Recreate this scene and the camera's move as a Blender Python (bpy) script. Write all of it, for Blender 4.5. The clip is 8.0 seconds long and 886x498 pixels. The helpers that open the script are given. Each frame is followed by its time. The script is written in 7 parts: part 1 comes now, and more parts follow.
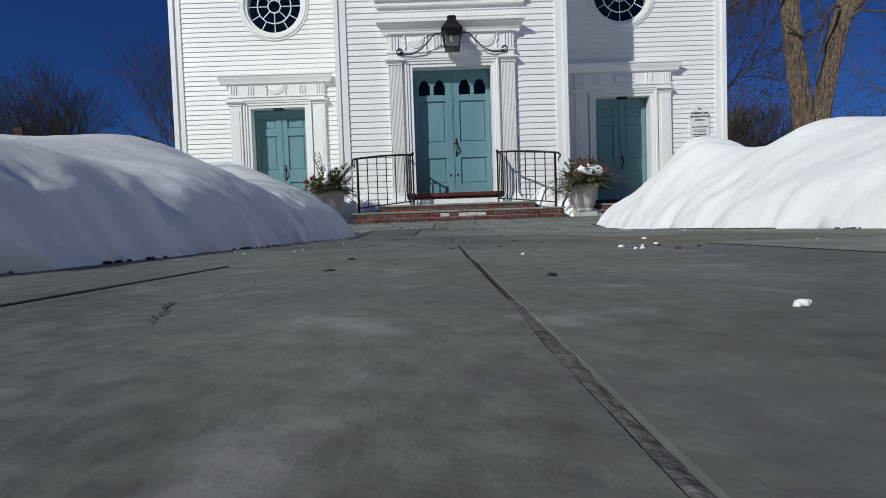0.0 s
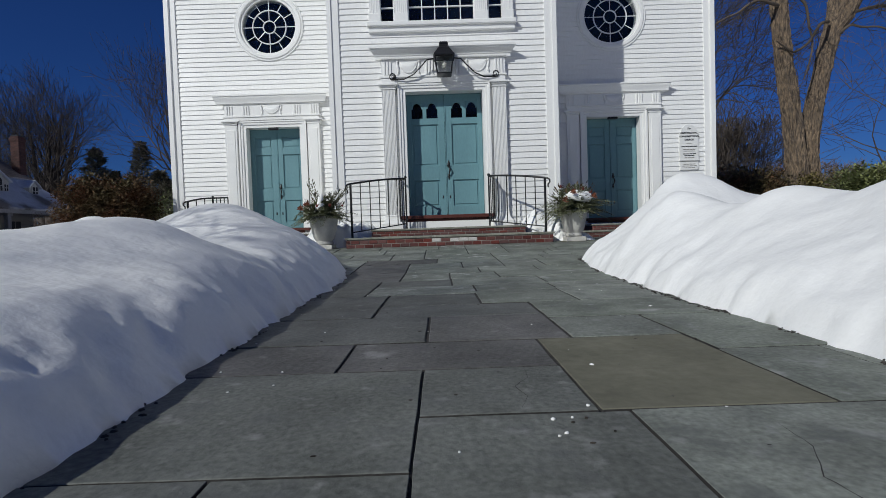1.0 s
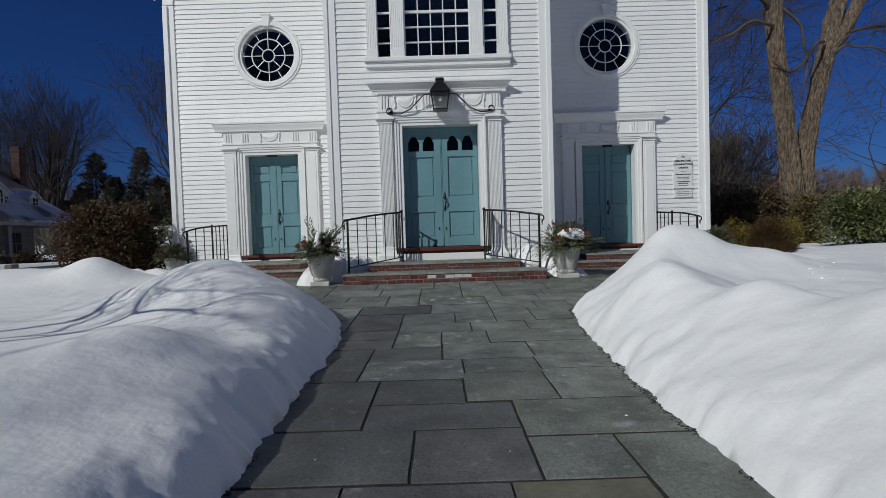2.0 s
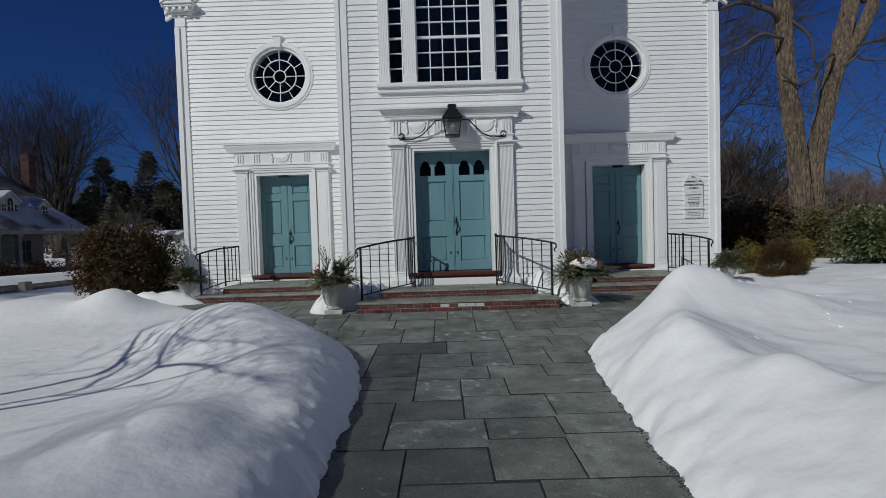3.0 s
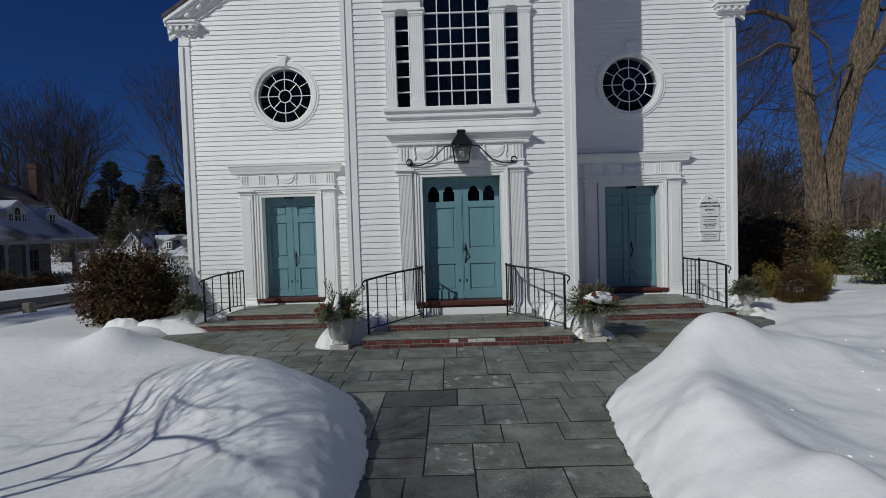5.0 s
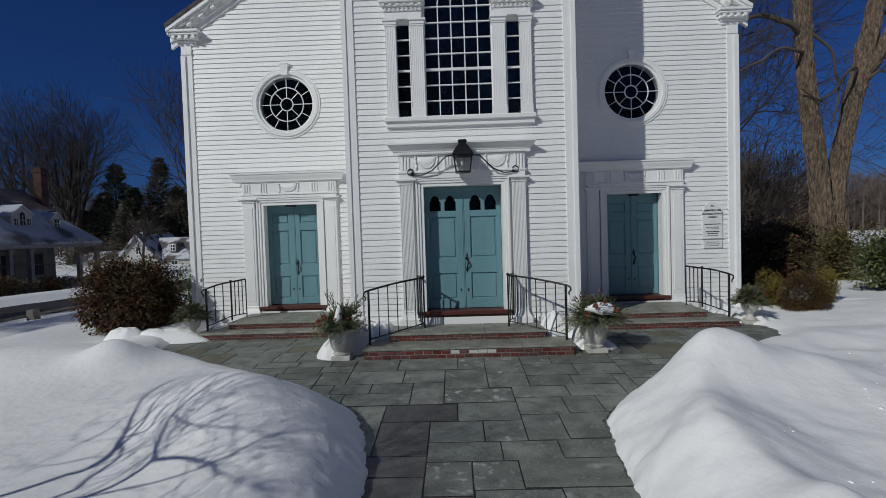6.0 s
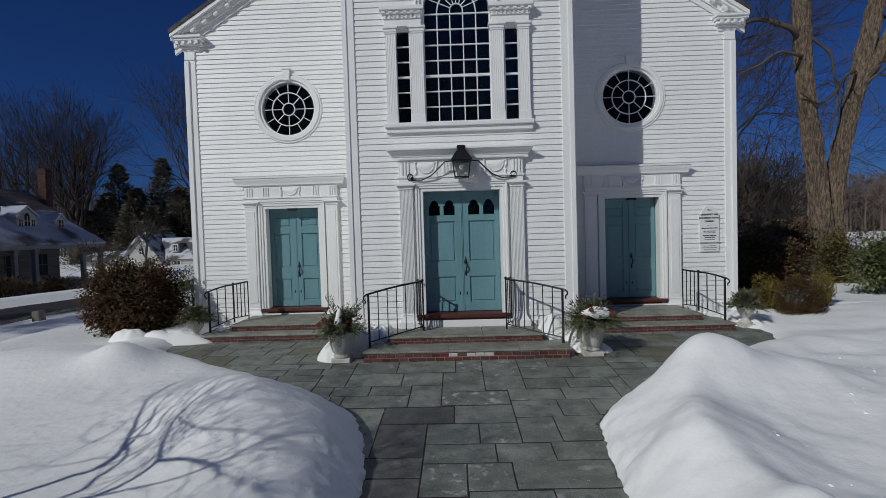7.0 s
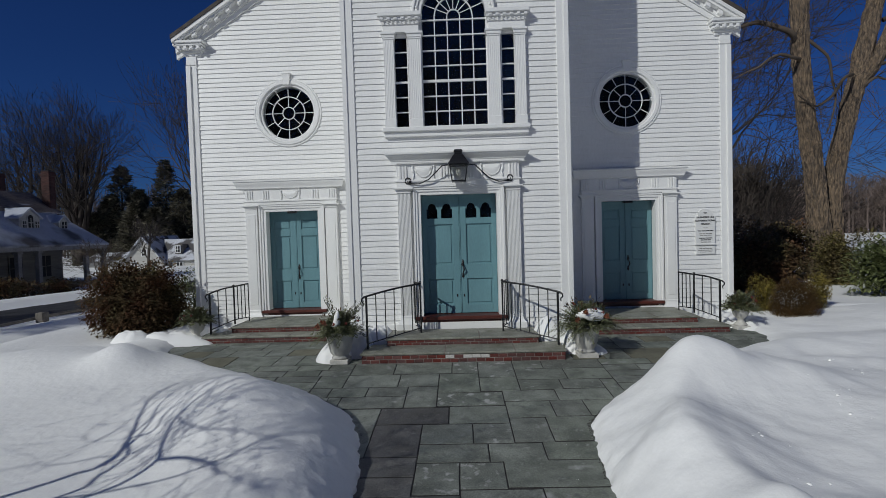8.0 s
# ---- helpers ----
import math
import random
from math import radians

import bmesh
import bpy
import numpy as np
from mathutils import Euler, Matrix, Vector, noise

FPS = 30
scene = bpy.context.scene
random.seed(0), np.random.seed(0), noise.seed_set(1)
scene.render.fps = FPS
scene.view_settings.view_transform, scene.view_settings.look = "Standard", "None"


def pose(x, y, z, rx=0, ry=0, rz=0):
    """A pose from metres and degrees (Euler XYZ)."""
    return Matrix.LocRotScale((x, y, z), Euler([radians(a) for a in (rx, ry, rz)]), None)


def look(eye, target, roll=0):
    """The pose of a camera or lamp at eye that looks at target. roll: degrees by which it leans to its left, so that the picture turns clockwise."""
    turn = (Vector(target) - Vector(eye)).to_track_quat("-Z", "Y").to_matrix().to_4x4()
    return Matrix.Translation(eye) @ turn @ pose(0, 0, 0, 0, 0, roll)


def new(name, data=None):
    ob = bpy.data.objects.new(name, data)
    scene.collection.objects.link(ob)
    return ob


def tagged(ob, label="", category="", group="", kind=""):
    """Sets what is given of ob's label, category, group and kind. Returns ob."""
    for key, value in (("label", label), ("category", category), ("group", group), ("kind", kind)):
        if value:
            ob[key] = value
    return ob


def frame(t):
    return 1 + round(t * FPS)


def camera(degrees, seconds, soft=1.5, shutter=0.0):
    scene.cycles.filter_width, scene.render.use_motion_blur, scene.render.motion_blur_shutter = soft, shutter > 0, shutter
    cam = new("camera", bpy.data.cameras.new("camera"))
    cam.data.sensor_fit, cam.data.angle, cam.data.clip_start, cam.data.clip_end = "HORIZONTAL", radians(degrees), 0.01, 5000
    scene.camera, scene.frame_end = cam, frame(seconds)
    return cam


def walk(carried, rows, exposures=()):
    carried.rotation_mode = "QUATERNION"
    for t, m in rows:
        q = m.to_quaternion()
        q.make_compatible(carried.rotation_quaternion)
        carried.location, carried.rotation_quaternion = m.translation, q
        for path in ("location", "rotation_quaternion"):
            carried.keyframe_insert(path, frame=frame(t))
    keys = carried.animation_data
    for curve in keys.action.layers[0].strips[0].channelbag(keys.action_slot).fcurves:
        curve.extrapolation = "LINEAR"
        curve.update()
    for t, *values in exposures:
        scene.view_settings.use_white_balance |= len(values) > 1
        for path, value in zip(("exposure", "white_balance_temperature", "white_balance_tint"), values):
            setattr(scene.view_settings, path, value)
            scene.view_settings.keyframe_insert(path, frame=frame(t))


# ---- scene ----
cam = camera(82.7, 8.0, soft=0.8)
PATH = [
    (0, (-0.284, 0.204, -0.223), (-0.286, 2.203, -0.299), -1.9),
    (0.5, (-0.294, 0.105, -0.096), (-0.289, 2.103, -0.172), -1.9),
    (1, (-0.17, 0.066, 0.183), (-0.161, 2.065, 0.114), -1.9),
    (1.5, (-0.041, -0.013, 0.503), (-0.027, 1.986, 0.438), -1.8),
    (3, (-0.219, -0.07, 1.371), (-0.224, 1.929, 1.304), -1.7),
    (3.5, (-0.271, -0.011, 1.521), (-0.281, 1.987, 1.452), -1.7),
    (4, (-0.277, 0.09, 1.656), (-0.294, 2.088, 1.585), -1.7),
    (4.5, (-0.273, 0.208, 1.825), (-0.297, 2.206, 1.753), -1.7),
    (6, (-0.205, 0.256, 2.159), (-0.249, 2.254, 2.09), -1.8),
    (6.5, (-0.192, 0.188, 2.196), (-0.242, 2.186, 2.125), -1.8),
    (7, (-0.137, 0.11, 2.245), (-0.189, 2.108, 2.176), -1.7),
    (7.5, (-0.082, 0.038, 2.299), (-0.139, 2.036, 2.232), -1.7),
    (8, (-0.035, -0.018, 2.284), (-0.095, 1.98, 2.219), -1.7),
]
walk(cam, [(t, look(eye, target, roll)) for t, eye, target, roll in PATH],
     [(0, -0.14), (0.5, -0.14), (1, -0.28), (1.5, -0.43), (3, -0.63), (3.5, -0.68), (8, -0.66)])

# ---- light ----
SUN = Vector((0.945, 1.0, -0.89)).normalized()
world = bpy.data.worlds.new("sky")
scene.world = world
world.use_nodes = True
wn = world.node_tree
sky = wn.nodes.new("ShaderNodeTexSky")
sky.sky_type, sky.sun_disc = "NISHITA", False
sky.sun_elevation = math.asin(-SUN.z)
sky.sun_rotation = math.atan2(-SUN.x, -SUN.y)
sky.altitude, sky.air_density, sky.dust_density, sky.ozone_density = 1200, 1.08, 0.3, 5.0
deep = wn.nodes.new("ShaderNodeMix")
deep.data_type, deep.blend_type = "RGBA", "MULTIPLY"
deep.inputs[0].default_value = 1.0
deep.inputs[7].default_value = (0.31, 0.63, 1.33, 1)
wn.links.new(sky.outputs[0], deep.inputs[6])
wn.links.new(deep.outputs[2], wn.nodes["Background"].inputs[0])
wn.nodes["Background"].inputs[1].default_value = 0.0355
sun = new("sun", bpy.data.lights.new("sun", "SUN"))
sun.data.energy, sun.data.angle, sun.data.color = 3.4, radians(0.55), (0.965, 0.985, 0.955)
sun.matrix_world = look((-20, -20, 20), Vector((-20, -20, 20)) + SUN)


# ---- materials ----
def mat(name, col, rough=0.6, metal=0.0, var=0.1, scale=4.0, fine=40.0, fine_var=0.05, bump=0.0, bump_scale=60.0,
        col2=None, per_object=0.0, per_island=0.0, spec=0.5, stain=None, sss=0.0, stretch=(1, 1, 1), deep=0.01):
    """Principled material with colour variation at two scales, a bump, and optional stains."""
    m = bpy.data.materials.new(name)
    m.use_nodes = True
    n, l = m.node_tree.nodes, m.node_tree.links
    p = n["Principled BSDF"]
    tc = n.new("ShaderNodeTexCoord")
    mp = n.new("ShaderNodeMapping")
    mp.inputs["Scale"].default_value = stretch
    l.new(tc.outputs["Object"], mp.inputs[0])

    def noise_tex(s, detail=4.0):
        t = n.new("ShaderNodeTexNoise")
        t.inputs["Scale"].default_value, t.inputs["Detail"].default_value = s, detail
        l.new(mp.outputs[0], t.inputs["Vector"])
        return t.outputs["Fac"]

    def ramp(sock, a, b, lo, hi):
        r = n.new("ShaderNodeMapRange")
        r.inputs["From Min"].default_value, r.inputs["From Max"].default_value = a, b
        r.inputs["To Min"].default_value, r.inputs["To Max"].default_value = lo, hi
        l.new(sock, r.inputs["Value"])
        return r.outputs[0]

    def mix(fac, a, b, kind="MIX"):
        x = n.new("ShaderNodeMix")
        x.data_type, x.blend_type = "RGBA", kind
        if isinstance(fac, float):
            x.inputs[0].default_value = fac
        else:
            l.new(fac, x.inputs[0])
        for i, c in ((6, a), (7, b)):
            if isinstance(c, tuple):
                x.inputs[i].default_value = (*c, 1)
            else:
                l.new(c, x.inputs[i])
        return x.outputs[2]

    big = noise_tex(scale)
    c2 = col2 or tuple(max(0.0, v * (1 - 2.2 * var)) for v in col)
    c = mix(ramp(big, 0.35, 0.65, 0, 1), c2, col)
    if fine_var:
        g = n.new("ShaderNodeCombineColor")
        v = ramp(noise_tex(fine, 6.0), 0.3, 0.7, 1 - 2 * fine_var, 1 + 2 * fine_var)
        for i in range(3):
            l.new(v, g.inputs[i])
        c = mix(1.0, c, g.outputs[0], "MULTIPLY")
    for amount, socket in ((per_object, "obj"), (per_island, "isl")):
        if amount:
            src = n.new("ShaderNodeObjectInfo").outputs["Random"] if socket == "obj" else n.new("ShaderNodeNewGeometry").outputs["Random Per Island"]
            g = n.new("ShaderNodeCombineColor")
            v = ramp(src, 0, 1, 1 - amount, 1 + amount)
            for i in range(3):
                l.new(v, g.inputs[i])
            c = mix(1.0, c, g.outputs[0], "MULTIPLY")
            if socket == "obj":
                h = n.new("ShaderNodeHueSaturation")
                wn_ = n.new("ShaderNodeTexWhiteNoise")
                wn_.noise_dimensions = "1D"
                l.new(src, wn_.inputs["W"])
                l.new(ramp(wn_.outputs["Value"], 0, 1, 1 - amount * 0.9, 1 + amount * 0.9), h.inputs["Saturation"])
                l.new(c, h.inputs["Color"])
                c = h.outputs[0]
    for scol, s_scale, lo, hi in ([] if not stain else stain if isinstance(stain, list) else [stain]):
        c = mix(ramp(noise_tex(s_scale, 8.0), lo, hi, 0, 1), c, scol)
    l.new(c, p.inputs["Base Color"])
    p.inputs["Metallic"].default_value = metal
    p.inputs["Specular IOR Level"].default_value = spec
    l.new(ramp(noise_tex(scale * 3), 0.3, 0.7, rough * 0.85, min(1, rough * 1.12)), p.inputs["Roughness"])
    if sss:
        p.inputs["Subsurface Weight"].default_value = sss
        p.inputs["Subsurface Radius"].default_value = (0.03, 0.04, 0.06)
        p.inputs["Subsurface Scale"].default_value = 0.5
    if bump:
        b = n.new("ShaderNodeBump")
        b.inputs["Strength"].default_value, b.inputs["Distance"].default_value = bump, deep
        l.new(noise_tex(bump_scale, 8.0), b.inputs["Height"])
        l.new(b.outputs[0], p.inputs["Normal"])
    return m


WHITE = mat("white_paint", (0.84, 0.84, 0.82), 0.45, var=0.02, scale=1.5, fine=25, fine_var=0.015, bump=0.08, bump_scale=35, per_object=0.02, stretch=(1, 1, 0.4))
TRIM = mat("white_trim_paint", (0.85, 0.85, 0.83), 0.4, var=0.015, scale=2, fine=30, fine_var=0.012, bump=0.05, bump_scale=30)
TEAL = mat("teal_door_paint", (0.152, 0.300, 0.335), 0.42, var=0.05, scale=2.5, fine=50, fine_var=0.03, bump=0.05, bump_scale=40, stretch=(1, 1, 0.3))
SNOW = mat("snow", (0.925, 0.925, 0.905), 0.75, var=0.015, scale=1.3, fine=60, fine_var=0.01, bump=0.34, bump_scale=6, spec=0.25, deep=0.04)
CRUST_SNOW = mat("crusted_snow", (0.925, 0.925, 0.905), 0.75, var=0.015, scale=1.6, fine=50, fine_var=0.01, bump=0.36, bump_scale=9, spec=0.25, deep=0.035)
STONE = mat("bluestone", (0.228, 0.247, 0.213), 0.62, spec=0.3, var=0.19, scale=3.2, fine=60, fine_var=0.14, bump=0.6, bump_scale=28, per_object=0.2,
            stain=[((0.115, 0.122, 0.115), 7.0, 0.56, 0.74), ((0.30, 0.31, 0.295), 16.0, 0.60, 0.78), ((0.38, 0.385, 0.37), 4.6, 0.63, 0.76)])
# next two stones: slab tone plus soft branch shade put into the colour
DARKSTONE = mat("shade_darkened_bluestone", (0.128, 0.132, 0.126), 0.65, spec=0.25, var=0.15, scale=3.0, fine=60, fine_var=0.12, bump=0.6, bump_scale=28, per_object=0.12,
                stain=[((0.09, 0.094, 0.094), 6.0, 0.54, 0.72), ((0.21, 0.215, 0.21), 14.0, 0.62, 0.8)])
PURPLE = mat("purple_shaded_bluestone", (0.150, 0.147, 0.143), 0.65, spec=0.25, var=0.16, scale=3.0, fine=60, fine_var=0.13, bump=0.6, bump_scale=28, per_object=0.12,
             stain=[((0.095, 0.092, 0.098), 5.0, 0.54, 0.72), ((0.24, 0.235, 0.23), 11.0, 0.62, 0.8), ((0.36, 0.36, 0.35), 3.4, 0.66, 0.78)])
MIDSTONE = mat("grey_bluestone", (0.163, 0.172, 0.157), 0.65, spec=0.25, var=0.16, scale=3.0, fine=60, fine_var=0.13, bump=0.6, bump_scale=28, per_object=0.05,
               stain=[((0.11, 0.115, 0.112), 6.0, 0.54, 0.72), ((0.27, 0.275, 0.265), 14.0, 0.60, 0.78)])
SALTED = mat("salt_stained_bluestone", (0.215, 0.232, 0.203), 0.65, spec=0.25, var=0.18, scale=3.2, fine=60, fine_var=0.14, bump=0.6, bump_scale=28, per_object=0.15,
             stain=[((0.115, 0.122, 0.115), 7.0, 0.56, 0.74), ((0.44, 0.44, 0.425), 7.5, 0.57, 0.68)])
OLIVE = mat("olive_bluestone", (0.19, 0.185, 0.14), 0.8, spec=0.12, var=0.12, scale=2.6, fine=28, fine_var=0.06, bump=0.3, bump_scale=18)
TREAD = mat("tread_stone", (0.29, 0.292, 0.245), 0.6, var=0.14, scale=3, fine=45, fine_var=0.09, bump=0.4, bump_scale=30, per_object=0.08, stain=[((0.15, 0.155, 0.11), 4.0, 0.52, 0.72), ((0.42, 0.42, 0.39), 9, 0.64, 0.76)])
SAND = mat("joint_sand", (0.045, 0.042, 0.04), 0.9, var=0.2, scale=6, fine=80, fine_var=0.15, bump=0.5, bump_scale=80)
BRICK = mat("red_brick", (0.150, 0.047, 0.040), 0.75, var=0.18, scale=9, fine=70, fine_var=0.1, bump=0.4, bump_scale=70, per_object=0.28)
MORTAR = mat("mortar", (0.26, 0.225, 0.20), 0.85, var=0.15, scale=6, fine=60, fine_var=0.08, bump=0.4, bump_scale=60)
IRON = mat("black_iron", (0.012, 0.012, 0.014), 0.4, metal=0.0, var=0.2, scale=8, fine=60, fine_var=0.1, bump=0.15, bump_scale=60)
MAHOG = mat("red_brown_threshold", (0.11, 0.028, 0.02), 0.45, var=0.15, scale=4, fine=40, fine_var=0.1, stretch=(0.3, 1, 1))
# near-black that stands in for unlit rooms at the windows
DARK = mat("unlit_interior", (0.02, 0.02, 0.022), 0.9, fine_var=0.0)
ROOF = mat("dark_roof_shingle", (0.09, 0.075, 0.065), 0.8, var=0.2, scale=1.5, fine=20, fine_var=0.1, bump=0.5, bump_scale=20)
CAST = mat("cast_stone", (0.60, 0.585, 0.54), 0.7, var=0.1, scale=5, fine=50, fine_var=0.05, bump=0.25, bump_scale=50, stain=((0.3, 0.29, 0.26), 4, 0.62, 0.8))


def glass(name, col, rough):
    m = bpy.data.materials.new(name)
    m.use_nodes = True
    n, l = m.node_tree.nodes, m.node_tree.links
    p = n["Principled BSDF"]
    p.inputs["Base Color"].default_value = (*col, 1)
    p.inputs["Transmission Weight"].default_value = 1.0
    p.inputs["IOR"].default_value = 1.45
    p.inputs["Roughness"].default_value = rough
    t = n.new("ShaderNodeTexNoise")
    t.inputs["Scale"].default_value = 3.0
    b = n.new("ShaderNodeBump")
    b.inputs["Strength"].default_value, b.inputs["Distance"].default_value = 0.08, 0.01
    l.new(t.outputs["Fac"], b.inputs["Height"])
    l.new(b.outputs[0], p.inputs["Normal"])
    return m


GLASS = glass("old_window_glass", (0.75, 0.8, 0.82), 0.03)


# ---- mesh building ----
class Geo:
    """Vertices and faces gathered for one mesh."""

    def __init__(self):
        self.v, self.f = [], []

    def add(self, vs, fs):
        k = len(self.v)
        self.v.extend(tuple(p) for p in vs)
        self.f.extend(tuple(i + k for i in q) for q in fs)
        return self

    def box(self, x0, x1, y0, y1, z0, z1, c=0.0):
        if c <= 0:
            vs = [(x, y, z) for z in (z0, z1) for y in (y0, y1) for x in (x0, x1)]
            return self.add(vs, [(0, 2, 3, 1), (4, 5, 7, 6), (0, 1, 5, 4), (2, 6, 7, 3), (0, 4, 6, 2), (1, 3, 7, 5)])
        c = min(c, 0.45 * (x1 - x0), 0.45 * (y1 - y0), 0.45 * (z1 - z0))
        rings = []
        for z, d in ((z0, c), (z0 + c, 0), (z1 - c, 0), (z1, c)):
            a, b, e, g = x0 + d, x1 - d, y0 + d, y1 - d
            q = c if d == 0 else 0.0
            if d == 0:
                rings.append([(a + q, e, z), (b - q, e, z), (b, e + q, z), (b, g - q, z), (b - q, g, z), (a + q, g, z), (a, g - q, z), (a, e + q, z)])
            else:
                rings.append([(a, e, z), (b, e, z), (b, e, z), (b, g, z), (b, g, z), (a, g, z), (a, g, z), (a, e, z)])
        return self.loft(rings, True)

    def loft(self, rings, caps=True, closed=True):
        k, n = len(self.v), len(rings[0])
        for r in rings:
            self.v.extend(tuple(p) for p in r)
        for i in range(len(rings) - 1):
            for j in range(n if closed else n - 1):
                a, b = k + i * n + j, k + i * n + (j + 1) % n
                self.f.append((a, b, b + n, a + n))
        if caps:
            self.f.append(tuple(reversed(range(k, k + n))))
            self.f.append(tuple(range(k + (len(rings) - 1) * n, k + len(rings) * n)))
        return self

    def lathe(self, prof, cx, cy, cz=0.0, n=24, flute=0.0):
        rings = []
        for r, z in prof:
            rings.append([(cx + r * (1 + (flute * math.cos(12 * 2 * math.pi * j / n) if flute else 0)) * math.cos(2 * math.pi * j / n),
                           cy + r * (1 + (flute * math.cos(12 * 2 * math.pi * j / n) if flute else 0)) * math.sin(2 * math.pi * j / n), cz + z) for j in range(n)])
        return self.loft(rings, True)

    def tube(self, pts, radii, n=6, caps=True):
        pts = [Vector(p) for p in pts]
        if not isinstance(radii, (list, tuple)):
            radii = [radii] * len(pts)
        d = (pts[1] - pts[0]).normalized()
        u = d.orthogonal().normalized()
        rings = []
        for i, p in enumerate(pts):
            t = (pts[min(i + 1, len(pts) - 1)] - pts[max(i - 1, 0)])
            t = t.normalized() if t.length > 1e-9 else d
            u = (u - t * u.dot(t))
            u = u.normalized() if u.length > 1e-6 else t.orthogonal().normalized()
            w = t.cross(u)
            rings.append([p + radii[i] * (math.cos(2 * math.pi * j / n) * u + math.sin(2 * math.pi * j / n) * w) for j in range(n)])
        return self.loft(rings, caps)

    def prism_z(self, prof, z0, z1):
        """An outline in x, y drawn up from z0 to z1."""
        return self.loft([[(x, y, z0) for x, y in prof], [(x, y, z1) for x, y in prof]], True)

    def prism_y(self, prof, y0, y1):
        return self.loft([[(x, y0, z) for x, z in prof], [(x, y1, z) for x, z in prof]], True)

    def mesh(self, name, material, smooth=False):
        m = bpy.data.meshes.new(name)
        m.from_pydata(self.v, [], self.f)
        if material:
            m.materials.append(material)
        if smooth:
            m.polygons.foreach_set("use_smooth", [True] * len(m.polygons))
        m.validate()
        m.update()
        bm = bmesh.new()
        bm.from_mesh(m)
        bmesh.ops.recalc_face_normals(bm, faces=bm.faces)
        bm.to_mesh(m)
        bm.free()
        return m


def part(name, geo, material, parent, label="", smooth=False, kind=""):
    """One mesh object under a thing or under a part."""
    data = geo if isinstance(geo, bpy.types.Mesh) else geo.mesh(name, material, smooth)
    ob = new(name, data)
    if parent is not None:
        ob.parent = parent
        ob.matrix_parent_inverse = parent.matrix_world.inverted() if parent.parent is None else Matrix()
    return tagged(ob, label=label, kind=kind)


def thing(name, at, label, category, group="", kind=""):
    ob = new(name)
    ob.location = at
    ob.empty_display_size = 0.2
    bpy.context.view_layer.update()
    return tagged(ob, label, category, group, kind)


def base(y):
    """Height of the paving at y."""
    return float(np.interp(y, [0, 3.4, 4.5, 5.5, 6.5, 7.2, 8, 9, 9.6], [-0.27, -0.268, -0.275, -0.265, -0.215, -0.19, -0.14, -0.07, -0.05]))


def fbm(x, y, s, o=4, z=0.0):
    return noise.fractal(Vector((x * s, y * s, z)), 1.0, 2.0, o)


def step01(a, b, x):
    t = min(1.0, max(0.0, (x - a) / (b - a)))
    return t * t * (3 - 2 * t)

# ---- ground, snow, road ----
LEFT_EDGE = [(-0.9, -6), (-0.95, 0.6), (-0.98, 1.2), (-1.03, 2.0), (-1.06, 2.9), (-1.1, 4.2), (-1.17, 5.3), (-1.3, 6.1), (-1.6, 6.8), (-2.24, 7.42), (-3.4, 8.2), (-5.0, 9.2), (-6.0, 9.9), (-6.3, 10.6), (-6.35, 14.0)]
RIGHT_EDGE = [(1.15, -6), (1.18, 0.9), (1.2, 1.6), (1.25, 2.3), (1.24, 3.1), (1.33, 4.0), (1.41, 5.0), (1.5, 5.7), (1.58, 6.4), (1.85, 6.8), (2.5, 7.4), (3.4, 8.15), (4.6, 8.95), (5.9, 9.8), (6.3, 10.5), (6.35, 14.0)]


def side_of(edge, sign):
    """Signed distance into the snow from its trodden edge."""
    seg = [(Vector(a), Vector(b)) for a, b in zip(edge, edge[1:])]

    def d(x, y):
        p = Vector((x, y))
        best, s = 1e9, 1
        for a, b in seg:
            ab = b - a
            t = min(1, max(0, (p - a).dot(ab) / ab.length_squared))
            q = (p - a - ab * t).length
            if q < best:
                best = q
                s = sign * (ab.x * (p.y - a.y) - ab.y * (p.x - a.x))
        return best if s > 0 else -best
    return d


def bump(x, y, cx, cy, rx, ry, a, turn=0.0):
    c, s = math.cos(turn), math.sin(turn)
    u, v = ((x - cx) * c + (y - cy) * s) / rx, (-(x - cx) * s + (y - cy) * c) / ry
    return a * math.exp(-(u * u + v * v))


def left_depth(x, y):
    a = 0.34 + bump(x, y, -5.6, 8.1, 0.5, 0.5, 0.33, 0.5) + bump(x, y, -2.7, 5.9, 1.2, 0.9, 0.47, -0.6)
    a += bump(x, y, -2.15, 2.7, 0.8, 1.0, 0.15) + bump(x, y, -1.86, 2.95, 0.36, 0.46, 0.13, 0.4) - bump(x, y, -1.62, 3.62, 0.26, 0.34, 0.06, 0.5) + bump(x, y, -3.2, 0.8, 1.5, 1.2, 0.12) + bump(x, y, -1.7, 4.6, 0.5, 0.8, 0.14) + bump(x, y, -2.7, 0.7, 1.0, 0.95, 0.30) + bump(x, y, -7.4, 8.0, 1.5, 1.0, 0.25)
    return (a - bump(x, y, -3.4, 4.2, 0.7, 0.8, 0.06)) * (1 - 0.75 * step01(9.0, 10.4, y))


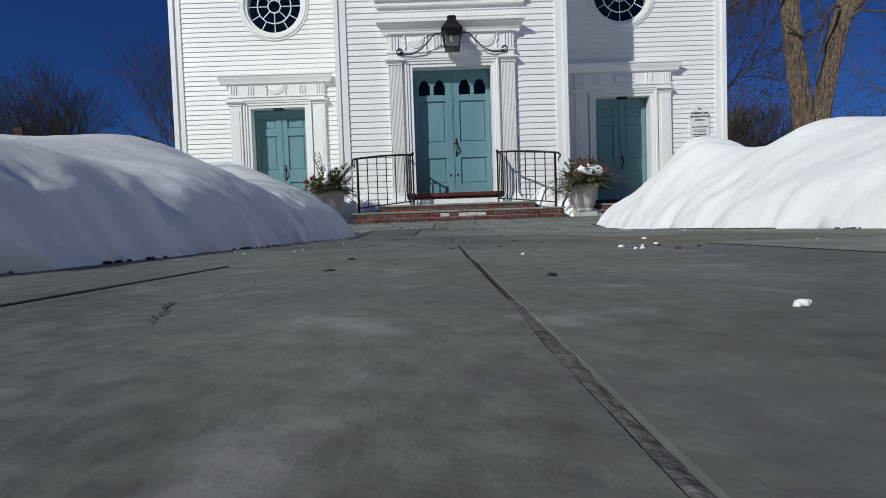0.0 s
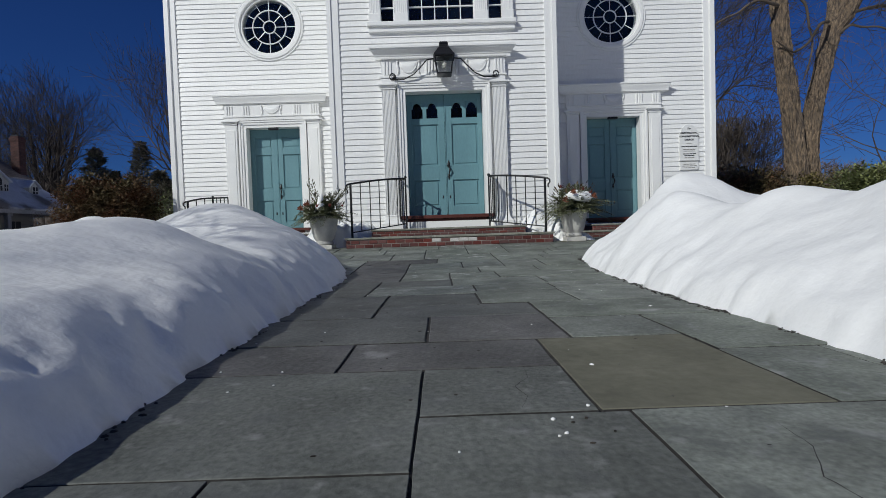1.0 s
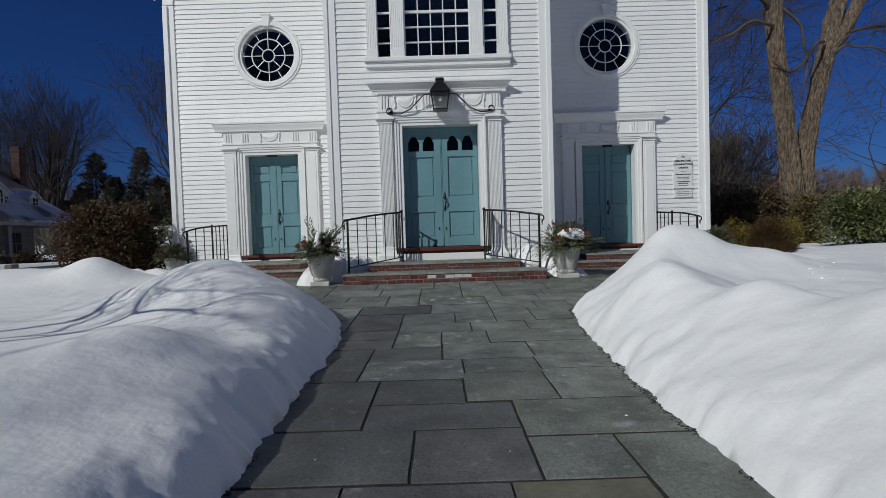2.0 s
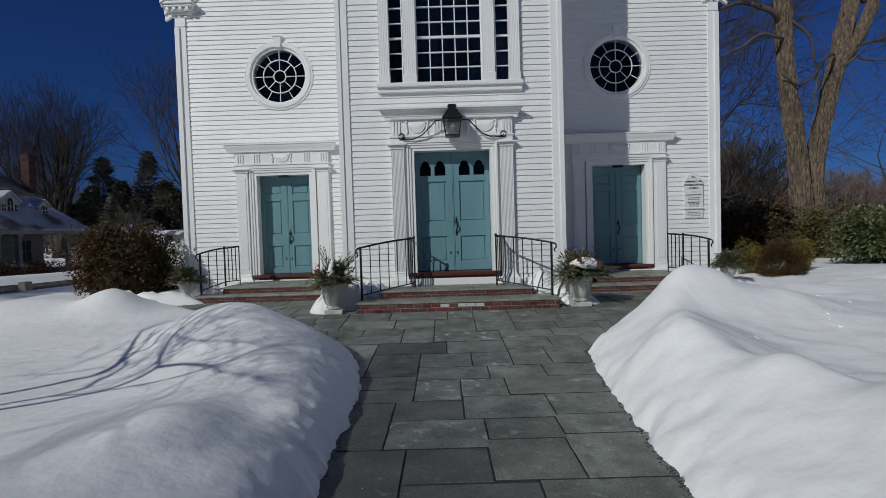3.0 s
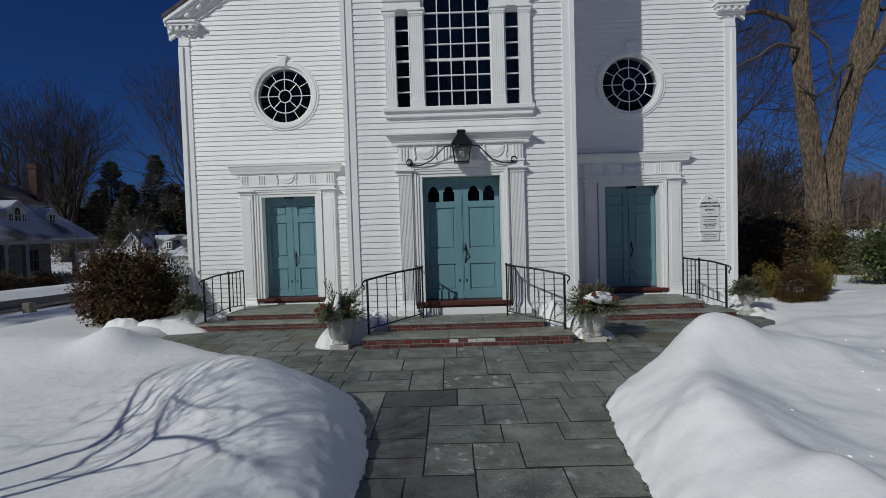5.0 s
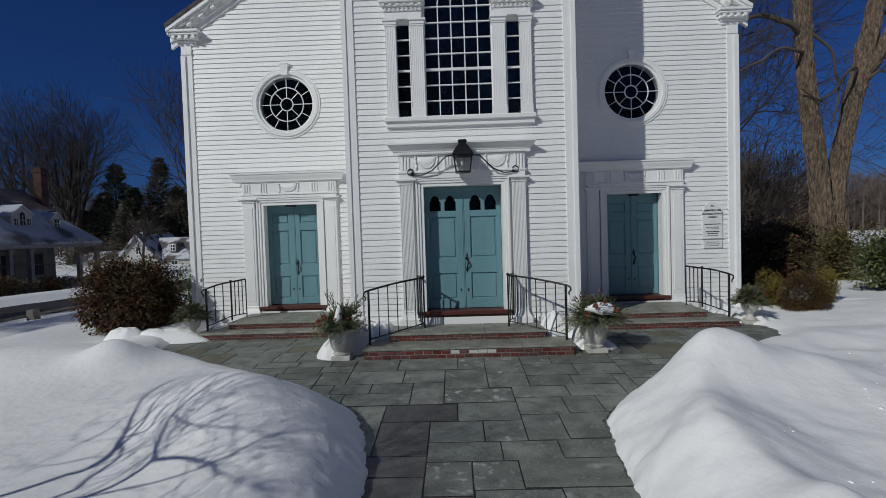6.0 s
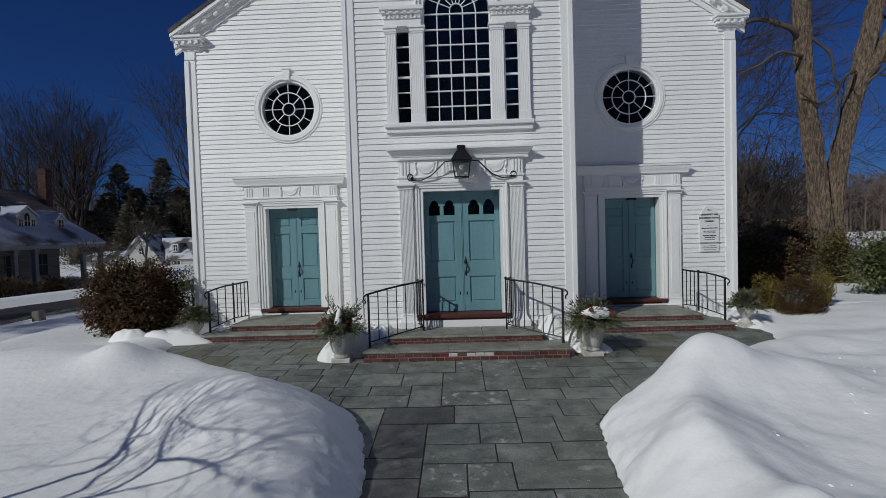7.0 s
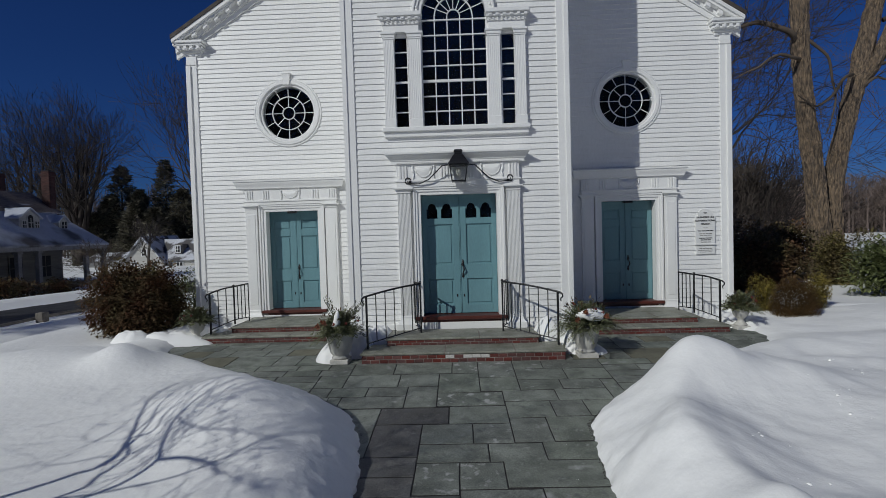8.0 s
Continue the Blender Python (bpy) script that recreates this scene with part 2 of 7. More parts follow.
def right_depth(x, y):
    a = 0.36 + bump(x, y, 2.95, 6.55, 0.62, 0.64, 0.51, 0.6) + bump(x, y, 3.9, 6.7, 1.0, 0.7, 0.30) + bump(x, y, 1.95, 4.6, 0.6, 0.7, 0.24) + bump(x, y, 2.3, 3.45, 0.6, 0.5, 0.10) + bump(x, y, 2.5, 2.6, 0.7, 0.7, 0.13)
    a += bump(x, y, 3.6, 2.2, 1.3, 1.3, 0.20) + bump(x, y, 2.4, 1.4, 0.7, 0.9, 0.2) + bump(x, y, 2.45, 5.4, 0.5, 0.8, 0.24)
    a -= 0.12 * step01(2.9, 4.6, x) * (1 - step01(4.0, 6.0, y))
    return (a + bump(x, y, 4.8, 5.0, 1.6, 1.6, 0.15)) * (1 - 0.75 * step01(8.6, 10.4, y))


def land(x, y):
    """The wide snow-covered ground, sinking a little towards the road side."""
    z = 0.05 + 0.05 * fbm(x, y, 0.18) - 0.36 * step01(14, 30, math.hypot(x + 4, y) if x < 0 else 0)
    z += 0.5 * step01(60, 300, math.hypot(x, y)) * fbm(x, y, 0.01)
    z += bump(x, y, 9.4, 10.8, 2.4, 2.2, 0.26)
    if x < -9:
        z -= 0.12 * step01(-12.4, -13.8, x) * (1 - step01(-17.4, -18.2, x))
        z += 0.30 * math.exp(-((x + 18.6) / 0.8) ** 2) + 0.1 * math.exp(-((x + 11.3) / 0.6) ** 2)
    return z


def bank_height(x, y, d, depth, wide, power, crust):
    g = base(y)
    if d <= 0:
        return g - 0.006 + max(d, -0.05) * 0.9
    if x < 0:
        # a cut face, then a gentle rise to the crest
        tall = depth(x, y)
        wide = wide + (0.10 + 0.2 * step01(5.0, 6.4, y)) * step01(2.8, 4.4, y) - 0.03 * (1 - step01(1.5, 2.6, y))
        k = min(1, d / wide)
        near = 1 - step01(1.7, 2.7, y)
        face = max(0.29 - 0.045 * near, 0.44 * tall * (1 - near))
        h = face * (1 - (1 - k) ** power) + (tall - face) * (1 - (1 - min(1, d / (wide + 0.75 + 0.45 * near))) ** (1.7 - 0.5 * near))
    else:
        k = min(1, d / wide)
        h = depth(x, y) * (0.12 * step01(0.0, 0.10, d) + 0.88 * (1 - (1 - k) ** power))
    lump = 0.014 * fbm(x, y, 1.1) + 0.03 * step01(0.0, 0.05, d)
    lump += crust * ((0.016 * fbm(x, y, 4.0, 3) + 0.012 * abs(fbm(x, y, 7.0, 3)) + 0.008 * fbm(x, y, 8.0, 3) + 0.006 * fbm(x, y, 15.0, 2)) * (1.15 - k))
    if x < 0:
        lump *= 0.55 + 0.45 * step01(1.6, 3.0, y)
    else:
        lump += 0.045 * fbm(x, y, 1.7, 2) * step01(0.25, 0.8, d)
    h += lump * min(1, d * 5)
    top = g + h + (crest(x, y) * min(1, d * 2.5) if x > 0 else 0.0)
    far = step01(1.5, 5.0, d)
    return top * (1 - far) + (land(x, y) + 0.06 + bump(x, y, -5.6, 8.1, 0.8, 0.7, 0.29) * (x < 0)) * far


def crest(x, y):
    """Scalloped ridge along the shovelled bank, with hollows between its peaks."""
    e = x - float(np.interp(y, [1.0, 2.4, 3.58, 4.2, 4.82, 5.6, 6.6], [2.5, 2.45, 2.24, 2.12, 2.03, 2.3, 2.9]))
    along = step01(0.8, 2.4, y) * (1 - step01(5.9, 6.6, y))
    peak = 0.30 + 0.16 * fbm(1.7, y, 1.4, 2, 5.1) + 0.8 * math.exp(-((y - 4.82) / 0.34) ** 2) + 0.7 * math.exp(-((y - 3.58) / 0.30) ** 2) + 0.3 * math.exp(-((y - 2.5) / 0.4) ** 2)
    near = math.exp(-(e / (0.36 if e < 0 else 0.22)) ** 2)
    fall = step01(0.0, 0.55, e) * (1 - step01(1.2, 2.6, e))
    return along * (0.13 * peak * near - 0.035 * fall)


def axis(stops):
    out = [stops[0][0]]
    for (a, _), (b, s) in zip(stops, stops[1:]):
        n = max(1, round(abs(b - a) / s))
        out += [a + (b - a) * (i + 1) / n for i in range(n)]
    return out


def snow_bank(name, edge, sign, depth, xs, ys, label, wide, power, crust):
    dist = side_of(edge, sign)
    wob = lambda x, y: 0.05 * fbm(x, y, 3.0, 3) + 0.02 * fbm(x, y, 11.0, 2)
    idx, vs, fs = {}, [], []
    lim = abs(xs[-1]) if abs(xs[-1]) > abs(xs[0]) else abs(xs[0])
    for j, y in enumerate(ys):
        for i, x in enumerate(xs):
            d = dist(x, y) + wob(x, y)
            if -0.034 < d < 0.030 and 0.5 < y < 9.5:
                gx, gy = dist(x + 0.01, y) - dist(x - 0.01, y), dist(x, y + 0.01) - dist(x, y - 0.01)
                q = math.hypot(gx, gy) or 1.0
                x, y = x - d * gx / q, y - d * gy / q
                d = 0.0
            if d > -0.12:
                z = bank_height(x, y, d, depth, wide, power, crust)
                rim = max(step01(lim - 1.0, lim, abs(x)), step01(ys[-1] - 0.8, ys[-1], y), 1 - step01(ys[0], ys[0] + 0.8, y))
                z = z * (1 - rim) + (land(x, y) - 0.06) * rim
                if sign * (x - 0) > 0 and abs(x) < 7.2 and y > 12.7:
                    z = min(z, 0.1)
                if sign > 0 and 0.02 < d < 0.8 and y > 0.5:
                    # lumps and hollows standing out from the cut face
                    q = Vector((x, y, z))
                    out = (0.012 * noise.noise(q * 7.0) + 0.008 * abs(noise.noise(q * 3.6 + Vector((4, 0, 0)))) + 0.010 * noise.noise(q * 16.0)) * min(1, d * 10) * (1 - step01(0.10, 0.32, d))
                    x, z = x + out, z + 0.4 * out
                idx[i, j] = len(vs)
                vs.append((x, y, z))
    for j in range(len(ys) - 1):
        for i in range(len(xs) - 1):
            q = [(i, j), (i + 1, j), (i + 1, j + 1), (i, j + 1)]
            if all(k in idx for k in q):
                fs.append(tuple(idx[k] for k in q))
    g = Geo()
    g.add(vs, fs)
    ob = new(name, g.mesh(name, CRUST_SNOW if sign > 0 else SNOW, True))
    return tagged(ob, label, "snow bank", kind="stuff")


snow_bank("snow_bank", LEFT_EDGE, 1, left_depth, axis([(-11, 0), (-6.5, 0.22), (-3.4, 0.09), (-1.7, 0.042), (-0.85, 0.028)]),
          axis([(-4, 0), (0, 0.2), (0.6, 0.08), (4.0, 0.032), (8.0, 0.055), (13.5, 0.14)]), "ploughed white snow bank beside the stone path, crossed by branch shadows", 0.43, 2.0, 0.42)
snow_bank("snow_bank", RIGHT_EDGE, -1, right_depth, axis([(1.1, 0), (3.4, 0.042), (6.5, 0.09), (12, 0.22)]),
          axis([(-4, 0), (0, 0.2), (0.6, 0.08), (4.0, 0.045), (8.0, 0.06), (13.5, 0.14)]), "smooth sunlit white snow bank with a peaked crest beside the path", 1.0, 2.2, 0.55)

# clods thrown on the smooth snow, and wet litter where the banks meet the stone
on_right = side_of(RIGHT_EDGE, -1)
on_left = side_of(LEFT_EDGE, 1)
rr = random.Random(31)
g = Geo()
CLODS = [(5.36, 7.46), (5.3, 6.79), (4.57, 6.05), (4.3, 5.87), (2.84, 4.86), (2.75, 4.07), (4.15, 5.48)]
CLODS += [(a + rr.gauss(0, 0.12), b + rr.gauss(0, 0.12)) for a, b in CLODS for _ in range(3)]
for q, (x, y) in enumerate(CLODS):
    r = rr.uniform(0.014, 0.026) if q < 7 else rr.uniform(0.004, 0.010)
    z = bank_height(x, y, on_right(x, y), right_depth, 1.0, 2.2, 0.55)
    rings = []
    for q, h in ((0.9, -0.03), (1.0, 0.005), (0.75, 0.03), (0.2, 0.04)):
        rings.append([(x + r * q * (1.1 + 1.2 * noise.noise(Vector((k * 1.7, x * 9, q * 2)))) * math.cos(0.7 * k), y + r * q * (0.9 + 1.1 * noise.noise(Vector((k * 1.7, y * 9, q * 2)))) * math.sin(0.7 * k), z + h * r / 0.06) for k in range(9)])
    g.loft(rings, True)
tagged(new("snow_clods", g.mesh("snow_clods", SNOW, True)), "small clods of snow thrown on the smooth bank", "snow", kind="stuff")
LITTER = mat("wet_leaf_litter", (0.035, 0.028, 0.022), 0.5, var=0.3, scale=9, fine=60, fine_var=0.2, per_island=0.5)
g = Geo()
# flakes packed tightly enough to draw a dark line at the banks' foot
for edge, side, n in ((RIGHT_EDGE, on_right, 1500), (LEFT_EDGE, on_left, 500)):
    k = 0
    while k < n:
        (x0, y0), (x1, y1) = rr.choice(list(zip(edge[:-1], edge[1:])))
        t = rr.random()
        x, y = x0 + (x1 - x0) * t + rr.gauss(0, 0.018), y0 + (y1 - y0) * t + rr.gauss(0, 0.02)
        k += 1
        if not 0.4 < y < 9.0 or noise.noise(Vector((x * 2, y * 2, 4))) < -0.1:
            continue
        r, a = rr.uniform(0.002, 0.0075), rr.uniform(0, 6.3)
        ring = lambda q, h: [(x + r * q * (1 + 0.4 * math.sin(i * 2.1 + a)) * math.cos(a + i) * 1.4, y + r * q * (1 + 0.4 * math.cos(i * 1.7)) * math.sin(a + i), base(y) + h) for i in range(6)]
        g.loft([ring(1, -0.004), ring(1, 0.002), ring(0.5, 0.004 + r * 0.2)], True)
for k in range(30):
    x, y = rr.uniform(-0.85, 1.0), rr.uniform(0.6, 3.2)
    r, a = rr.uniform(0.0014, 0.0036), rr.uniform(0, 6.3)
    ring = lambda q, h: [(x + r * q * (1 + 0.5 * math.sin(i * 2.1 + a)) * math.cos(a + i) * 1.9, y + r * q * (1 + 0.4 * math.cos(i * 1.7)) * math.sin(a + i), base(y) + h) for i in range(6)]
    g.loft([ring(1, -0.003), ring(1, 0.001), ring(0.5, 0.002)], True)
tagged(new("leaf_litter", g.mesh("leaf_litter", LITTER, False)), "dark wet leaf litter along the foot of the snow", "litter", kind="stuff")

xs = [-900, -500, -280, -160, -110, -80, -60, -48, -40, -34, -29, -25] + axis([(-22, 0), (22, 0.5)]) + [25, 29, 34, 40, 48, 60, 80, 110, 160, 280, 500, 900]
ys = [-900, -400, -200, -100, -60, -40, -30, -24, -18, -14] + axis([(-10, 0), (26, 0.5)]) + [29, 33, 38, 44, 52, 62, 75, 95, 125, 170, 240, 360, 560, 900]
g = Geo()


def sheet(x, y):
    z = land(x, y)
    if -11 < x < 12 and -4 < y < 13.5:
        z = min(z, base(y)) - 0.12 if (-10.4 < x < 11.4 and -3.4 < y < 12.9) else z
    return z


g.add([(x, y, sheet(x, y)) for y in ys for x in xs],
      [(j * len(xs) + i, j * len(xs) + i + 1, (j + 1) * len(xs) + i + 1, (j + 1) * len(xs) + i) for j in range(len(ys) - 1) for i in range(len(xs) - 1)])
tagged(new("ground", g.mesh("ground", SNOW, True)), "wide snow-covered ground reaching to the far woods", "ground", kind="structure")

# sand bed under the paving
g = Geo()
rows = axis([(-3.0, 0), (13.0, 0.4)])
g.add([(x, y, base(y) - 0.009) for y in rows for x in (-6.6, 6.6)], [(2 * j, 2 * j + 1, 2 * j + 3, 2 * j + 2) for j in range(len(rows) - 1)])
pavement = tagged(new("pavement", g.mesh("pavement", SAND)), "grey bluestone slab paving with dark sand joints", "paving", kind="structure")

# road on the far side, ploughed
ASPH = mat("dark_asphalt", (0.045, 0.045, 0.047), 0.7, spec=0.3, var=0.2, scale=0.6, fine=20, fine_var=0.15, bump=0.4, bump_scale=50, stain=((0.4, 0.42, 0.45), 0.5, 0.66, 0.75))
g = Geo()
rows = axis([(-60, 0), (-10, 5.0), (40, 1.0), (200, 10.0)])
g.add([(x, y, land(-15.8, y) + 0.06 + 0.02 * (x == -15.8)) for y in rows for x in (-17.5, -15.8, -13.9)],
      [(3 * j + i, 3 * j + i + 1, 3 * j + i + 4, 3 * j + i + 3) for j in range(len(rows) - 1) for i in (0, 1)])
tagged(new("road", g.mesh("road", ASPH, True)), "narrow dark asphalt road between ploughed snow", "road", kind="structure")

# ---- church ----
W, B = 12.95, 10.6          # fronts of the side wings and of the middle bay
HALF, BAY = 6.87, 2.33      # half widths
SLOPE = 0.64
EAVE = 7.05
church = thing("church", (0, 13, 0), "white clapboard church front with teal doors and dark round windows", "church")


def top_at(x):
    return EAVE + 0.25 + SLOPE * (HALF + 0.43 - abs(x))


def wall_with_hole(g, x0, x1, z0, z1, y0, y1, cx, cz, r, n=48):
    """A thick panel with a round hole; the rectangle's rim is met by rays from the centre."""
    inner, outer = [], []
    for k in range(n):
        a = 2 * math.pi * k / n + 1e-7
        c, s = math.cos(a), math.sin(a)
        t = min((x1 - cx) / c if c > 0 else (x0 - cx) / c, (z1 - cz) / s if s > 0 else (z0 - cz) / s)
        inner.append((cx + r * c, cz + r * s))
        outer.append((cx + t * c, cz + t * s))
    for ring_a, ring_b, y in ((inner, outer, y0), (outer, inner, y1)):
        g.add([(x, y, z) for x, z in ring_a] + [(x, y, z) for x, z in ring_b], [(k, (k + 1) % n, n + (k + 1) % n, n + k) for k in range(n)])
    g.add([(x, y0, z) for x, z in inner] + [(x, y1, z) for x, z in inner], [(k, (k + 1) % n, n + (k + 1) % n, n + k) for k in range(n)])


DOOR_X, WIN_Z = 4.31, 5.485
walls = {}
for s in (-1, 1):
    g = Geo()
    a, b = sorted((s * HALF, s * (BAY - 0.2)))
    dx0, dx1 = s * DOOR_X - 0.70, s * DOOR_X + 0.70
    g.box(a, dx0, W, W + 0.25, -0.4, 3.0)
    g.box(dx1, b, W, W + 0.25, -0.4, 3.0)
    g.box(dx0, dx1, W, W + 0.25, -0.4, 0.30)
    g.box(a, b, W, W + 0.25, 3.0, 4.55)
    g.box(a, s * DOOR_X - 0.95, W, W + 0.25, 4.55, 6.45)
    g.box(s * DOOR_X + 0.95, b, W, W + 0.25, 4.55, 6.45)
    wall_with_hole(g, s * DOOR_X - 0.95, s * DOOR_X + 0.95, 4.55, 6.45, W, W + 0.25, s * DOOR_X, WIN_Z, 0.69)
    xo, xi = s * HALF, s * (BAY - 0.2)
    g.prism_y([(xo, 6.45), (xi, 6.45), (xi, top_at(xi)), (xo, top_at(xo))], W, W + 0.25)
    # side wall of the wing
    g.box(min(xo, xo - s * 0.25), max(xo, xo - s * 0.25), W + 0.25, W + 22, -0.4, EAVE + 0.5)
    walls[s] = part("wing_wall", g, WHITE, church)
g = Geo()
g.box(-BAY, -0.86, B, B + 0.25, -0.4, 3.12)
g.box(0.86, BAY, B, B + 0.25, -0.4, 3.12)
g.box(-0.86, 0.86, B, B + 0.25, -0.4, 0.34)
g.box(-BAY, BAY, B, B + 0.25, 3.12, 4.50)
g.box(-BAY, -1.275, B, B + 0.25, 4.50, 12.6)
g.box(1.275, BAY, B, B + 0.25, 4.50, 12.6)
for s in (-1, 1):
    g.box(min(s * 0.70, s * 0.96), max(s * 0.70, s * 0.96), B, B + 0.25, 4.50, 6.60)
g.box(-1.275, 1.275, B, B + 0.25, 7.62, 12.6)
for k in range(16):
    a0, a1 = math.pi * k / 16, math.pi * (k + 1) / 16
    p = [(0.70 * math.cos(a), 6.80 + 0.70 * math.sin(a)) for a in (a0, a1)]
    top = [(max(-1.275, min(1.275, x * 2.4)), 7.62) for x, z in p]
    if k in (0, 15):
        sx = 1 if k == 0 else -1
        g.prism_y([p[0], (sx * 1.275, 6.60), (sx * 1.275, 7.62), p[1]] if k == 0 else [p[0], (-1.275, 7.62), (-1.275, 6.60), p[1]], B, B + 0.25)
    else:
        g.prism_y([p[0], top[0], top[1], p[1]], B, B + 0.25)
for s in (-1, 1):
    g.box(min(s * BAY, s * (BAY - 0.25)), max(s * BAY, s * (BAY - 0.25)), B + 0.25, W + 4, -0.4, 12.6)
walls[0] = part("bay_wall", g, WHITE, church)
# near-black sheets added behind the glass as the rooms' darkness
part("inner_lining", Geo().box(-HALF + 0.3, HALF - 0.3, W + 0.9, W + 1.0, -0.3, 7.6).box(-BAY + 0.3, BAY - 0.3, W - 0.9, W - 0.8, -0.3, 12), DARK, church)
part("back_wall", Geo().box(-HALF, HALF, W + 21.9, W + 22.1, -0.4, 7.5).prism_y([(-HALF, 7.5), (HALF, 7.5), (0, 12.2)], W + 21.9, W + 22.1), WHITE, church)
part("bay_roof", Geo().box(-BAY - 0.3, BAY + 0.3, B - 0.3, W + 4.2, 12.6, 12.9, 0.02), TRIM, church)
for s in (-1, 1):
    g = Geo()
    xo = s * (HALF + 0.28)
    zo = top_at(xo)
    p = [(xo, zo - 0.02), (0.0, top_at(0) - 0.02), (0.0, top_at(0) + 0.08), (xo, zo + 0.08)]
    g.prism_y(p, W - 0.31, W + 22.4)
    part("roof", g, ROOF, church, "dark brown shingle roof edge")

# water table, corner boards
for s in (-1, 1):
    x0, x1 = sorted((s * (HALF + 0.03), s * (HALF - 0.24)))
    board = part("corner_board", Geo().box(x0, x1, W - 0.045, W + 0.02, 0.0, 6.78, 0.006), TRIM, church)
    part("band", Geo().box(x0, x1, W - 0.065, W + 0.02, 6.78, 6.86, 0.008), TRIM, board)
    part("frieze_block", Geo().box(x0, x1, W - 0.05, W + 0.02, 6.86, EAVE + 0.1, 0.006), TRIM, board)
    xa, xb = sorted((s * (HALF + 0.03), s * (HALF - 0.09)))
    part("edge_strip", Geo().box(xa, xb, W - 0.085, W - 0.046, 0.0, 6.76, 0.006), TRIM, board)
    xa, xb = sorted((s * (HALF + 0.035), s * HALF))
    part("return_board", Geo().box(xa, xb, W + 0.02, W + 0.35, 0.0, EAVE, 0.004), TRIM, board)
    x0, x1 = sorted((s * (BAY + 0.03), s * (BAY - 0.22)))
    board = part("corner_board", Geo().box(x0, x1, B - 0.045, B + 0.02, 0.0, 12.4, 0.006), TRIM, church)
    xa, xb = sorted((s * (BAY + 0.035), s * BAY))
    part("return_board", Geo().box(xa, xb, B + 0.02, B + 0.26, 0.0, 12.4, 0.004), TRIM, board)
    xa, xb = sorted((s * (BAY + 0.03), s * (BAY - 0.07)))
    part("edge_strip", Geo().box(xa, xb, B - 0.07, B - 0.046, 0.0, 12.4, 0.005), TRIM, board)
    x0, x1 = sorted((s * (HALF - 0.25), s * (BAY + 0.04)))
    part("water_table", Geo().box(x0, x1, W - 0.04, W + 0.01, -0.06, 0.27, 0.006), TRIM, church)
    x0, x1 = sorted((s * (BAY - 0.23), s * 1.34))
    part("water_table", Geo().box(x0, x1, B - 0.04, B + 0.01, -0.06, 0.36, 0.006), TRIM, church)

# eaves: boxed returns and raking cornices with blocks
for s in (-1, 1):
    g = Geo()
    for z0, z1, pr, xin in ((7.00, 7.07, 0.06, 6.50), (7.07, 7.13, 0.10, 6.47), (7.13, 7.22, 0.17, 6.42), (7.22, 7.28, 0.23, 6.38), (7.28, 7.35, 0.27, 6.35)):
        x0, x1 = sorted((s * (HALF + pr), s * xin))
        g.box(x0, x1, W - pr, W + 0.02, z0, z1, 0.012)
    a = [(s * (HALF + 0.27), W - 0.27, 7.35), (s * 6.35, W - 0.27, 7.35), (s * 6.35, W, 7.35), (s * (HALF + 0.27), W, 7.35)]
    b = [(s * (HALF + 0.25), W - 0.08, 7.40), (s * 6.6, W - 0.08, 7.43), (s * 6.6, W, 7.45), (s * (HALF + 0.25), W, 7.40)]
    g.loft([a, b], True)
    ret = part("eave_return", g, TRIM, church)
    for k in range(4):
        xk = s * (6.5 + 0.165 * k)
        part("modillion", Geo().box(xk - 0.04, xk + 0.04, W - 0.22, W - 0.165, 7.14, 7.218, 0.006), TRIM, ret)
    g = Geo()
    xo = s * (HALF + 0.26)
    n_r = 1.0 / math.hypot(1, SLOPE)

    def rake(prof_lo, prof_hi, pr, x_end=0.35):
        za, zb = top_at(xo), top_at(x_end * s)
        q = [(xo, za - prof_hi / n_r), (x_end * s, zb - prof_hi / n_r), (x_end * s, zb - prof_lo / n_r), (xo, za - prof_lo / n_r)]
        g.prism_y(q, W - pr, W + 0.02)
    rake(0.02, 0.10, 0.29)
    rake(0.10, 0.16, 0.24)
    rake(0.16, 0.28, 0.10)
    rake(0.28, 0.40, 0.06)
    cor = part("raking_cornice", g, TRIM, church)
    for k in range(15):
        xk = s * (HALF + 0.02 - 0.3 * k)
        zk = top_at(xk) - 0.24 / n_r
        d = 0.05
        part("modillion", Geo().prism_y([(xk - d, zk + s * d * SLOPE), (xk + d, zk - s * d * SLOPE), (xk + d, zk - s * d * SLOPE + 0.09), (xk - d, zk + s * d * SLOPE + 0.09)], W - 0.21, W - 0.09), TRIM, cor)


def fluted(x0, x1, yf, z0, z1, flutes=6, dep=0.012):
    """Outline of a fluted pilaster shaft, drawn up."""
    pr = [(x0, yf + 0.10), (x0, yf)]
    w = (x1 - x0) / (2 * flutes + 1)
    for k in range(flutes):
        a = x0 + w * (2 * k + 1)
        pr += [(a, yf), (a + w * 0.25, yf + dep), (a + w * 0.75, yf + dep), (a + w, yf)]
    pr += [(x1, yf), (x1, yf + 0.10)]
    return Geo().prism_z(pr, z0, z1)


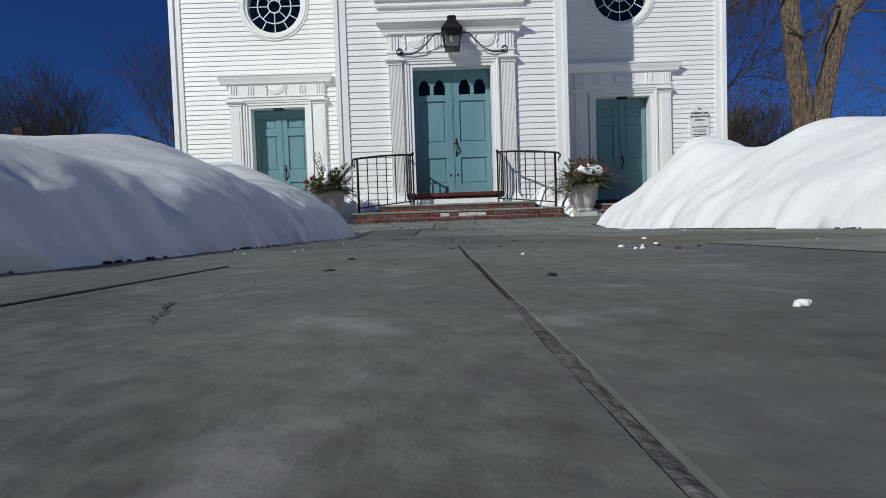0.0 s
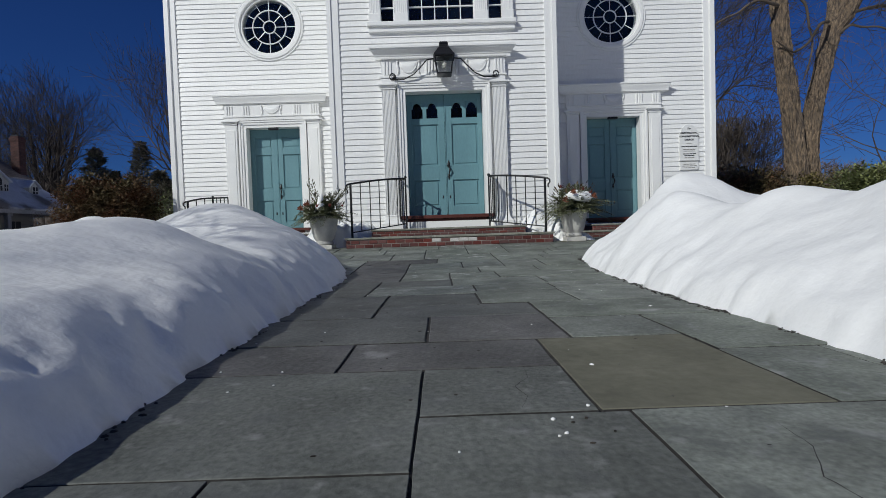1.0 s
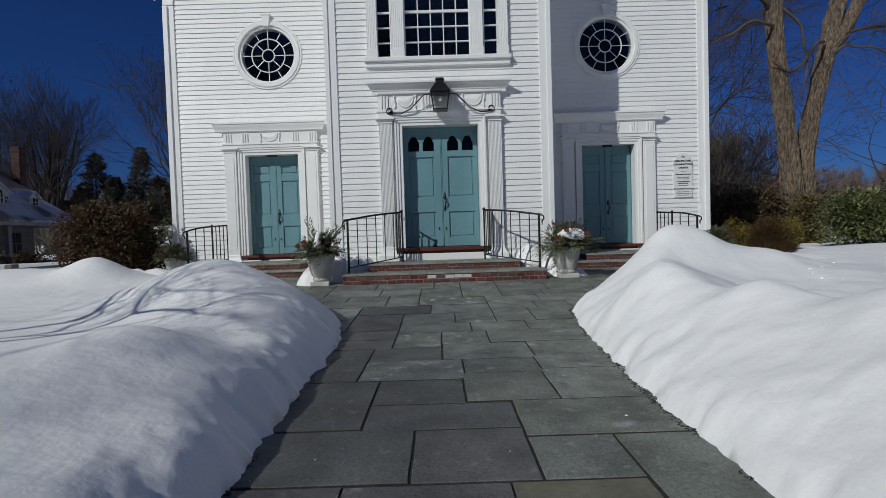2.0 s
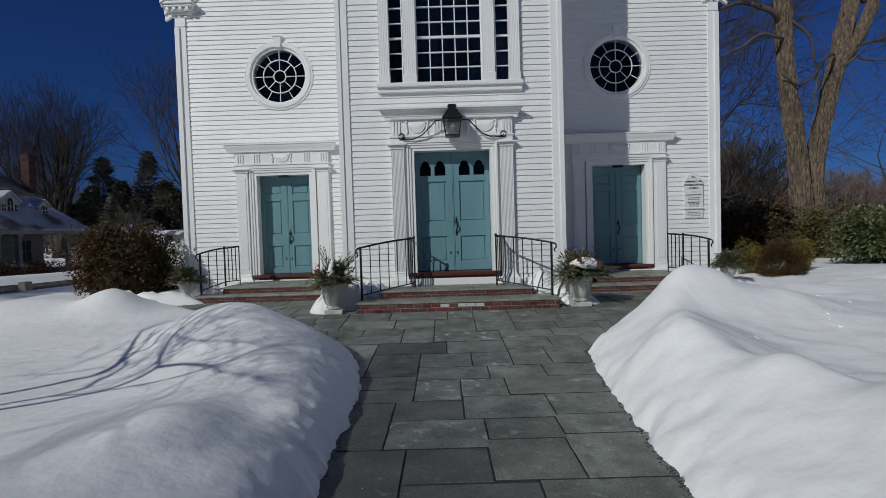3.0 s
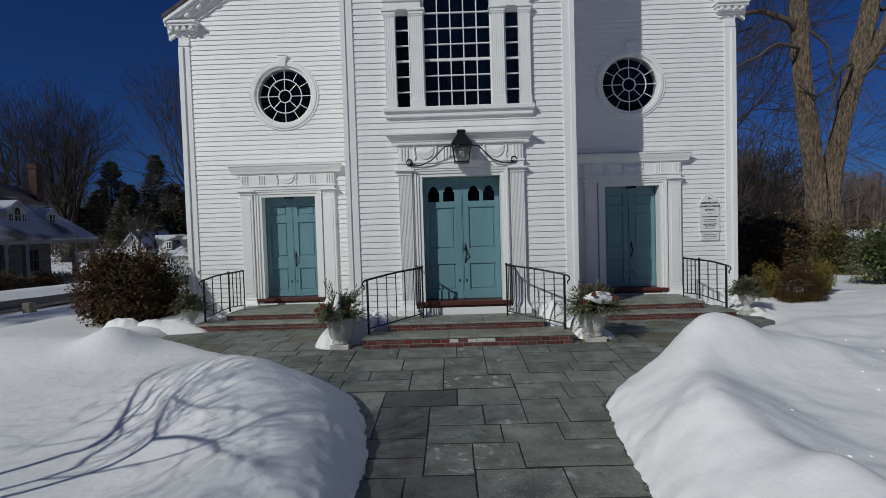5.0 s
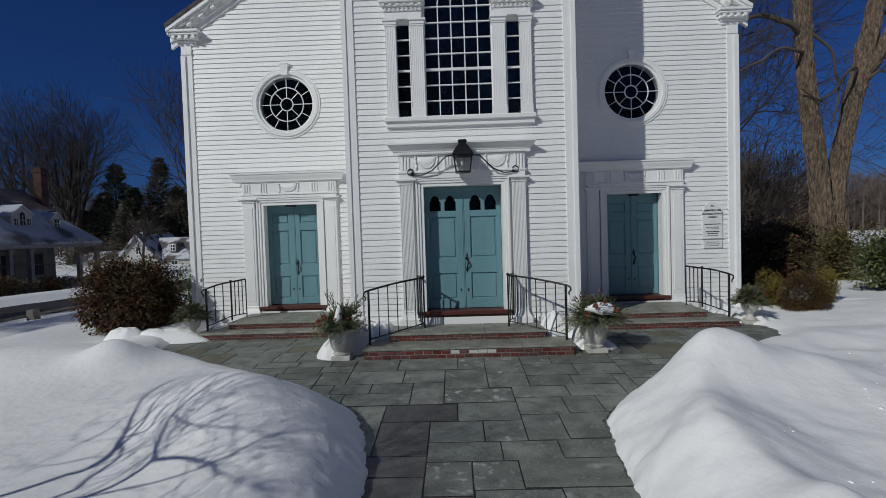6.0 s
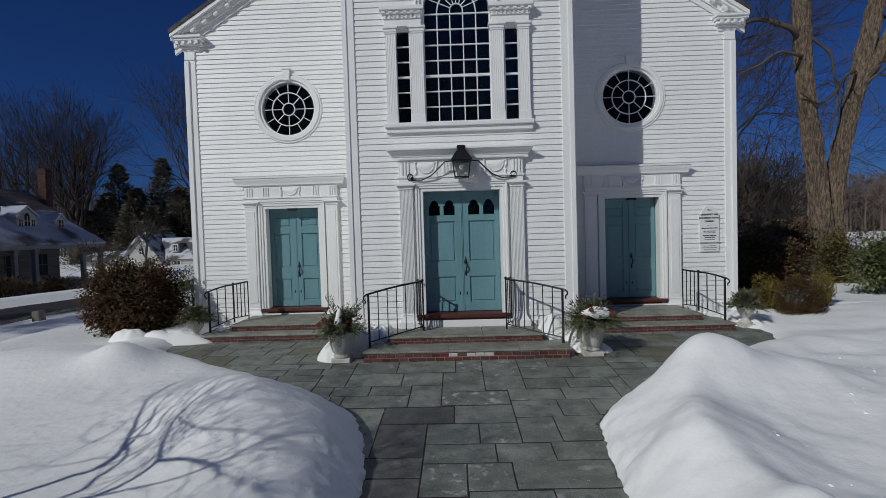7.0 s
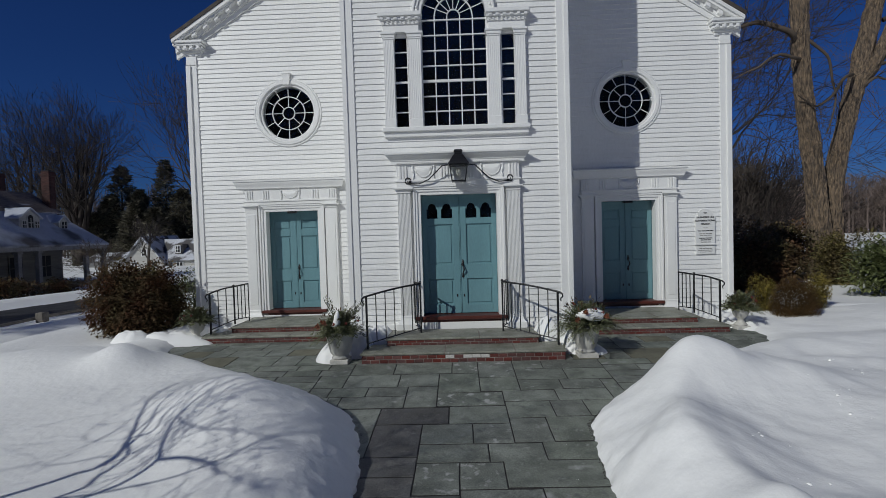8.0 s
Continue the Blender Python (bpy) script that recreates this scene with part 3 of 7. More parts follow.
def swag(cx, z, w, h, y):
    """A raised half-oval festoon."""
    g = Geo()
    top = [(cx + w * (k / 12 - 0.5), z) for k in range(13)]
    low = [(cx + w * (k / 12 - 0.5), z - h * math.sqrt(max(0.0, 1 - (k / 6 - 1) ** 2))) for k in range(13)]
    g.loft([[(x, y, q) for x, q in top], [(x, y - 0.012, q - 0.3 * (q - r[1]) * 0) for (x, q), r in zip(top, low)], [(x, y - 0.02, 0.4 * q[1] + 0.6 * r[1]) for x, q, r in [(t[0], t, l) for t, l in zip(top, low)]], [(x, y, r) for x, r in low]], False, False)
    pts = [(x, y - 0.01, q) for x, q in low]
    g.tube(pts, 0.012, 5)
    return g


def ribbon(x, z, h, y, turn):
    """A wavy tasselled ribbon hanging at the end of a festoon."""
    pts, rad = [], []
    for k in range(15):
        t = k / 14
        pts.append((x + 0.012 * turn * math.sin(7.5 * t), y - 0.008, z - h * t))
        rad.append(0.026 - 0.012 * t + 0.008 * math.cos(16 * t) if k < 14 else 0.004)
    return Geo().tube(pts, rad, 6)


def door_surround(cx, yw, half, bottom, top, cas, pil, pil_w, arch, frieze, corn, corn_half, proj, flutes, dent, swags, label):
    """Casing, pilasters, frieze with festoons and a moulded cornice round a double door; returns its main part."""
    prof = [(-0.004, 0.2), (-0.004, -0.05), (cas * 0.38, -0.05), (cas * 0.42, -0.075), (cas * 0.72, -0.075), (cas * 0.76, -0.095), (cas, -0.095), (cas, 0.2)]
    rings = []
    for px_, pz_, ox, oz in ((-half, bottom, -1, 0), (-half, top, -1, 1), (half, top, 1, 1), (half, bottom, 1, 0)):
        rings.append([(cx + px_ + ox * o, yw + y, pz_ + oz * o) for o, y in prof])
    g = Geo().loft(rings, True)
    main = part("door_surround", g, TRIM, church, label)
    for s in (-1, 1):
        x0, x1 = sorted((cx + s * pil, cx + s * (pil + pil_w)))
        z_n, z_p = top + cas - 0.11, bottom + 0.03
        g = fluted(x0, x1, yw - 0.10, z_p, z_n, flutes) if flutes else Geo().box(x0, x1, yw - 0.10, yw + 0.02, z_p, z_n, 0.006)
        if not flutes:
            g.box(x0 + 0.05, x1 - 0.05, yw - 0.112, yw - 0.09, z_p + 0.12, z_n - 0.12, 0.006)
        # flared foot on a low plinth
        foot = []
        for dz, pr in ((0.0, 0.100), (-0.03, 0.112), (-0.035, 0.104), (-0.08, 0.112), (-0.13, 0.135), (-0.17, 0.165), (-0.175, 0.172)):
            e = pr - 0.10
            foot.append([(x0 - e, yw - pr, z_p + dz), (x1 + e, yw - pr, z_p + dz), (x1 + e, yw + 0.02, z_p + dz), (x0 - e, yw + 0.02, z_p + dz)])
        g.loft(foot[::-1], True)
        g.box(x0 - 0.085, x1 + 0.085, yw - 0.185, yw + 0.02, bottom - 0.30, z_p - 0.174, 0.006)
        z = z_n
        for dz, pr in ((0.02, 0.118), (0.03, 0.106), (0.025, 0.135), (0.035, 0.165)):
            g.box(x0 - pr + 0.095, x1 + pr - 0.095, yw - pr, yw + 0.02, z, z + dz, 0.005)
            z += dz
        part("pilaster", g, TRIM, main)
    z0 = top + cas + arch
    xo = pil + pil_w
    g = Geo().box(cx - xo, cx + xo, yw - 0.10, yw + 0.02, z0, frieze, 0.005)
    g.box(cx - xo, cx + xo, yw - 0.112, yw + 0.02, top + cas + 0.002, z0, 0.004)
    g.box(cx - xo - 0.03, cx + xo + 0.03, yw - 0.135, yw + 0.02, z0 + 0.0, z0 + 0.035, 0.005)
    fr = part("frieze", g, TRIM, main)
    h = frieze - z0
    for sx in swags:
        part("festoon", swag(cx + sx[0], frieze - 0.04, sx[1], h * 0.62, yw - 0.102), TRIM, fr, smooth=True)
        for e in (-1, 1):
            part("festoon_drop", ribbon(cx + sx[0] + e * (sx[1] / 2 + 0.035), frieze - 0.03, h * 0.78, yw - 0.102, e), TRIM, fr, smooth=True)
    for tx in dent[1]:
        g = Geo()
        for k in (-1, 0, 1):
            g.box(cx + tx + k * 0.062 - 0.021, cx + tx + k * 0.062 + 0.021, yw - 0.122, yw - 0.098, z0 + 0.05, frieze - 0.03, 0.006)
        g.box(cx + tx - 0.10, cx + tx + 0.10, yw - 0.118, yw - 0.098, z0 + 0.035, z0 + 0.06, 0.004)
        part("triglyph", g, TRIM, fr)
    if dent[0]:
        g = Geo()
        nd = int(2 * xo / 0.045)
        for k in range(nd):
            xk = cx - xo + 0.02 + k * (2 * xo - 0.04) / (nd - 1)
            g.box(xk - 0.013, xk + 0.013, yw - 0.16, yw - 0.10, frieze + 0.005, frieze + 0.045)
        part("dentil_band", g, TRIM, fr)
    prof = [(yw + 0.02, frieze)]
    n_s = 9
    lo = frieze + (0.05 if dent[0] else 0.0)
    prof += [(yw - 0.13, frieze + 0.001), (yw - 0.13, lo + 0.02)] if dent[0] else [(yw - 0.12, frieze + 0.001)]
    for k in range(n_s):
        a = k / (n_s - 1)
        prof.append((yw - 0.15 - (proj - 0.17) * (0.5 - 0.5 * math.cos(math.pi * a)), lo + 0.025 + (corn - lo - 0.07) * a))
    prof += [(yw - proj, corn - 0.04), (yw - proj, corn - 0.005), (yw + 0.02, corn + 0.03)]
    ends = corn_half - xo
    k_m = ends / (proj + 0.02)
    g = Geo()
    g.loft([[(cx - xo - k_m * (yw + 0.02 - y) * 1.0, y, z) for y, z in prof], [(cx + xo + k_m * (yw + 0.02 - y), y, z) for y, z in prof]], True)
    part("cornice", g, TRIM, main)
    return main


def double_door(cx, yw, half, bottom, top, upper_lights):
    """Two leaves with moulded panels, handle and keyholes, set back in the opening."""
    yd = yw + 0.235
    leaves = []
    for s in (-1, 1):
        g = Geo()
        a, b = sorted((cx + s * 0.004, cx + s * (half - 0.005)))
        w = b - a
        if upper_lights:
            bands = [(bottom + 0.20, bottom + 0.75), (bottom + 1.065, bottom + 1.93), (bottom + 2.06, top - 0.15)]
        else:
            bands = [(bottom + 0.16, bottom + 0.73), (bottom + 1.03, bottom + 1.91), (bottom + 2.09, top - 0.21)]
        edges = [bottom + 0.01] + [z for q in bands for z in q] + [top - 0.005]
        st_a, st_b = (0.10, 0.14) if s < 0 else (0.14, 0.10)
        g.box(a, a + st_a, yd, yd + 0.05, bottom + 0.01, top - 0.005, 0.003)
        g.box(b - st_b, b, yd, yd + 0.05, bottom + 0.01, top - 0.005, 0.003)
        for k in range(0, len(edges), 2):
            g.box(a + st_a, b - st_b, yd + 0.0005, yd + 0.05, edges[k], edges[k + 1], 0.003)
        g.box(min(cx, cx + s * 0.02), max(cx, cx + s * 0.02), yd - 0.012, yd + 0.02, bottom + 0.02, top - 0.01, 0.004) if s > 0 else None
        leaf = part("door_leaf", g, TEAL, church, "teal painted panelled door leaf, closed")
        for k, (z0, z1) in enumerate(bands):
            if upper_lights and k == 2:
                mid = (a + st_a + b - st_b) / 2
                g2 = Geo()
                g2.box(mid - 0.04, mid + 0.04, yd + 0.002, yd + 0.045, z0, z1, 0.003)
                for x0, x1 in ((a + st_a, mid - 0.04), (mid + 0.04, b - st_b)):
                    c, hw = (x0 + x1) / 2, (x1 - x0) / 2
                    arch = [(c + hw * 0.78 * math.cos(math.pi * q / 10), z1 - 0.15 + 0.12 * math.sin(math.pi * q / 10)) for q in range(11)]
                    out = [(x1, z1 - 0.15), (x1, z1)] + [(x1 - (x1 - x0) * q / 8, z1) for q in range(1, 8)] + [(x0, z1), (x0, z1 - 0.15)]
                    g2.add([(x, yd + 0.003, z) for x, z in arch] + [(x, yd + 0.003, z) for x, z in out], [(q, q + 1, 12 + q, 11 + q) for q in range(10)])
                    g2.add([(x, yd + 0.003, z) for x, z in arch] + [(x, yd + 0.04, z) for x, z in arch], [(q, q + 1, 12 + q, 11 + q) for q in range(10)])
                    part("pane", Geo().box(x0 - 0.005, x1 + 0.005, yd + 0.03, yd + 0.035, z0, z1 - 0.005), GLASS, leaf, "dark arched glass pane")
                part("glazing_bar", g2, TEAL, leaf)
            else:
                x0, x1 = a + st_a, b - st_b
                g2 = Geo().box(x0 - 0.004, x1 + 0.004, yd + 0.030, yd + 0.046, z0 - 0.004, z1 + 0.004)
                g2.box(x0 + 0.035, x1 - 0.035, yd + 0.016, yd + 0.031, z0 + 0.035, z1 - 0.035, 0.014)
                part("panel", g2, TEAL, leaf)
        xk = cx + s * 0.075
        part("keyhole_plate", Geo().box(xk - 0.015, xk + 0.015, yd - 0.008, yd + 0.004, bottom + 0.36, bottom + 0.42, 0.004), IRON, leaf)
        leaves.append(leaf)
    # handle on the right leaf
    xh, zh = cx + 0.06, bottom + 0.97
    g = Geo().tube([(xh, yd - 0.004, zh - 0.13), (xh, yd - 0.04, zh - 0.10), (xh + 0.022, yd - 0.065, zh - 0.02), (xh, yd - 0.045, zh + 0.06), (xh, yd - 0.004, zh + 0.075)], [0.015, 0.013, 0.018, 0.013, 0.017], 8)
    for za, zb, w in ((0.05, 0.15, 0.026), (0.15, 0.185, 0.016), (0.185, 0.205, 0.006), (-0.19, -0.10, 0.022), (-0.215, -0.19, 0.010)):
        g.box(xh - w, xh + w, yd - 0.011, yd + 0.004, zh + za, zh + zb, 0.006)
    g.tube([(xh - 0.045, yd - 0.02, zh + 0.085), (xh + 0.03, yd - 0.03, zh + 0.095)], 0.008, 6)
    part("door_handle", g, IRON, leaves[1], "black wrought iron handle", smooth=True)
    # head panel and reveals
    g = Geo()
    for s in (-1, 1):
        x0, x1 = sorted((cx + s * half, cx + s * (half + 0.05)))
        g.box(x0, x1, yw - 0.04, yw + 0.32, bottom - 0.05, top + 0.02)
    g.box(cx - half - 0.05, cx + half + 0.05, yw - 0.04, yw + 0.32, top, top + 0.05)
    part("door_jamb", g, TEAL, church)
    part("threshold", Geo().box(cx - half - 0.16, cx + half + 0.16, yw - 0.15, yw + 0.3, bottom - 0.075, bottom, 0.012).box(cx - half - 0.02, cx + half + 0.02, yw - 0.09, yw + 0.24, bottom - 0.125, bottom - 0.075, 0.006), MAHOG, church, "red-brown wooden threshold")
    part("kick_board", Geo().box(cx - half - 0.14, cx + half + 0.14, yw - 0.10, yw + 0.02, bottom - 0.30, bottom - 0.126, 0.005), TRIM, church)
    return leaves


door_surround(0, B, 0.80, 0.53, 3.09, 0.15, 1.005, 0.27, 0.115, 3.72, 3.955, 1.49, 0.27, 9, (True, (-1.14, -0.28, 0.28, 1.14)), [(-0.71, 0.36), (0.71, 0.36)], "white fluted door surround with dentils")
double_door(0, B, 0.80, 0.53, 3.09, True)
for s in (-1, 1):
    door_surround(s * DOOR_X, W, 0.68, 0.40, 2.96, 0.17, 0.885, 0.305, 0.08, 3.525, 3.765, 1.44, 0.22, 0, (False, (-1.06, -0.64, 0.64, 1.06)), [(0, 0.40)], "white plain-panelled door surround with festoon")
    double_door(s * DOOR_X, W, 0.68, 0.40, 2.96, False)
    part("closer_box", Geo().box(s * DOOR_X - 0.12, s * DOOR_X + 0.12, W - 0.03, W + 0.06, 2.90, 2.955, 0.008), IRON, church)


def arc_strip(g, cx, cz, r0, r1, y0, y1, a0=0.0, a1=2 * math.pi, n=48, c=0.0):
    """A ring of rectangular section round the centre."""
    k, full = len(g.v), abs(a1 - a0 - 2 * math.pi) < 1e-6
    m = n if full else n + 1
    vs = []
    for i in range(m):
        a = a0 + (a1 - a0) * i / n
        for r, y in ((r0, y1), (r0, y0 + c), (r0 + c, y0), (r1 - c, y0), (r1, y0 + c), (r1, y1)):
            vs.append((cx + r * math.cos(a), y, cz + r * math.sin(a)))
    fs = []
    for i in range(n):
        p, q = i * 6, ((i + 1) % m) * 6
        fs += [(p + j, p + (j + 1) % 6, q + (j + 1) % 6, q + j) for j in range(6)]
    g.add(vs, fs)
    return g


for s in (-1, 1):
    cx = s * DOOR_X
    g = arc_strip(Geo(), cx, WIN_Z, 0.665, 0.72, W - 0.02, W + 0.2, n=64, c=0.006)
    arc_strip(g, cx, WIN_Z, 0.72, 0.83, W - 0.065, W + 0.02, n=64, c=0.02)
    arc_strip(g, cx, WIN_Z, 0.83, 0.875, W - 0.045, W + 0.02, n=64, c=0.01)
    win = part("round_window", g, TRIM, church, "white round window with spoked glazing bars")
    part("keystone", Geo().prism_y([(cx - 0.075, WIN_Z + 0.70), (cx + 0.075, WIN_Z + 0.70), (cx + 0.10, WIN_Z + 0.97), (cx - 0.10, WIN_Z + 0.97)], W - 0.10, W).box(cx - 0.115, cx + 0.115, W - 0.115, W, WIN_Z + 0.965, WIN_Z + 1.0, 0.006), TRIM, win)
    g = Geo()
    for r in (0.155, 0.42):
        arc_strip(g, cx, WIN_Z, r - 0.012, r + 0.012, W + 0.03, W + 0.07, n=40, c=0.004)
    for n_s, r0, r1 in ((8, 0.165, 0.41), (12, 0.43, 0.67)):
        for k in range(n_s):
            b = 2 * math.pi * k / n_s
            g.tube([(cx + r0 * math.cos(b), W + 0.05, WIN_Z + r0 * math.sin(b)), (cx + r1 * math.cos(b), W + 0.05, WIN_Z + r1 * math.sin(b))], 0.012, 4)
    part("glazing", g, TRIM, win)
    part("pane", arc_strip(Geo(), cx, WIN_Z, 0.001, 0.68, W + 0.05, W + 0.055, n=40), GLASS, win, "dark round window glass")

# three-part arched window over the middle door
g = Geo().box(-1.53, 1.53, B - 0.16, B + 0.02, 4.40, 4.49, 0.012).box(-1.50, 1.50, B - 0.10, B + 0.02, 4.30, 4.40, 0.006)
pal = part("arched_window", g, TRIM, church, "tall three-part arched window with many panes")
for s in (-1, 1):
    for a, b in ((1.25, 1.465), (0.69, 0.945)):
        x0, x1 = sorted((s * a, s * b))
        g = fluted(x0, x1, B - 0.10, 4.665, 6.305, 6, 0.004)
        g.box(x0 - 0.015, x1 + 0.015, B - 0.12, B + 0.02, 4.49, 4.665, 0.006)
        for z0, z1, pr in ((6.305, 6.34, 0.112), (6.34, 6.405, 0.125), (6.405, 6.45, 0.15)):
            g.box(x0 - pr + 0.1, x1 + pr - 0.1, B - pr, B + 0.02, z0, z1, 0.005)
        part("pilaster", g, TRIM, pal)
    x0, x1 = sorted((s * 0.72, s * 1.47))
    g = Geo().box(x0, x1, B - 0.10, B + 0.02, 6.45, 6.60, 0.005)
    g.box(min(s * 0.68, s * 1.51), max(s * 0.68, s * 1.51), B - 0.17, B + 0.02, 6.675, 6.74, 0.008)
    g.box(min(s * 0.65, s * 1.56), max(s * 0.65, s * 1.56), B - 0.22, B + 0.02, 6.74, 6.83, 0.012)
    g.box(min(s * 0.70, s * 1.49), max(s * 0.70, s * 1.49), B - 0.125, B + 0.02, 6.60, 6.676, 0.004)
    ent = part("entablature", g, TRIM, pal)
    for k in range(6):
        xk = s * (0.755 + k * 0.144)
        part("modillion", Geo().box(xk - 0.036, xk + 0.036, B - 0.195, B - 0.12, 6.688, 6.738, 0.006), TRIM, ent)
    for k in range(9):
        xk = 0.735 + k * 0.088
        g = Geo().tube([(s * xk - 0.03, B - 0.118, 6.655), (s * xk - 0.012, B - 0.14, 6.652), (s * xk + 0.012, B - 0.137, 6.625), (s * xk + 0.03, B - 0.118, 6.604)], [0.010, 0.018, 0.016, 0.006], 6)
        part("leaf_ornament", g, TRIM, ent, smooth=True)
    g = Geo()
    x0, x1 = sorted((s * 0.97, s * 1.265))
    g.box(x0, x0 + 0.02, B + 0.02, B + 0.08, 4.49, 6.46).box(x1 - 0.02, x1, B + 0.02, B + 0.08, 4.49, 6.46)
    g.box(x0, x1, B + 0.02, B + 0.10, 4.49, 4.53).box(x0, x1, B + 0.02, B + 0.10, 6.39, 6.46)
    for k in range(1, 7):
        z = 4.52 + k * 0.312
        g.box(x0, x1, B + 0.03, B + 0.08, z - (0.02 if k == 3 else 0.011), z + (0.02 if k == 3 else 0.011))
    part("glazing", g, TRIM, pal)
    part("pane", Geo().box(x0, x1, B + 0.055, B + 0.06, 4.50, 6.44), GLASS, pal, "dark sidelight glass")
g = Geo()
for x in (-0.695, 0.665):
    g.box(x, x + 0.03, B + 0.0, B + 0.12, 4.49, 6.80)
g.box(-0.67, 0.67, B + 0.0, B + 0.12, 4.49, 4.53)
for k in range(1, 5):
    x = -0.665 + k * 1.33 / 5
    g.box(x - 0.011, x + 0.011, B + 0.03, B + 0.08, 4.53, 6.82)
for k in range(1, 8):
    z = 4.52 + k * 0.3145
    g.box(-0.67, 0.67, B + 0.028, B + 0.082, z - (0.026 if k == 3 else 0.011), z + (0.026 if k == 3 else 0.011))
arc_strip(g, 0, 6.80, 0.38, 0.404, B + 0.03, B + 0.08, 0, math.pi, 24, 0.003)
arc_strip(g, 0, 6.80, 0.12, 0.14, B + 0.03, B + 0.08, 0, math.pi, 16, 0.003)
for k in range(1, 8):
    a = math.pi * k / 8
    g.tube([(0.13 * math.cos(a), B + 0.055, 6.80 + 0.13 * math.sin(a)), (0.69 * math.cos(a), B + 0.055, 6.80 + 0.69 * math.sin(a))], 0.011, 4)
part("glazing", g, TRIM, pal)
g = Geo().box(-0.69, 0.69, B + 0.055, B + 0.06, 4.50, 6.80)
arc_strip(g, 0, 6.80, 0.001, 0.69, B + 0.055, B + 0.06, 0, math.pi, 24)
part("pane", g, GLASS, pal, "dark many-paned window glass")
g = arc_strip(Geo(), 0, 6.82, 0.665, 0.74, B - 0.06, B + 0.12, 0, math.pi, 32, 0.01)
arc_strip(g, 0, 6.82, 0.74, 0.80, B - 0.09, B + 0.02, 0, math.pi, 32, 0.012)
arc_strip(g, 0, 6.82, 0.80, 0.86, B - 0.12, B + 0.02, 0, math.pi, 32, 0.015)
arch_trim = part("arch_moulding", g, TRIM, pal)
for k in range(9):
    a = math.pi * (k + 0.5) / 9
    cxk, czk = 0.77 * math.cos(a), 6.82 + 0.77 * math.sin(a)
    rings = [[(cxk + r * math.cos(q * 0.785), B - 0.09 - d, czk + r * math.sin(q * 0.785)) for q in range(8)] for r, d in ((0.026, 0.0), (0.024, 0.014), (0.014, 0.022))]
    part("rosette", Geo().loft(rings, True), TRIM, arch_trim, smooth=True)

# ---- steps ----
STEP_FACES = []


def steps(cx, tiers, yw, label):
    """Brick steps with stone treads: tiers of half width, front y, bottom z, top z, joints in the tread, courses, pitch."""
    st = thing("brick_steps", (cx, tiers[0][1], base(tiers[0][1])), label, "steps", "church steps")
    for half, yf, z0, z1, joints, n_c, pitch in tiers:
        core = part("brick_core", Geo().box(cx - half + 0.012, cx + half - 0.012, yf + 0.006, yw - 0.13, z0 - 0.08, z1 - 0.038), MORTAR, st)
        STEP_FACES.append((core, cx - half, cx + half, yf, z0, n_c, pitch))
        for s in (-1, 1):
            part("side_brickwork", Geo().box(min(cx + s * half, cx + s * (half - 0.02)), max(cx + s * half, cx + s * (half - 0.02)), yf + 0.01, yw - 0.14, z0, z1 - 0.05, 0.004), BRICK, st)
        xs_ = [cx - half - 0.025] + [cx + j for j in joints] + [cx + half + 0.025]
        for a, b in zip(xs_, xs_[1:]):
            part("tread", Geo().box(a + 0.004, b - 0.004, yf - 0.016, yw - 0.12 if tiers[-1][1] == yf else yf + 0.80, z1 - 0.038, z1, 0.008), TREAD, st)
        for j in joints:
            part("joint", Geo().box(cx + j - 0.014, cx + j + 0.014, yf - 0.012, yf + 0.55, z1 - 0.034, z1 + 0.002, 0.003), MORTAR, st)
    return st


steps(0, [(1.85, 9.04, -0.07, 0.12, (-0.33, 0.95), 2, 0.072), (1.46, 9.62, 0.12, 0.265, (0.33,), 2, 0.050)], B, "red brick steps with grey stone treads below the middle door")
for s in (-1, 1):
    steps(s * DOOR_X, [(1.50, 11.0, -0.05, 0.10, (-0.5, 0.45), 2, 0.0525), (1.02, 11.43, 0.10, 0.245, (0.1,), 2, 0.050)], W, "red brick steps with stone treads at a side door")


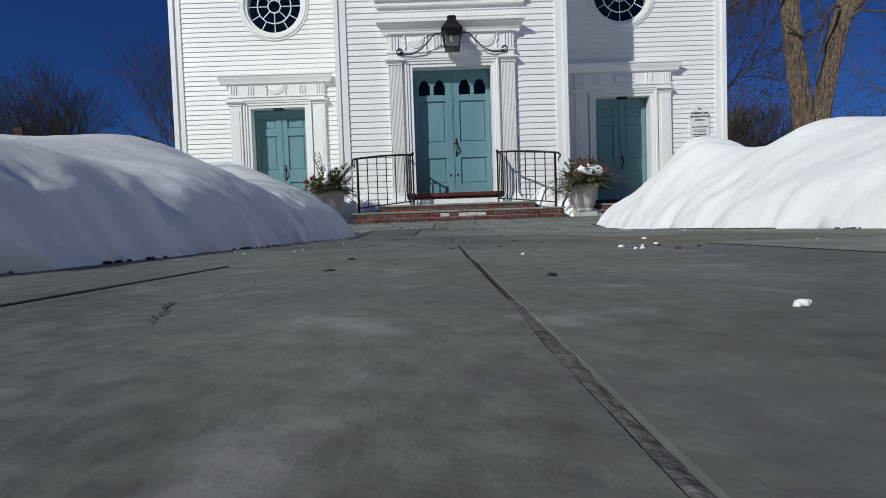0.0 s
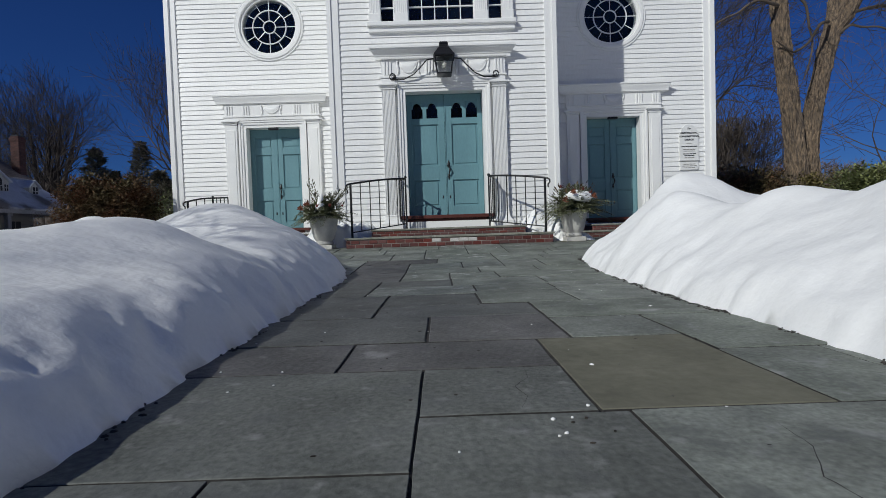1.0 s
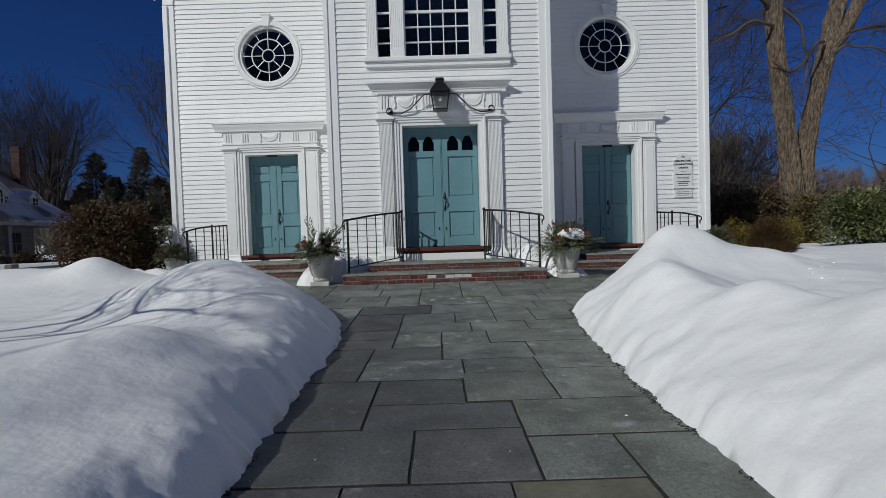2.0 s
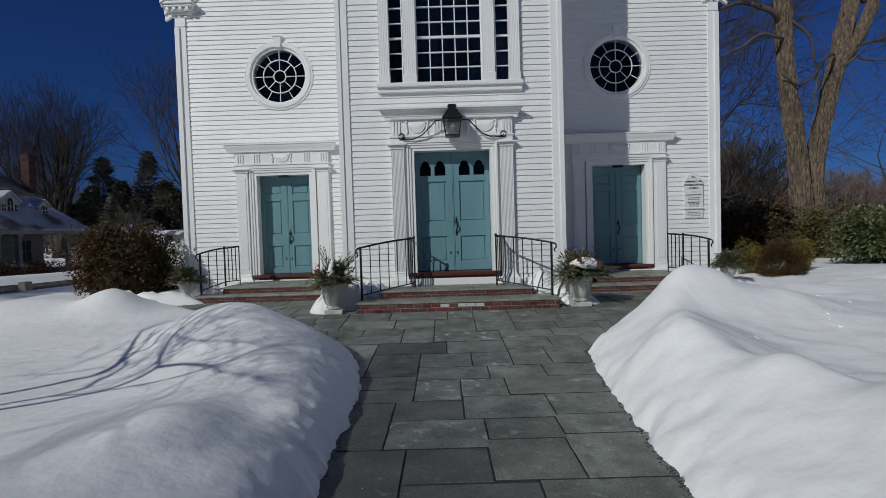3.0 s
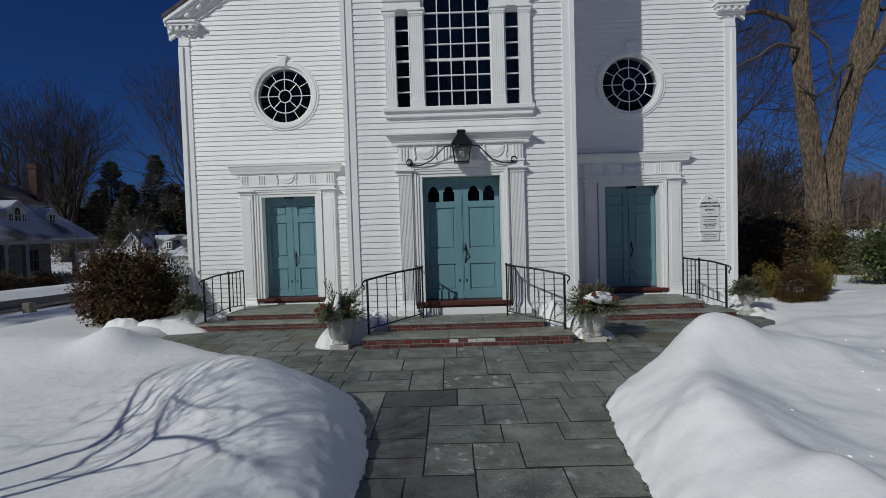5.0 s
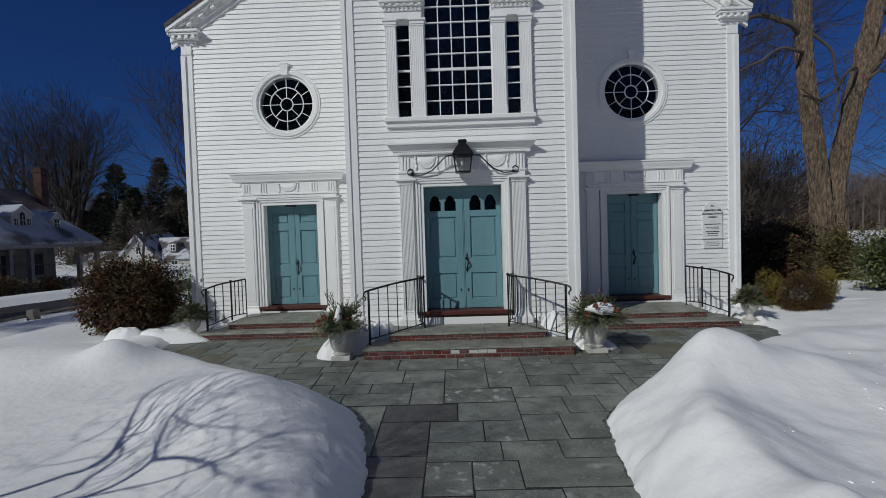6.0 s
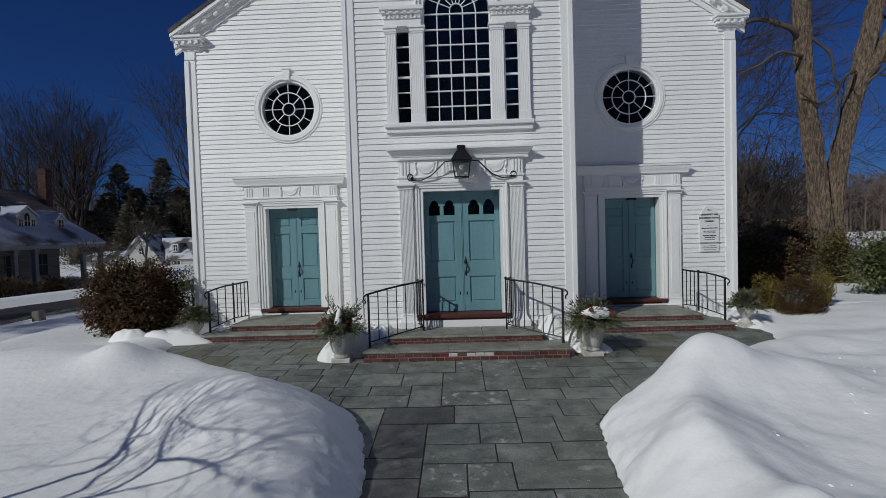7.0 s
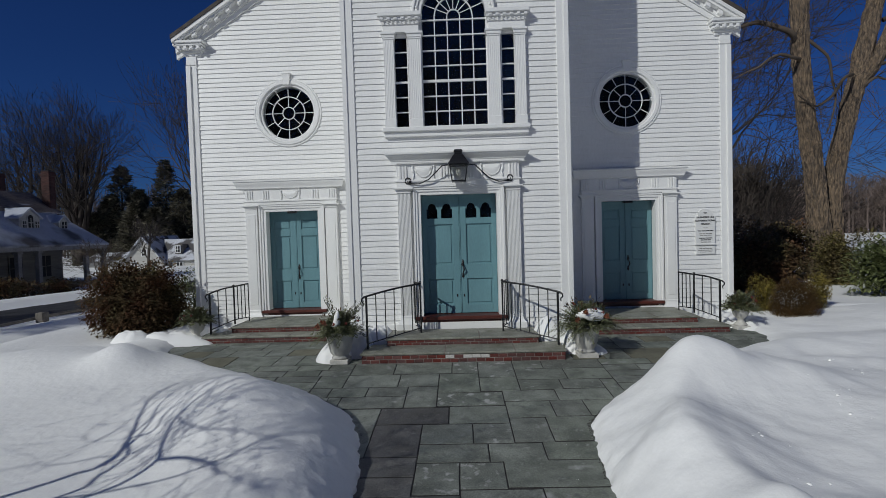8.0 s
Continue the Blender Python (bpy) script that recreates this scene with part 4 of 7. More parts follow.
# ---- railings ----
def railing(pts, feet, counts, label):
    """A black iron railing through three corners of its top rail: wall end, bend, outer post; balusters counted by stretch."""
    th = thing("iron_railing", (pts[2][0], pts[2][1], feet[2]), label, "railing", "church railings")
    P = [Vector(p) for p in pts]
    line, foot = [], []
    for i in (0, 1):
        n = 3 if i == 0 else 10
        for k in range(n + (i == 1)):
            t = k / n
            q = P[i].lerp(P[i + 1], t)
            q.z += 0.02 * math.sin(math.pi * t) * i
            line.append(q)
            foot.append(feet[i] * (1 - t) + feet[i + 1] * t)
    out = (P[2] - P[1])
    out.z = 0
    out.normalize()
    end = P[2]
    curl = [end + out * a + Vector((0, 0, c)) for a, c in ((0.05, -0.01), (0.095, -0.04), (0.10, -0.085), (0.065, -0.12), (0.06, -0.155), (0.075, -0.18))]
    part("handrail", Geo().tube(line + curl, [0.019] * len(line) + [0.018, 0.016, 0.015, 0.014, 0.012, 0.009], 8), IRON, th, smooth=True)
    part("rail_knob", Geo().lathe([(0.002, -0.03), (0.026, -0.018), (0.03, 0.0), (0.022, 0.02), (0.002, 0.03)], P[1].x, P[1].y, P[1].z + 0.022, 10), IRON, th, smooth=True)
    part("bottom_rail", Geo().tube([Vector((p.x, p.y, f + 0.10)) for p, f in zip(line, foot)], 0.012, 6), IRON, th)
    for i, n in enumerate(counts):
        for k in range(1, n + 1):
            t = k / (n + 1)
            q = P[i].lerp(P[i + 1], t)
            f = feet[i] * (1 - t) + feet[i + 1] * t
            part("baluster", Geo().box(q.x - 0.0085, q.x + 0.0085, q.y - 0.0085, q.y + 0.0085, f + 0.10, q.z + 0.02 * math.sin(math.pi * t) * i), IRON, th)
    for p, f, r in zip(P, feet, (0.011, 0.016, 0.019)):
        part("post", Geo().box(p.x - r, p.x + r, p.y - r, p.y + r, f - 0.005, p.z, 0.003), IRON, th)
    return th


for s in (-1, 1):
    railing([(s * 0.97, 10.46, 1.27), (s * 0.83, 10.13, 1.265), (s * 1.80, 9.42, 1.12)], [0.265, 0.265, 0.12], (2, 5), "black wrought iron railing flaring beside the middle steps")
    railing([(s * 5.24, 12.22, 1.17), (s * 5.44, 11.86, 1.14), (s * 5.78, 11.36, 1.04)], [0.245, 0.245, 0.10], (3, 2), "black wrought iron railing beside the side steps")

# ---- lantern over the middle door ----
LGLASS = glass("lantern_glass", (0.9, 0.92, 0.92), 0.08)
BULB = mat("frosted_bulb", (0.8, 0.78, 0.7), 0.4, fine_var=0.0)
lx, ly, lz = 0.02, B - 0.34, 3.31
lan = thing("wall_lantern", (lx, ly, lz), "black four-sided lantern on scrolled iron arms above the door", "lantern")


def four(r, z):
    return [(lx - r, ly - r, z), (lx + r, ly - r, z), (lx + r, ly + r, z), (lx - r, ly + r, z)]


part("roof", Geo().loft([four(0.21, lz + 0.345), four(0.20, lz + 0.37), four(0.10, lz + 0.53), four(0.075, lz + 0.55), four(0.075, lz + 0.60), four(0.09, lz + 0.61), four(0.07, lz + 0.645)], True), IRON, lan)
part("base_frame", Geo().box(lx - 0.145, lx + 0.145, ly - 0.145, ly + 0.145, lz, lz + 0.025, 0.005), IRON, lan)
part("top_frame", Geo().box(lx - 0.185, lx + 0.185, ly - 0.185, ly + 0.185, lz + 0.325, lz + 0.35, 0.005), IRON, lan)
for a, b in ((-1, -1), (1, -1), (1, 1), (-1, 1)):
    part("corner_bar", Geo().tube([(lx + a * 0.134, ly + b * 0.134, lz + 0.02), (lx + a * 0.178, ly + b * 0.178, lz + 0.335)], 0.012, 5), IRON, lan)
part("glass_body", Geo().loft([four(0.132, lz + 0.02), four(0.174, lz + 0.335)], False), LGLASS, lan, "clear lantern glass")
part("bulb", Geo().lathe([(0.02, 0.0), (0.045, 0.05), (0.05, 0.1), (0.02, 0.16)], lx, ly, lz + 0.12, 12), BULB, lan, smooth=True)
for s in (-1, 1):
    pts = [(lx + s * 0.17, ly + 0.05, lz + 0.36), (lx + s * 0.34, ly + 0.05, lz + 0.34), (lx + s * 0.46, ly + 0.08, lz + 0.22), (lx + s * 0.62, ly + 0.13, lz + 0.08), (lx + s * 0.82, ly + 0.18, lz + 0.0), (lx + s * 1.0, ly + 0.20, lz + 0.01)]
    for k in range(13):
        a = -1.0 + k * 0.62
        r = 0.075 - 0.0045 * k
        pts.append((lx + s * (1.05 + r * math.cos(a)), ly + 0.215, lz + 0.075 + r * math.sin(a)))
    P = [Vector(p) for p in pts]
    part("scroll_arm", Geo().tube(P, 0.013, 6), IRON, lan, smooth=True)
    part("wall_bracket", Geo().box(lx + s * 0.99, lx + s * 1.04, ly + 0.20, B - 0.09, lz + 0.01, lz + 0.05, 0.004), IRON, lan)

# ---- notice board ----
SIGNW = mat("sign_white", (0.78, 0.78, 0.76), 0.5, var=0.03, fine_var=0.02)
INK = mat("sign_ink", (0.03, 0.03, 0.035), 0.6, fine_var=0.0)
BRASS = mat("grey_ink", (0.25, 0.24, 0.22), 0.6, fine_var=0.0)
sx_, sy_ = 6.22, W - 0.06
sign = thing("notice_board", (sx_, sy_, 1.55), "white arched church notice board with black lettering on the wall", "sign")
arch = [(sx_ - 0.24, 1.80), (sx_ + 0.24, 1.80), (sx_ + 0.24, 2.50), (sx_ + 0.19, 2.50)] + [(sx_ + 0.19 * math.cos(math.pi * k / 12), 2.52 + 0.17 * math.sin(math.pi * k / 12)) for k in range(13)] + [(sx_ - 0.19, 2.50), (sx_ - 0.24, 2.50)]
part("main_board", Geo().prism_y(arch, sy_, W - 0.02), SIGNW, sign)
part("lower_board", Geo().box(sx_ - 0.235, sx_ + 0.235, sy_, W - 0.02, 1.545, 1.745, 0.006), SIGNW, sign)
part("board_moulding", Geo().box(sx_ - 0.255, sx_ + 0.255, sy_ - 0.015, W - 0.02, 1.775, 1.81, 0.006), SIGNW, sign)


def lettering(text, x, z, size, name="lettering"):
    cu = bpy.data.curves.new("lettering", "FONT")
    cu.body, cu.size, cu.align_x, cu.align_y, cu.extrude = text, size, "CENTER", "CENTER", 0.001
    cu.offset = 0.0026
    cu.materials.append(INK)
    tmp = new("lettering_curve", cu)
    me = bpy.data.meshes.new_from_object(tmp.evaluated_get(bpy.context.evaluated_depsgraph_get()))
    bpy.data.objects.remove(tmp)
    me.transform(Matrix.Translation((x, sy_ - 0.003, z)) @ Matrix.Rotation(radians(90), 4, "X"))
    return part(name, me, None, sign)


lettering("The", sx_, 2.585, 0.06)
lettering("GREENFIELD HILL", sx_, 2.475, 0.056)
lettering("CONGREGATIONAL", sx_, 2.39, 0.056)
lettering("CHURCH", sx_, 2.305, 0.056)
for z, w, h, m in ((2.21, 0.14, 0.008, BRASS), (2.135, 0.40, 0.022, INK), (2.06, 0.32, 0.020, BRASS), (2.02, 0.30, 0.014, BRASS), (1.95, 0.34, 0.022, INK), (1.905, 0.26, 0.022, INK), (1.85, 0.26, 0.018, BRASS), (1.69, 0.32, 0.016, BRASS), (1.645, 0.38, 0.016, BRASS), (1.60, 0.30, 0.012, BRASS)):
    n_w = max(1, round(w / 0.09))
    for k in range(n_w):
        a = sx_ - w / 2 + k * w / n_w
        part("text_bar", Geo().box(a + 0.006, a + w / n_w - 0.006, sy_ - 0.004, sy_ + 0.002, z - h / 2, z + h / 2), m, sign)

# ---- urns ----
URN_BIG = [(0.0, 0.0), (0.14, 0.0), (0.16, 0.015), (0.165, 0.04), (0.145, 0.06), (0.15, 0.075), (0.185, 0.12), (0.208, 0.20), (0.232, 0.32), (0.253, 0.43), (0.26, 0.46), (0.278, 0.47), (0.28, 0.505), (0.255, 0.515), (0.23, 0.51), (0.22, 0.47), (0.0, 0.46)]
URN_SMALL = [(0.0, 0.0), (0.13, 0.0), (0.135, 0.03), (0.09, 0.06), (0.06, 0.10), (0.065, 0.14), (0.10, 0.17), (0.145, 0.23), (0.17, 0.32), (0.19, 0.39), (0.215, 0.41), (0.215, 0.43), (0.19, 0.435), (0.17, 0.41), (0.0, 0.40)]
NEEDLE = mat("evergreen_needles", (0.19, 0.20, 0.11), 0.6, var=0.3, scale=12, fine=50, fine_var=0.2, per_island=0.4, col2=(0.10, 0.112, 0.06), spec=0.2)
SPRAY = mat("olive_spray_leaf", (0.19, 0.195, 0.125), 0.5, var=0.2, scale=20, fine_var=0.15, per_island=0.35)
LEAFO = mat("magnolia_underside", (0.12, 0.075, 0.035), 0.5, var=0.2, scale=20, fine_var=0.15, per_island=0.35)
DRIED = mat("dried_orange_petal", (0.20, 0.062, 0.026), 0.6, var=0.25, scale=30, fine_var=0.15, per_island=0.3)
BERRY = mat("red_berry", (0.20, 0.03, 0.018), 0.4, var=0.2, scale=30, fine_var=0.1)


def leaf_quad(g, p, d, up, ln, wd):
    """A bent leaf: two quads folded along the middle."""
    s = d.cross(up)
    s = s.normalized() if s.length > 1e-5 else d.orthogonal().normalized()
    n = s.cross(d)
    a, m, b = p, p + d * ln * 0.5 + n * wd * 0.15, p + d * ln
    l1, r1 = p + d * ln * 0.45 + s * wd * 0.5, p + d * ln * 0.45 - s * wd * 0.5
    g.add([a, l1, b, r1, m], [(0, 4, 1), (1, 4, 2), (0, 3, 4), (3, 2, 4)])


def arrangement(x, y, z, r, h, seed, snow, label, lean=0.0):
    rr = random.Random(seed)
    th = thing("evergreen_arrangement", (x, y, z), label, "plant", "urn plantings")
    g, go, gb = Geo(), Geo(), Geo()
    for k in range(int(46 * r / 0.4)):
        a, e = rr.uniform(0, 2 * math.pi), rr.uniform(-0.15, 0.5) if rr.random() < 0.6 else rr.uniform(0.4, 1.4)
        ln = r * rr.uniform(0.6, 1.1) * (1.0 if e < 0.7 else h / r)
        d = Vector((math.cos(a) * math.cos(e) + lean * 0.2, math.sin(a) * math.cos(e), math.sin(e) * 0.9)).normalized()
        p0 = Vector((x, y, z)) + Vector((math.cos(a), math.sin(a), 0)) * r * 0.25
        pts = [p0 + d * ln * t + Vector((0, 0, -0.34 * ln * t * t)) for t in (0, 0.35, 0.7, 1.0)]
        g.tube(pts, [0.005, 0.004, 0.003, 0.001], 3, False)
        side = d.cross(Vector((rr.uniform(-0.4, 0.4), rr.uniform(-0.4, 0.4), 1))).normalized()
        for t in range(15):
            q = t / 15 * 0.88 + 0.12
            i = min(2, int(q * 3))
            p = pts[i].lerp(pts[i + 1], q * 3 - i if q * 3 - i <= 1 else 1)
            for w in (-1, 1):
                dd = (d * 0.75 + side * w * 0.8 + Vector((rr.uniform(-0.25, 0.25), rr.uniform(-0.25, 0.25), rr.uniform(-0.5, 0.15)))).normalized()
                ln2 = 0.10 * (1.1 - q) + 0.02
                leaf_quad(g, p, dd, Vector((0, 0, 1)), ln2, 0.012)
                for v in (0.3, 0.6):
                    d2 = (dd + 0.7 * rr.choice((-1, 1)) * d.cross(Vector((0, 0.3, 1))) + Vector((0, 0, rr.uniform(-0.5, 0.3)))).normalized()
                    leaf_quad(g, p + dd * ln2 * v, d2, Vector((0, 0, 1)), ln2 * 0.6, 0.013)
    for k in range(int(520 * r / 0.4)):
        a, q = rr.uniform(0, 2 * math.pi), rr.random() ** 0.5
        e = rr.uniform(-0.15, 1.45)
        d = Vector((math.cos(a) * math.cos(e), math.sin(a) * math.cos(e), math.sin(e)))
        lump = 0.72 + 0.38 * noise.noise(d * 2.2 + Vector((seed, 0, 0)))
        p = Vector((x + d.x * r * lump * q, y + d.y * r * lump * q, z + d.z * h * (lump * q if e > 0 else 0.5 * q)))
        o = (d + Vector((0, 0, -0.25 - 0.5 * q * (e < 0.5))) + 0.35 * Vector((rr.uniform(-1, 1), rr.uniform(-1, 1), rr.uniform(-1, 1)))).normalized()
        s = o.cross(Vector((rr.uniform(-0.5, 0.5), rr.uniform(-0.5, 0.5), 1))).normalized()
        for w in (-0.9, -0.4, 0.0, 0.4, 0.9):
            leaf_quad(g, p + o * 0.02 * (1 - abs(w)), (o + s * w).normalized(), Vector((0, 0, 1)), rr.uniform(0.05, 0.085), rr.uniform(0.011, 0.018))
    for k in range(int(20 * r / 0.4)):
        a, e = rr.uniform(0, 2 * math.pi), rr.uniform(0.1, 1.2)
        d = Vector((math.cos(a) * math.cos(e), math.sin(a) * math.cos(e), math.sin(e)))
        for q in range(3):
            leaf_quad(go, Vector((x, y, z)) + d * r * rr.uniform(0.55, 0.8), (d + 0.5 * Vector((rr.uniform(-1, 1), rr.uniform(-1, 1), rr.uniform(-1, 1)))).normalized(), Vector((0, 0, 1)), rr.uniform(0.07, 0.11), rr.uniform(0.03, 0.045))
    if h < 0.45 and r > 0.5:
        gs = Geo()
        for k in range(19):
            a = rr.uniform(0, 2 * math.pi)
            d = Vector((0.55 * math.cos(a) + 0.25, 0.35 * math.sin(a), 1)).normalized()
            ln = rr.uniform(0.38, 0.70)
            pts = [Vector((x, y, z)) + d * ln * t + Vector((0.10 * t * t * math.cos(a), 0.10 * t * t * math.sin(a), 0)) for t in (0, 0.4, 0.7, 1.0)]
            gs.tube(pts, [0.005, 0.004, 0.003, 0.0015], 4, False)
            for t in range(16):
                q = 0.3 + 0.7 * t / 16
                i = 0 if q < 0.4 else 1 if q < 0.7 else 2
                lo, hi = (0, 0.4, 0.7, 1.0)[i], (0, 0.4, 0.7, 1.0)[i + 1]
                o = pts[i].lerp(pts[i + 1], (q - lo) / (hi - lo))
                leaf_quad(gs, o, (d * 0.6 + Vector((rr.uniform(-1, 1), rr.uniform(-1, 1), rr.uniform(-0.3, 0.5)))).normalized(), Vector((0, 0, 1)), rr.uniform(0.05, 0.09), rr.uniform(0.016, 0.028))
        part("leafy_sprays", gs, SPRAY, th, "pale olive leafy sprays", kind="stuff")
        rings = [[(x - 0.03 + 0.05 * w + q * (1 + 0.25 * math.sin(3 * t + w * 4)) * math.cos(t), y - 0.2 + 0.8 * q * math.sin(t), z + 0.10 + 0.30 * w) for t in [2 * math.pi * k / 12 for k in range(12)]] for q, w in ((0.075, 0.0), (0.07, 0.25), (0.045, 0.5), (0.04, 0.75), (0.025, 0.92), (0.004, 1.0))]
        part("snow_cap", Geo().loft(rings, True), SNOW, th, "upright lump of clinging snow", smooth=True)
    part("greenery", g, NEEDLE, th, kind="stuff")
    part("bronze_foliage", go, LEAFO, th, kind="stuff")
    for k in range(4):
        a, e = rr.uniform(3.3, 6.1), rr.uniform(0.2, 1.0)
        c = Vector((x + math.cos(a) * math.cos(e) * r * 0.8, y + math.sin(a) * math.cos(e) * r * 0.8, z + math.sin(e) * r * 0.75))
        g2 = Geo()
        for q in range(5):
            o = c + 0.018 * Vector((rr.uniform(-1, 1), rr.uniform(-1, 1), rr.uniform(-1, 1)))
            g2.lathe([(0.002, -0.014), (0.012, -0.006), (0.013, 0.004), (0.002, 0.014)], o.x, o.y, o.z, 7)
        part("berry_cluster", g2, BERRY, th, smooth=True)
    if r > 0.5:
        for k, (ax_, az) in enumerate(((-0.26, 0.16), (0.24, 0.22), (-0.12, 0.30)) if snow else ((-0.32, 0.14), (-0.20, 0.20))):
            c = Vector((x + ax_, y - r * 0.62, z + az))
            g2 = Geo()
            for q in range(9):
                e = 0.7 * q
                leaf_quad(g2, c, Vector((math.cos(e), -0.45, math.sin(e))).normalized(), Vector((0, -1, 0)), 0.055 + 0.012 * (q % 3), 0.035)
            g2.lathe([(0.002, -0.02), (0.02, -0.012), (0.024, 0.006), (0.002, 0.02)], c.x, c.y - 0.02, c.z, 8)
            part("dried_flower_head", g2, DRIED, th, "orange-brown dried flower head")
    if snow:
        g3 = Geo()
        prof = [(0.13, -0.05), (0.15, 0.0), (0.12, 0.04), (0.06, 0.06), (0.0, 0.065)]
        rings = [[(x - 0.02 + 1.7 * q * (1 + 0.2 * math.sin(3 * t + 1)) * math.cos(t), y - 0.26 + 0.8 * q * math.sin(t), z + 0.21 + 1.3 * w + 0.03 * math.sin(2 * t) + 0.02 * math.sin(5 * t)) for t in [2 * math.pi * k / 18 for k in range(18)]] for q, w in prof]
        g3.loft(rings, True)
        part("snow_cap", g3, SNOW, th, "small cap of snow", smooth=True)
    return th


def urn(x, y, prof, sc, plinth, label, flute=0.0):
    z0 = base(y)
    th = thing("stone_urn", (x, y, z0), label, "urn", "urns by the doors")
    part("plinth", Geo().box(x - plinth, x + plinth, y - plinth, y + plinth, z0 - 0.01, z0 + 0.075, 0.01), CAST, th)
    part("bowl", Geo().lathe([(r * sc, z * sc) for r, z in prof], x, y, z0 + 0.075, 48 if flute else 32, flute), CAST, th, smooth=True)
    return z0 + 0.075 + prof[-1][1] * sc


zt = urn(-2.27, 9.20, URN_BIG, 1.0, 0.17, "pale cast stone urn on a square plinth in snow")
arrangement(-2.27, 9.20, zt + 0.06, 0.52, 0.40, 11, False, "evergreen and bronze-leaf arrangement filling a stone urn")
zt = urn(2.28, 9.28, URN_BIG, 0.95, 0.18, "pale cast stone urn on a square plinth by the steps")
arrangement(2.30, 9.30, zt + 0.06, 0.66, 0.52, 23, True, "evergreen arrangement with a cap of snow in an urn", 0.3)
zt = urn(-6.0, 11.15, URN_SMALL, 1.0, 0.15, "small fluted stone urn beside the side steps", 0.03)
arrangement(-6.0, 11.15, zt + 0.02, 0.42, 0.42, 31, False, "evergreen arrangement in a small fluted urn")
zt = urn(6.22, 11.35, URN_SMALL, 1.0, 0.15, "small footed stone urn standing in snow", 0.03)
arrangement(6.22, 11.35, zt + 0.02, 0.42, 0.42, 47, False, "evergreen arrangement with bronze leaves in a footed urn")


# ---- snow heaped about the steps ----
def heap(x, y, rx, ry, h, seed, label, turn=0.0, z0=None):
    z0 = base(y) - 0.03 if z0 is None else z0
    vs, fs, n_a, n_r = [], [], 36, 12
    for j in range(n_r + 1):
        q = j / n_r
        for k in range(n_a):
            a = 2 * math.pi * k / n_a
            w = 1 + 0.22 * noise.noise(Vector((math.cos(a) * 1.6, math.sin(a) * 1.6, seed)))
            u, v = rx * q * w * math.cos(a), ry * q * w * math.sin(a)
            px, py = x + u * math.cos(turn) - v * math.sin(turn), y + u * math.sin(turn) + v * math.cos(turn)
            z = z0 + h * (1 - q ** 2.4) * (1 + 0.28 * noise.noise(Vector((px * 3, py * 3, seed))) + 0.18 * noise.noise(Vector((px * 9, py * 9, seed)))) + 0.012 * noise.noise(Vector((px * 14, py * 14, seed)))
            vs.append((px, py, z if j < n_r else z0 - 0.02))
    for j in range(n_r):
        for k in range(n_a):
            fs.append((j * n_a + k, j * n_a + (k + 1) % n_a, (j + 1) * n_a + (k + 1) % n_a, (j + 1) * n_a + k))
    g = Geo()
    g.add(vs, fs)
    return tagged(new("snow_mound", g.mesh("snow_mound", SNOW, True)), label, "snow", "snow by the steps")


heap(-2.42, 9.42, 0.38, 0.36, 0.34, 1, "small heap of snow round an urn")
heap(-2.05, 9.95, 0.42, 0.60, 0.48, 2, "snow heaped between urn and brick steps")
heap(-1.70, 10.2, 0.34, 0.40, 0.30, 3, "melting snow on the stone step", z0=0.12)
heap(1.72, 10.12, 0.34, 0.44, 0.42, 4, "snow lying on the step behind a railing", z0=0.12)
heap(2.08, 9.92, 0.38, 0.55, 0.44, 5, "snow heaped between urn and brick steps")
heap(2.48, 9.55, 0.30, 0.28, 0.16, 6, "small heap of snow behind an urn")
heap(-7.40, 11.0, 0.52, 0.38, 0.36, 7, "low snow heap beside the dark bush", 0.15)
heap(-6.62, 11.1, 1.12, 0.40, 0.31, 17, "long low snow heap before the side steps", 0.03)
heap(-5.72, 11.75, 0.25, 0.4, 0.22, 8, "snow at the end of the side steps")
heap(6.0, 11.9, 0.35, 0.6, 0.22, 9, "snow at the end of the side steps")
heap(6.6, 11.6, 0.7, 0.6, 0.17, 10, "low snow heap under a footed urn")

# crumbs of ice and snow on the paving
rr = random.Random(9)
g = Geo()
LONE = [(-0.087, 0.48, 0.0036), (-0.081, 0.485, 0.002), (-0.093, 0.476, 0.002), (0.083, 1.242, 0.006), (0.189, 1.326, 0.006), (0.095, 1.16, 0.005), (0.075, 1.145, 0.004), (0.13, 1.25, 0.004), (-0.146, 1.084, 0.003), (0.518, 1.282, 0.004)]
for k in range(80):
    x, y = rr.uniform(-0.9, 1.15), rr.uniform(1.2, 8.6)
    if rr.random() < 0.55:
        x = rr.choice((-0.95, 1.15)) + rr.uniform(-0.25, 0.25)
    r = rr.uniform(0.0015, 0.0045) if rr.random() < 0.92 else rr.uniform(0.006, 0.011)
    if k < len(LONE):
        x, y, r = LONE[k]
    n = 7
    ring = lambda q, h: [(x + r * q * (1 + 0.4 * rr.uniform(-1, 1)) * math.cos(2 * math.pi * i / n), y + r * q * (1 + 0.4 * rr.uniform(-1, 1)) * math.sin(2 * math.pi * i / n), base(y) + h) for i in range(n)]
    g.loft([ring(1.0, -0.002), ring(0.9, r * 0.35), ring(0.4, r * 0.6)], True)
tagged(new("ice_crumbs", g.mesh("ice_crumbs", SNOW, True)), "scattered crumbs of ice and snow on the paving", "ice", kind="stuff")

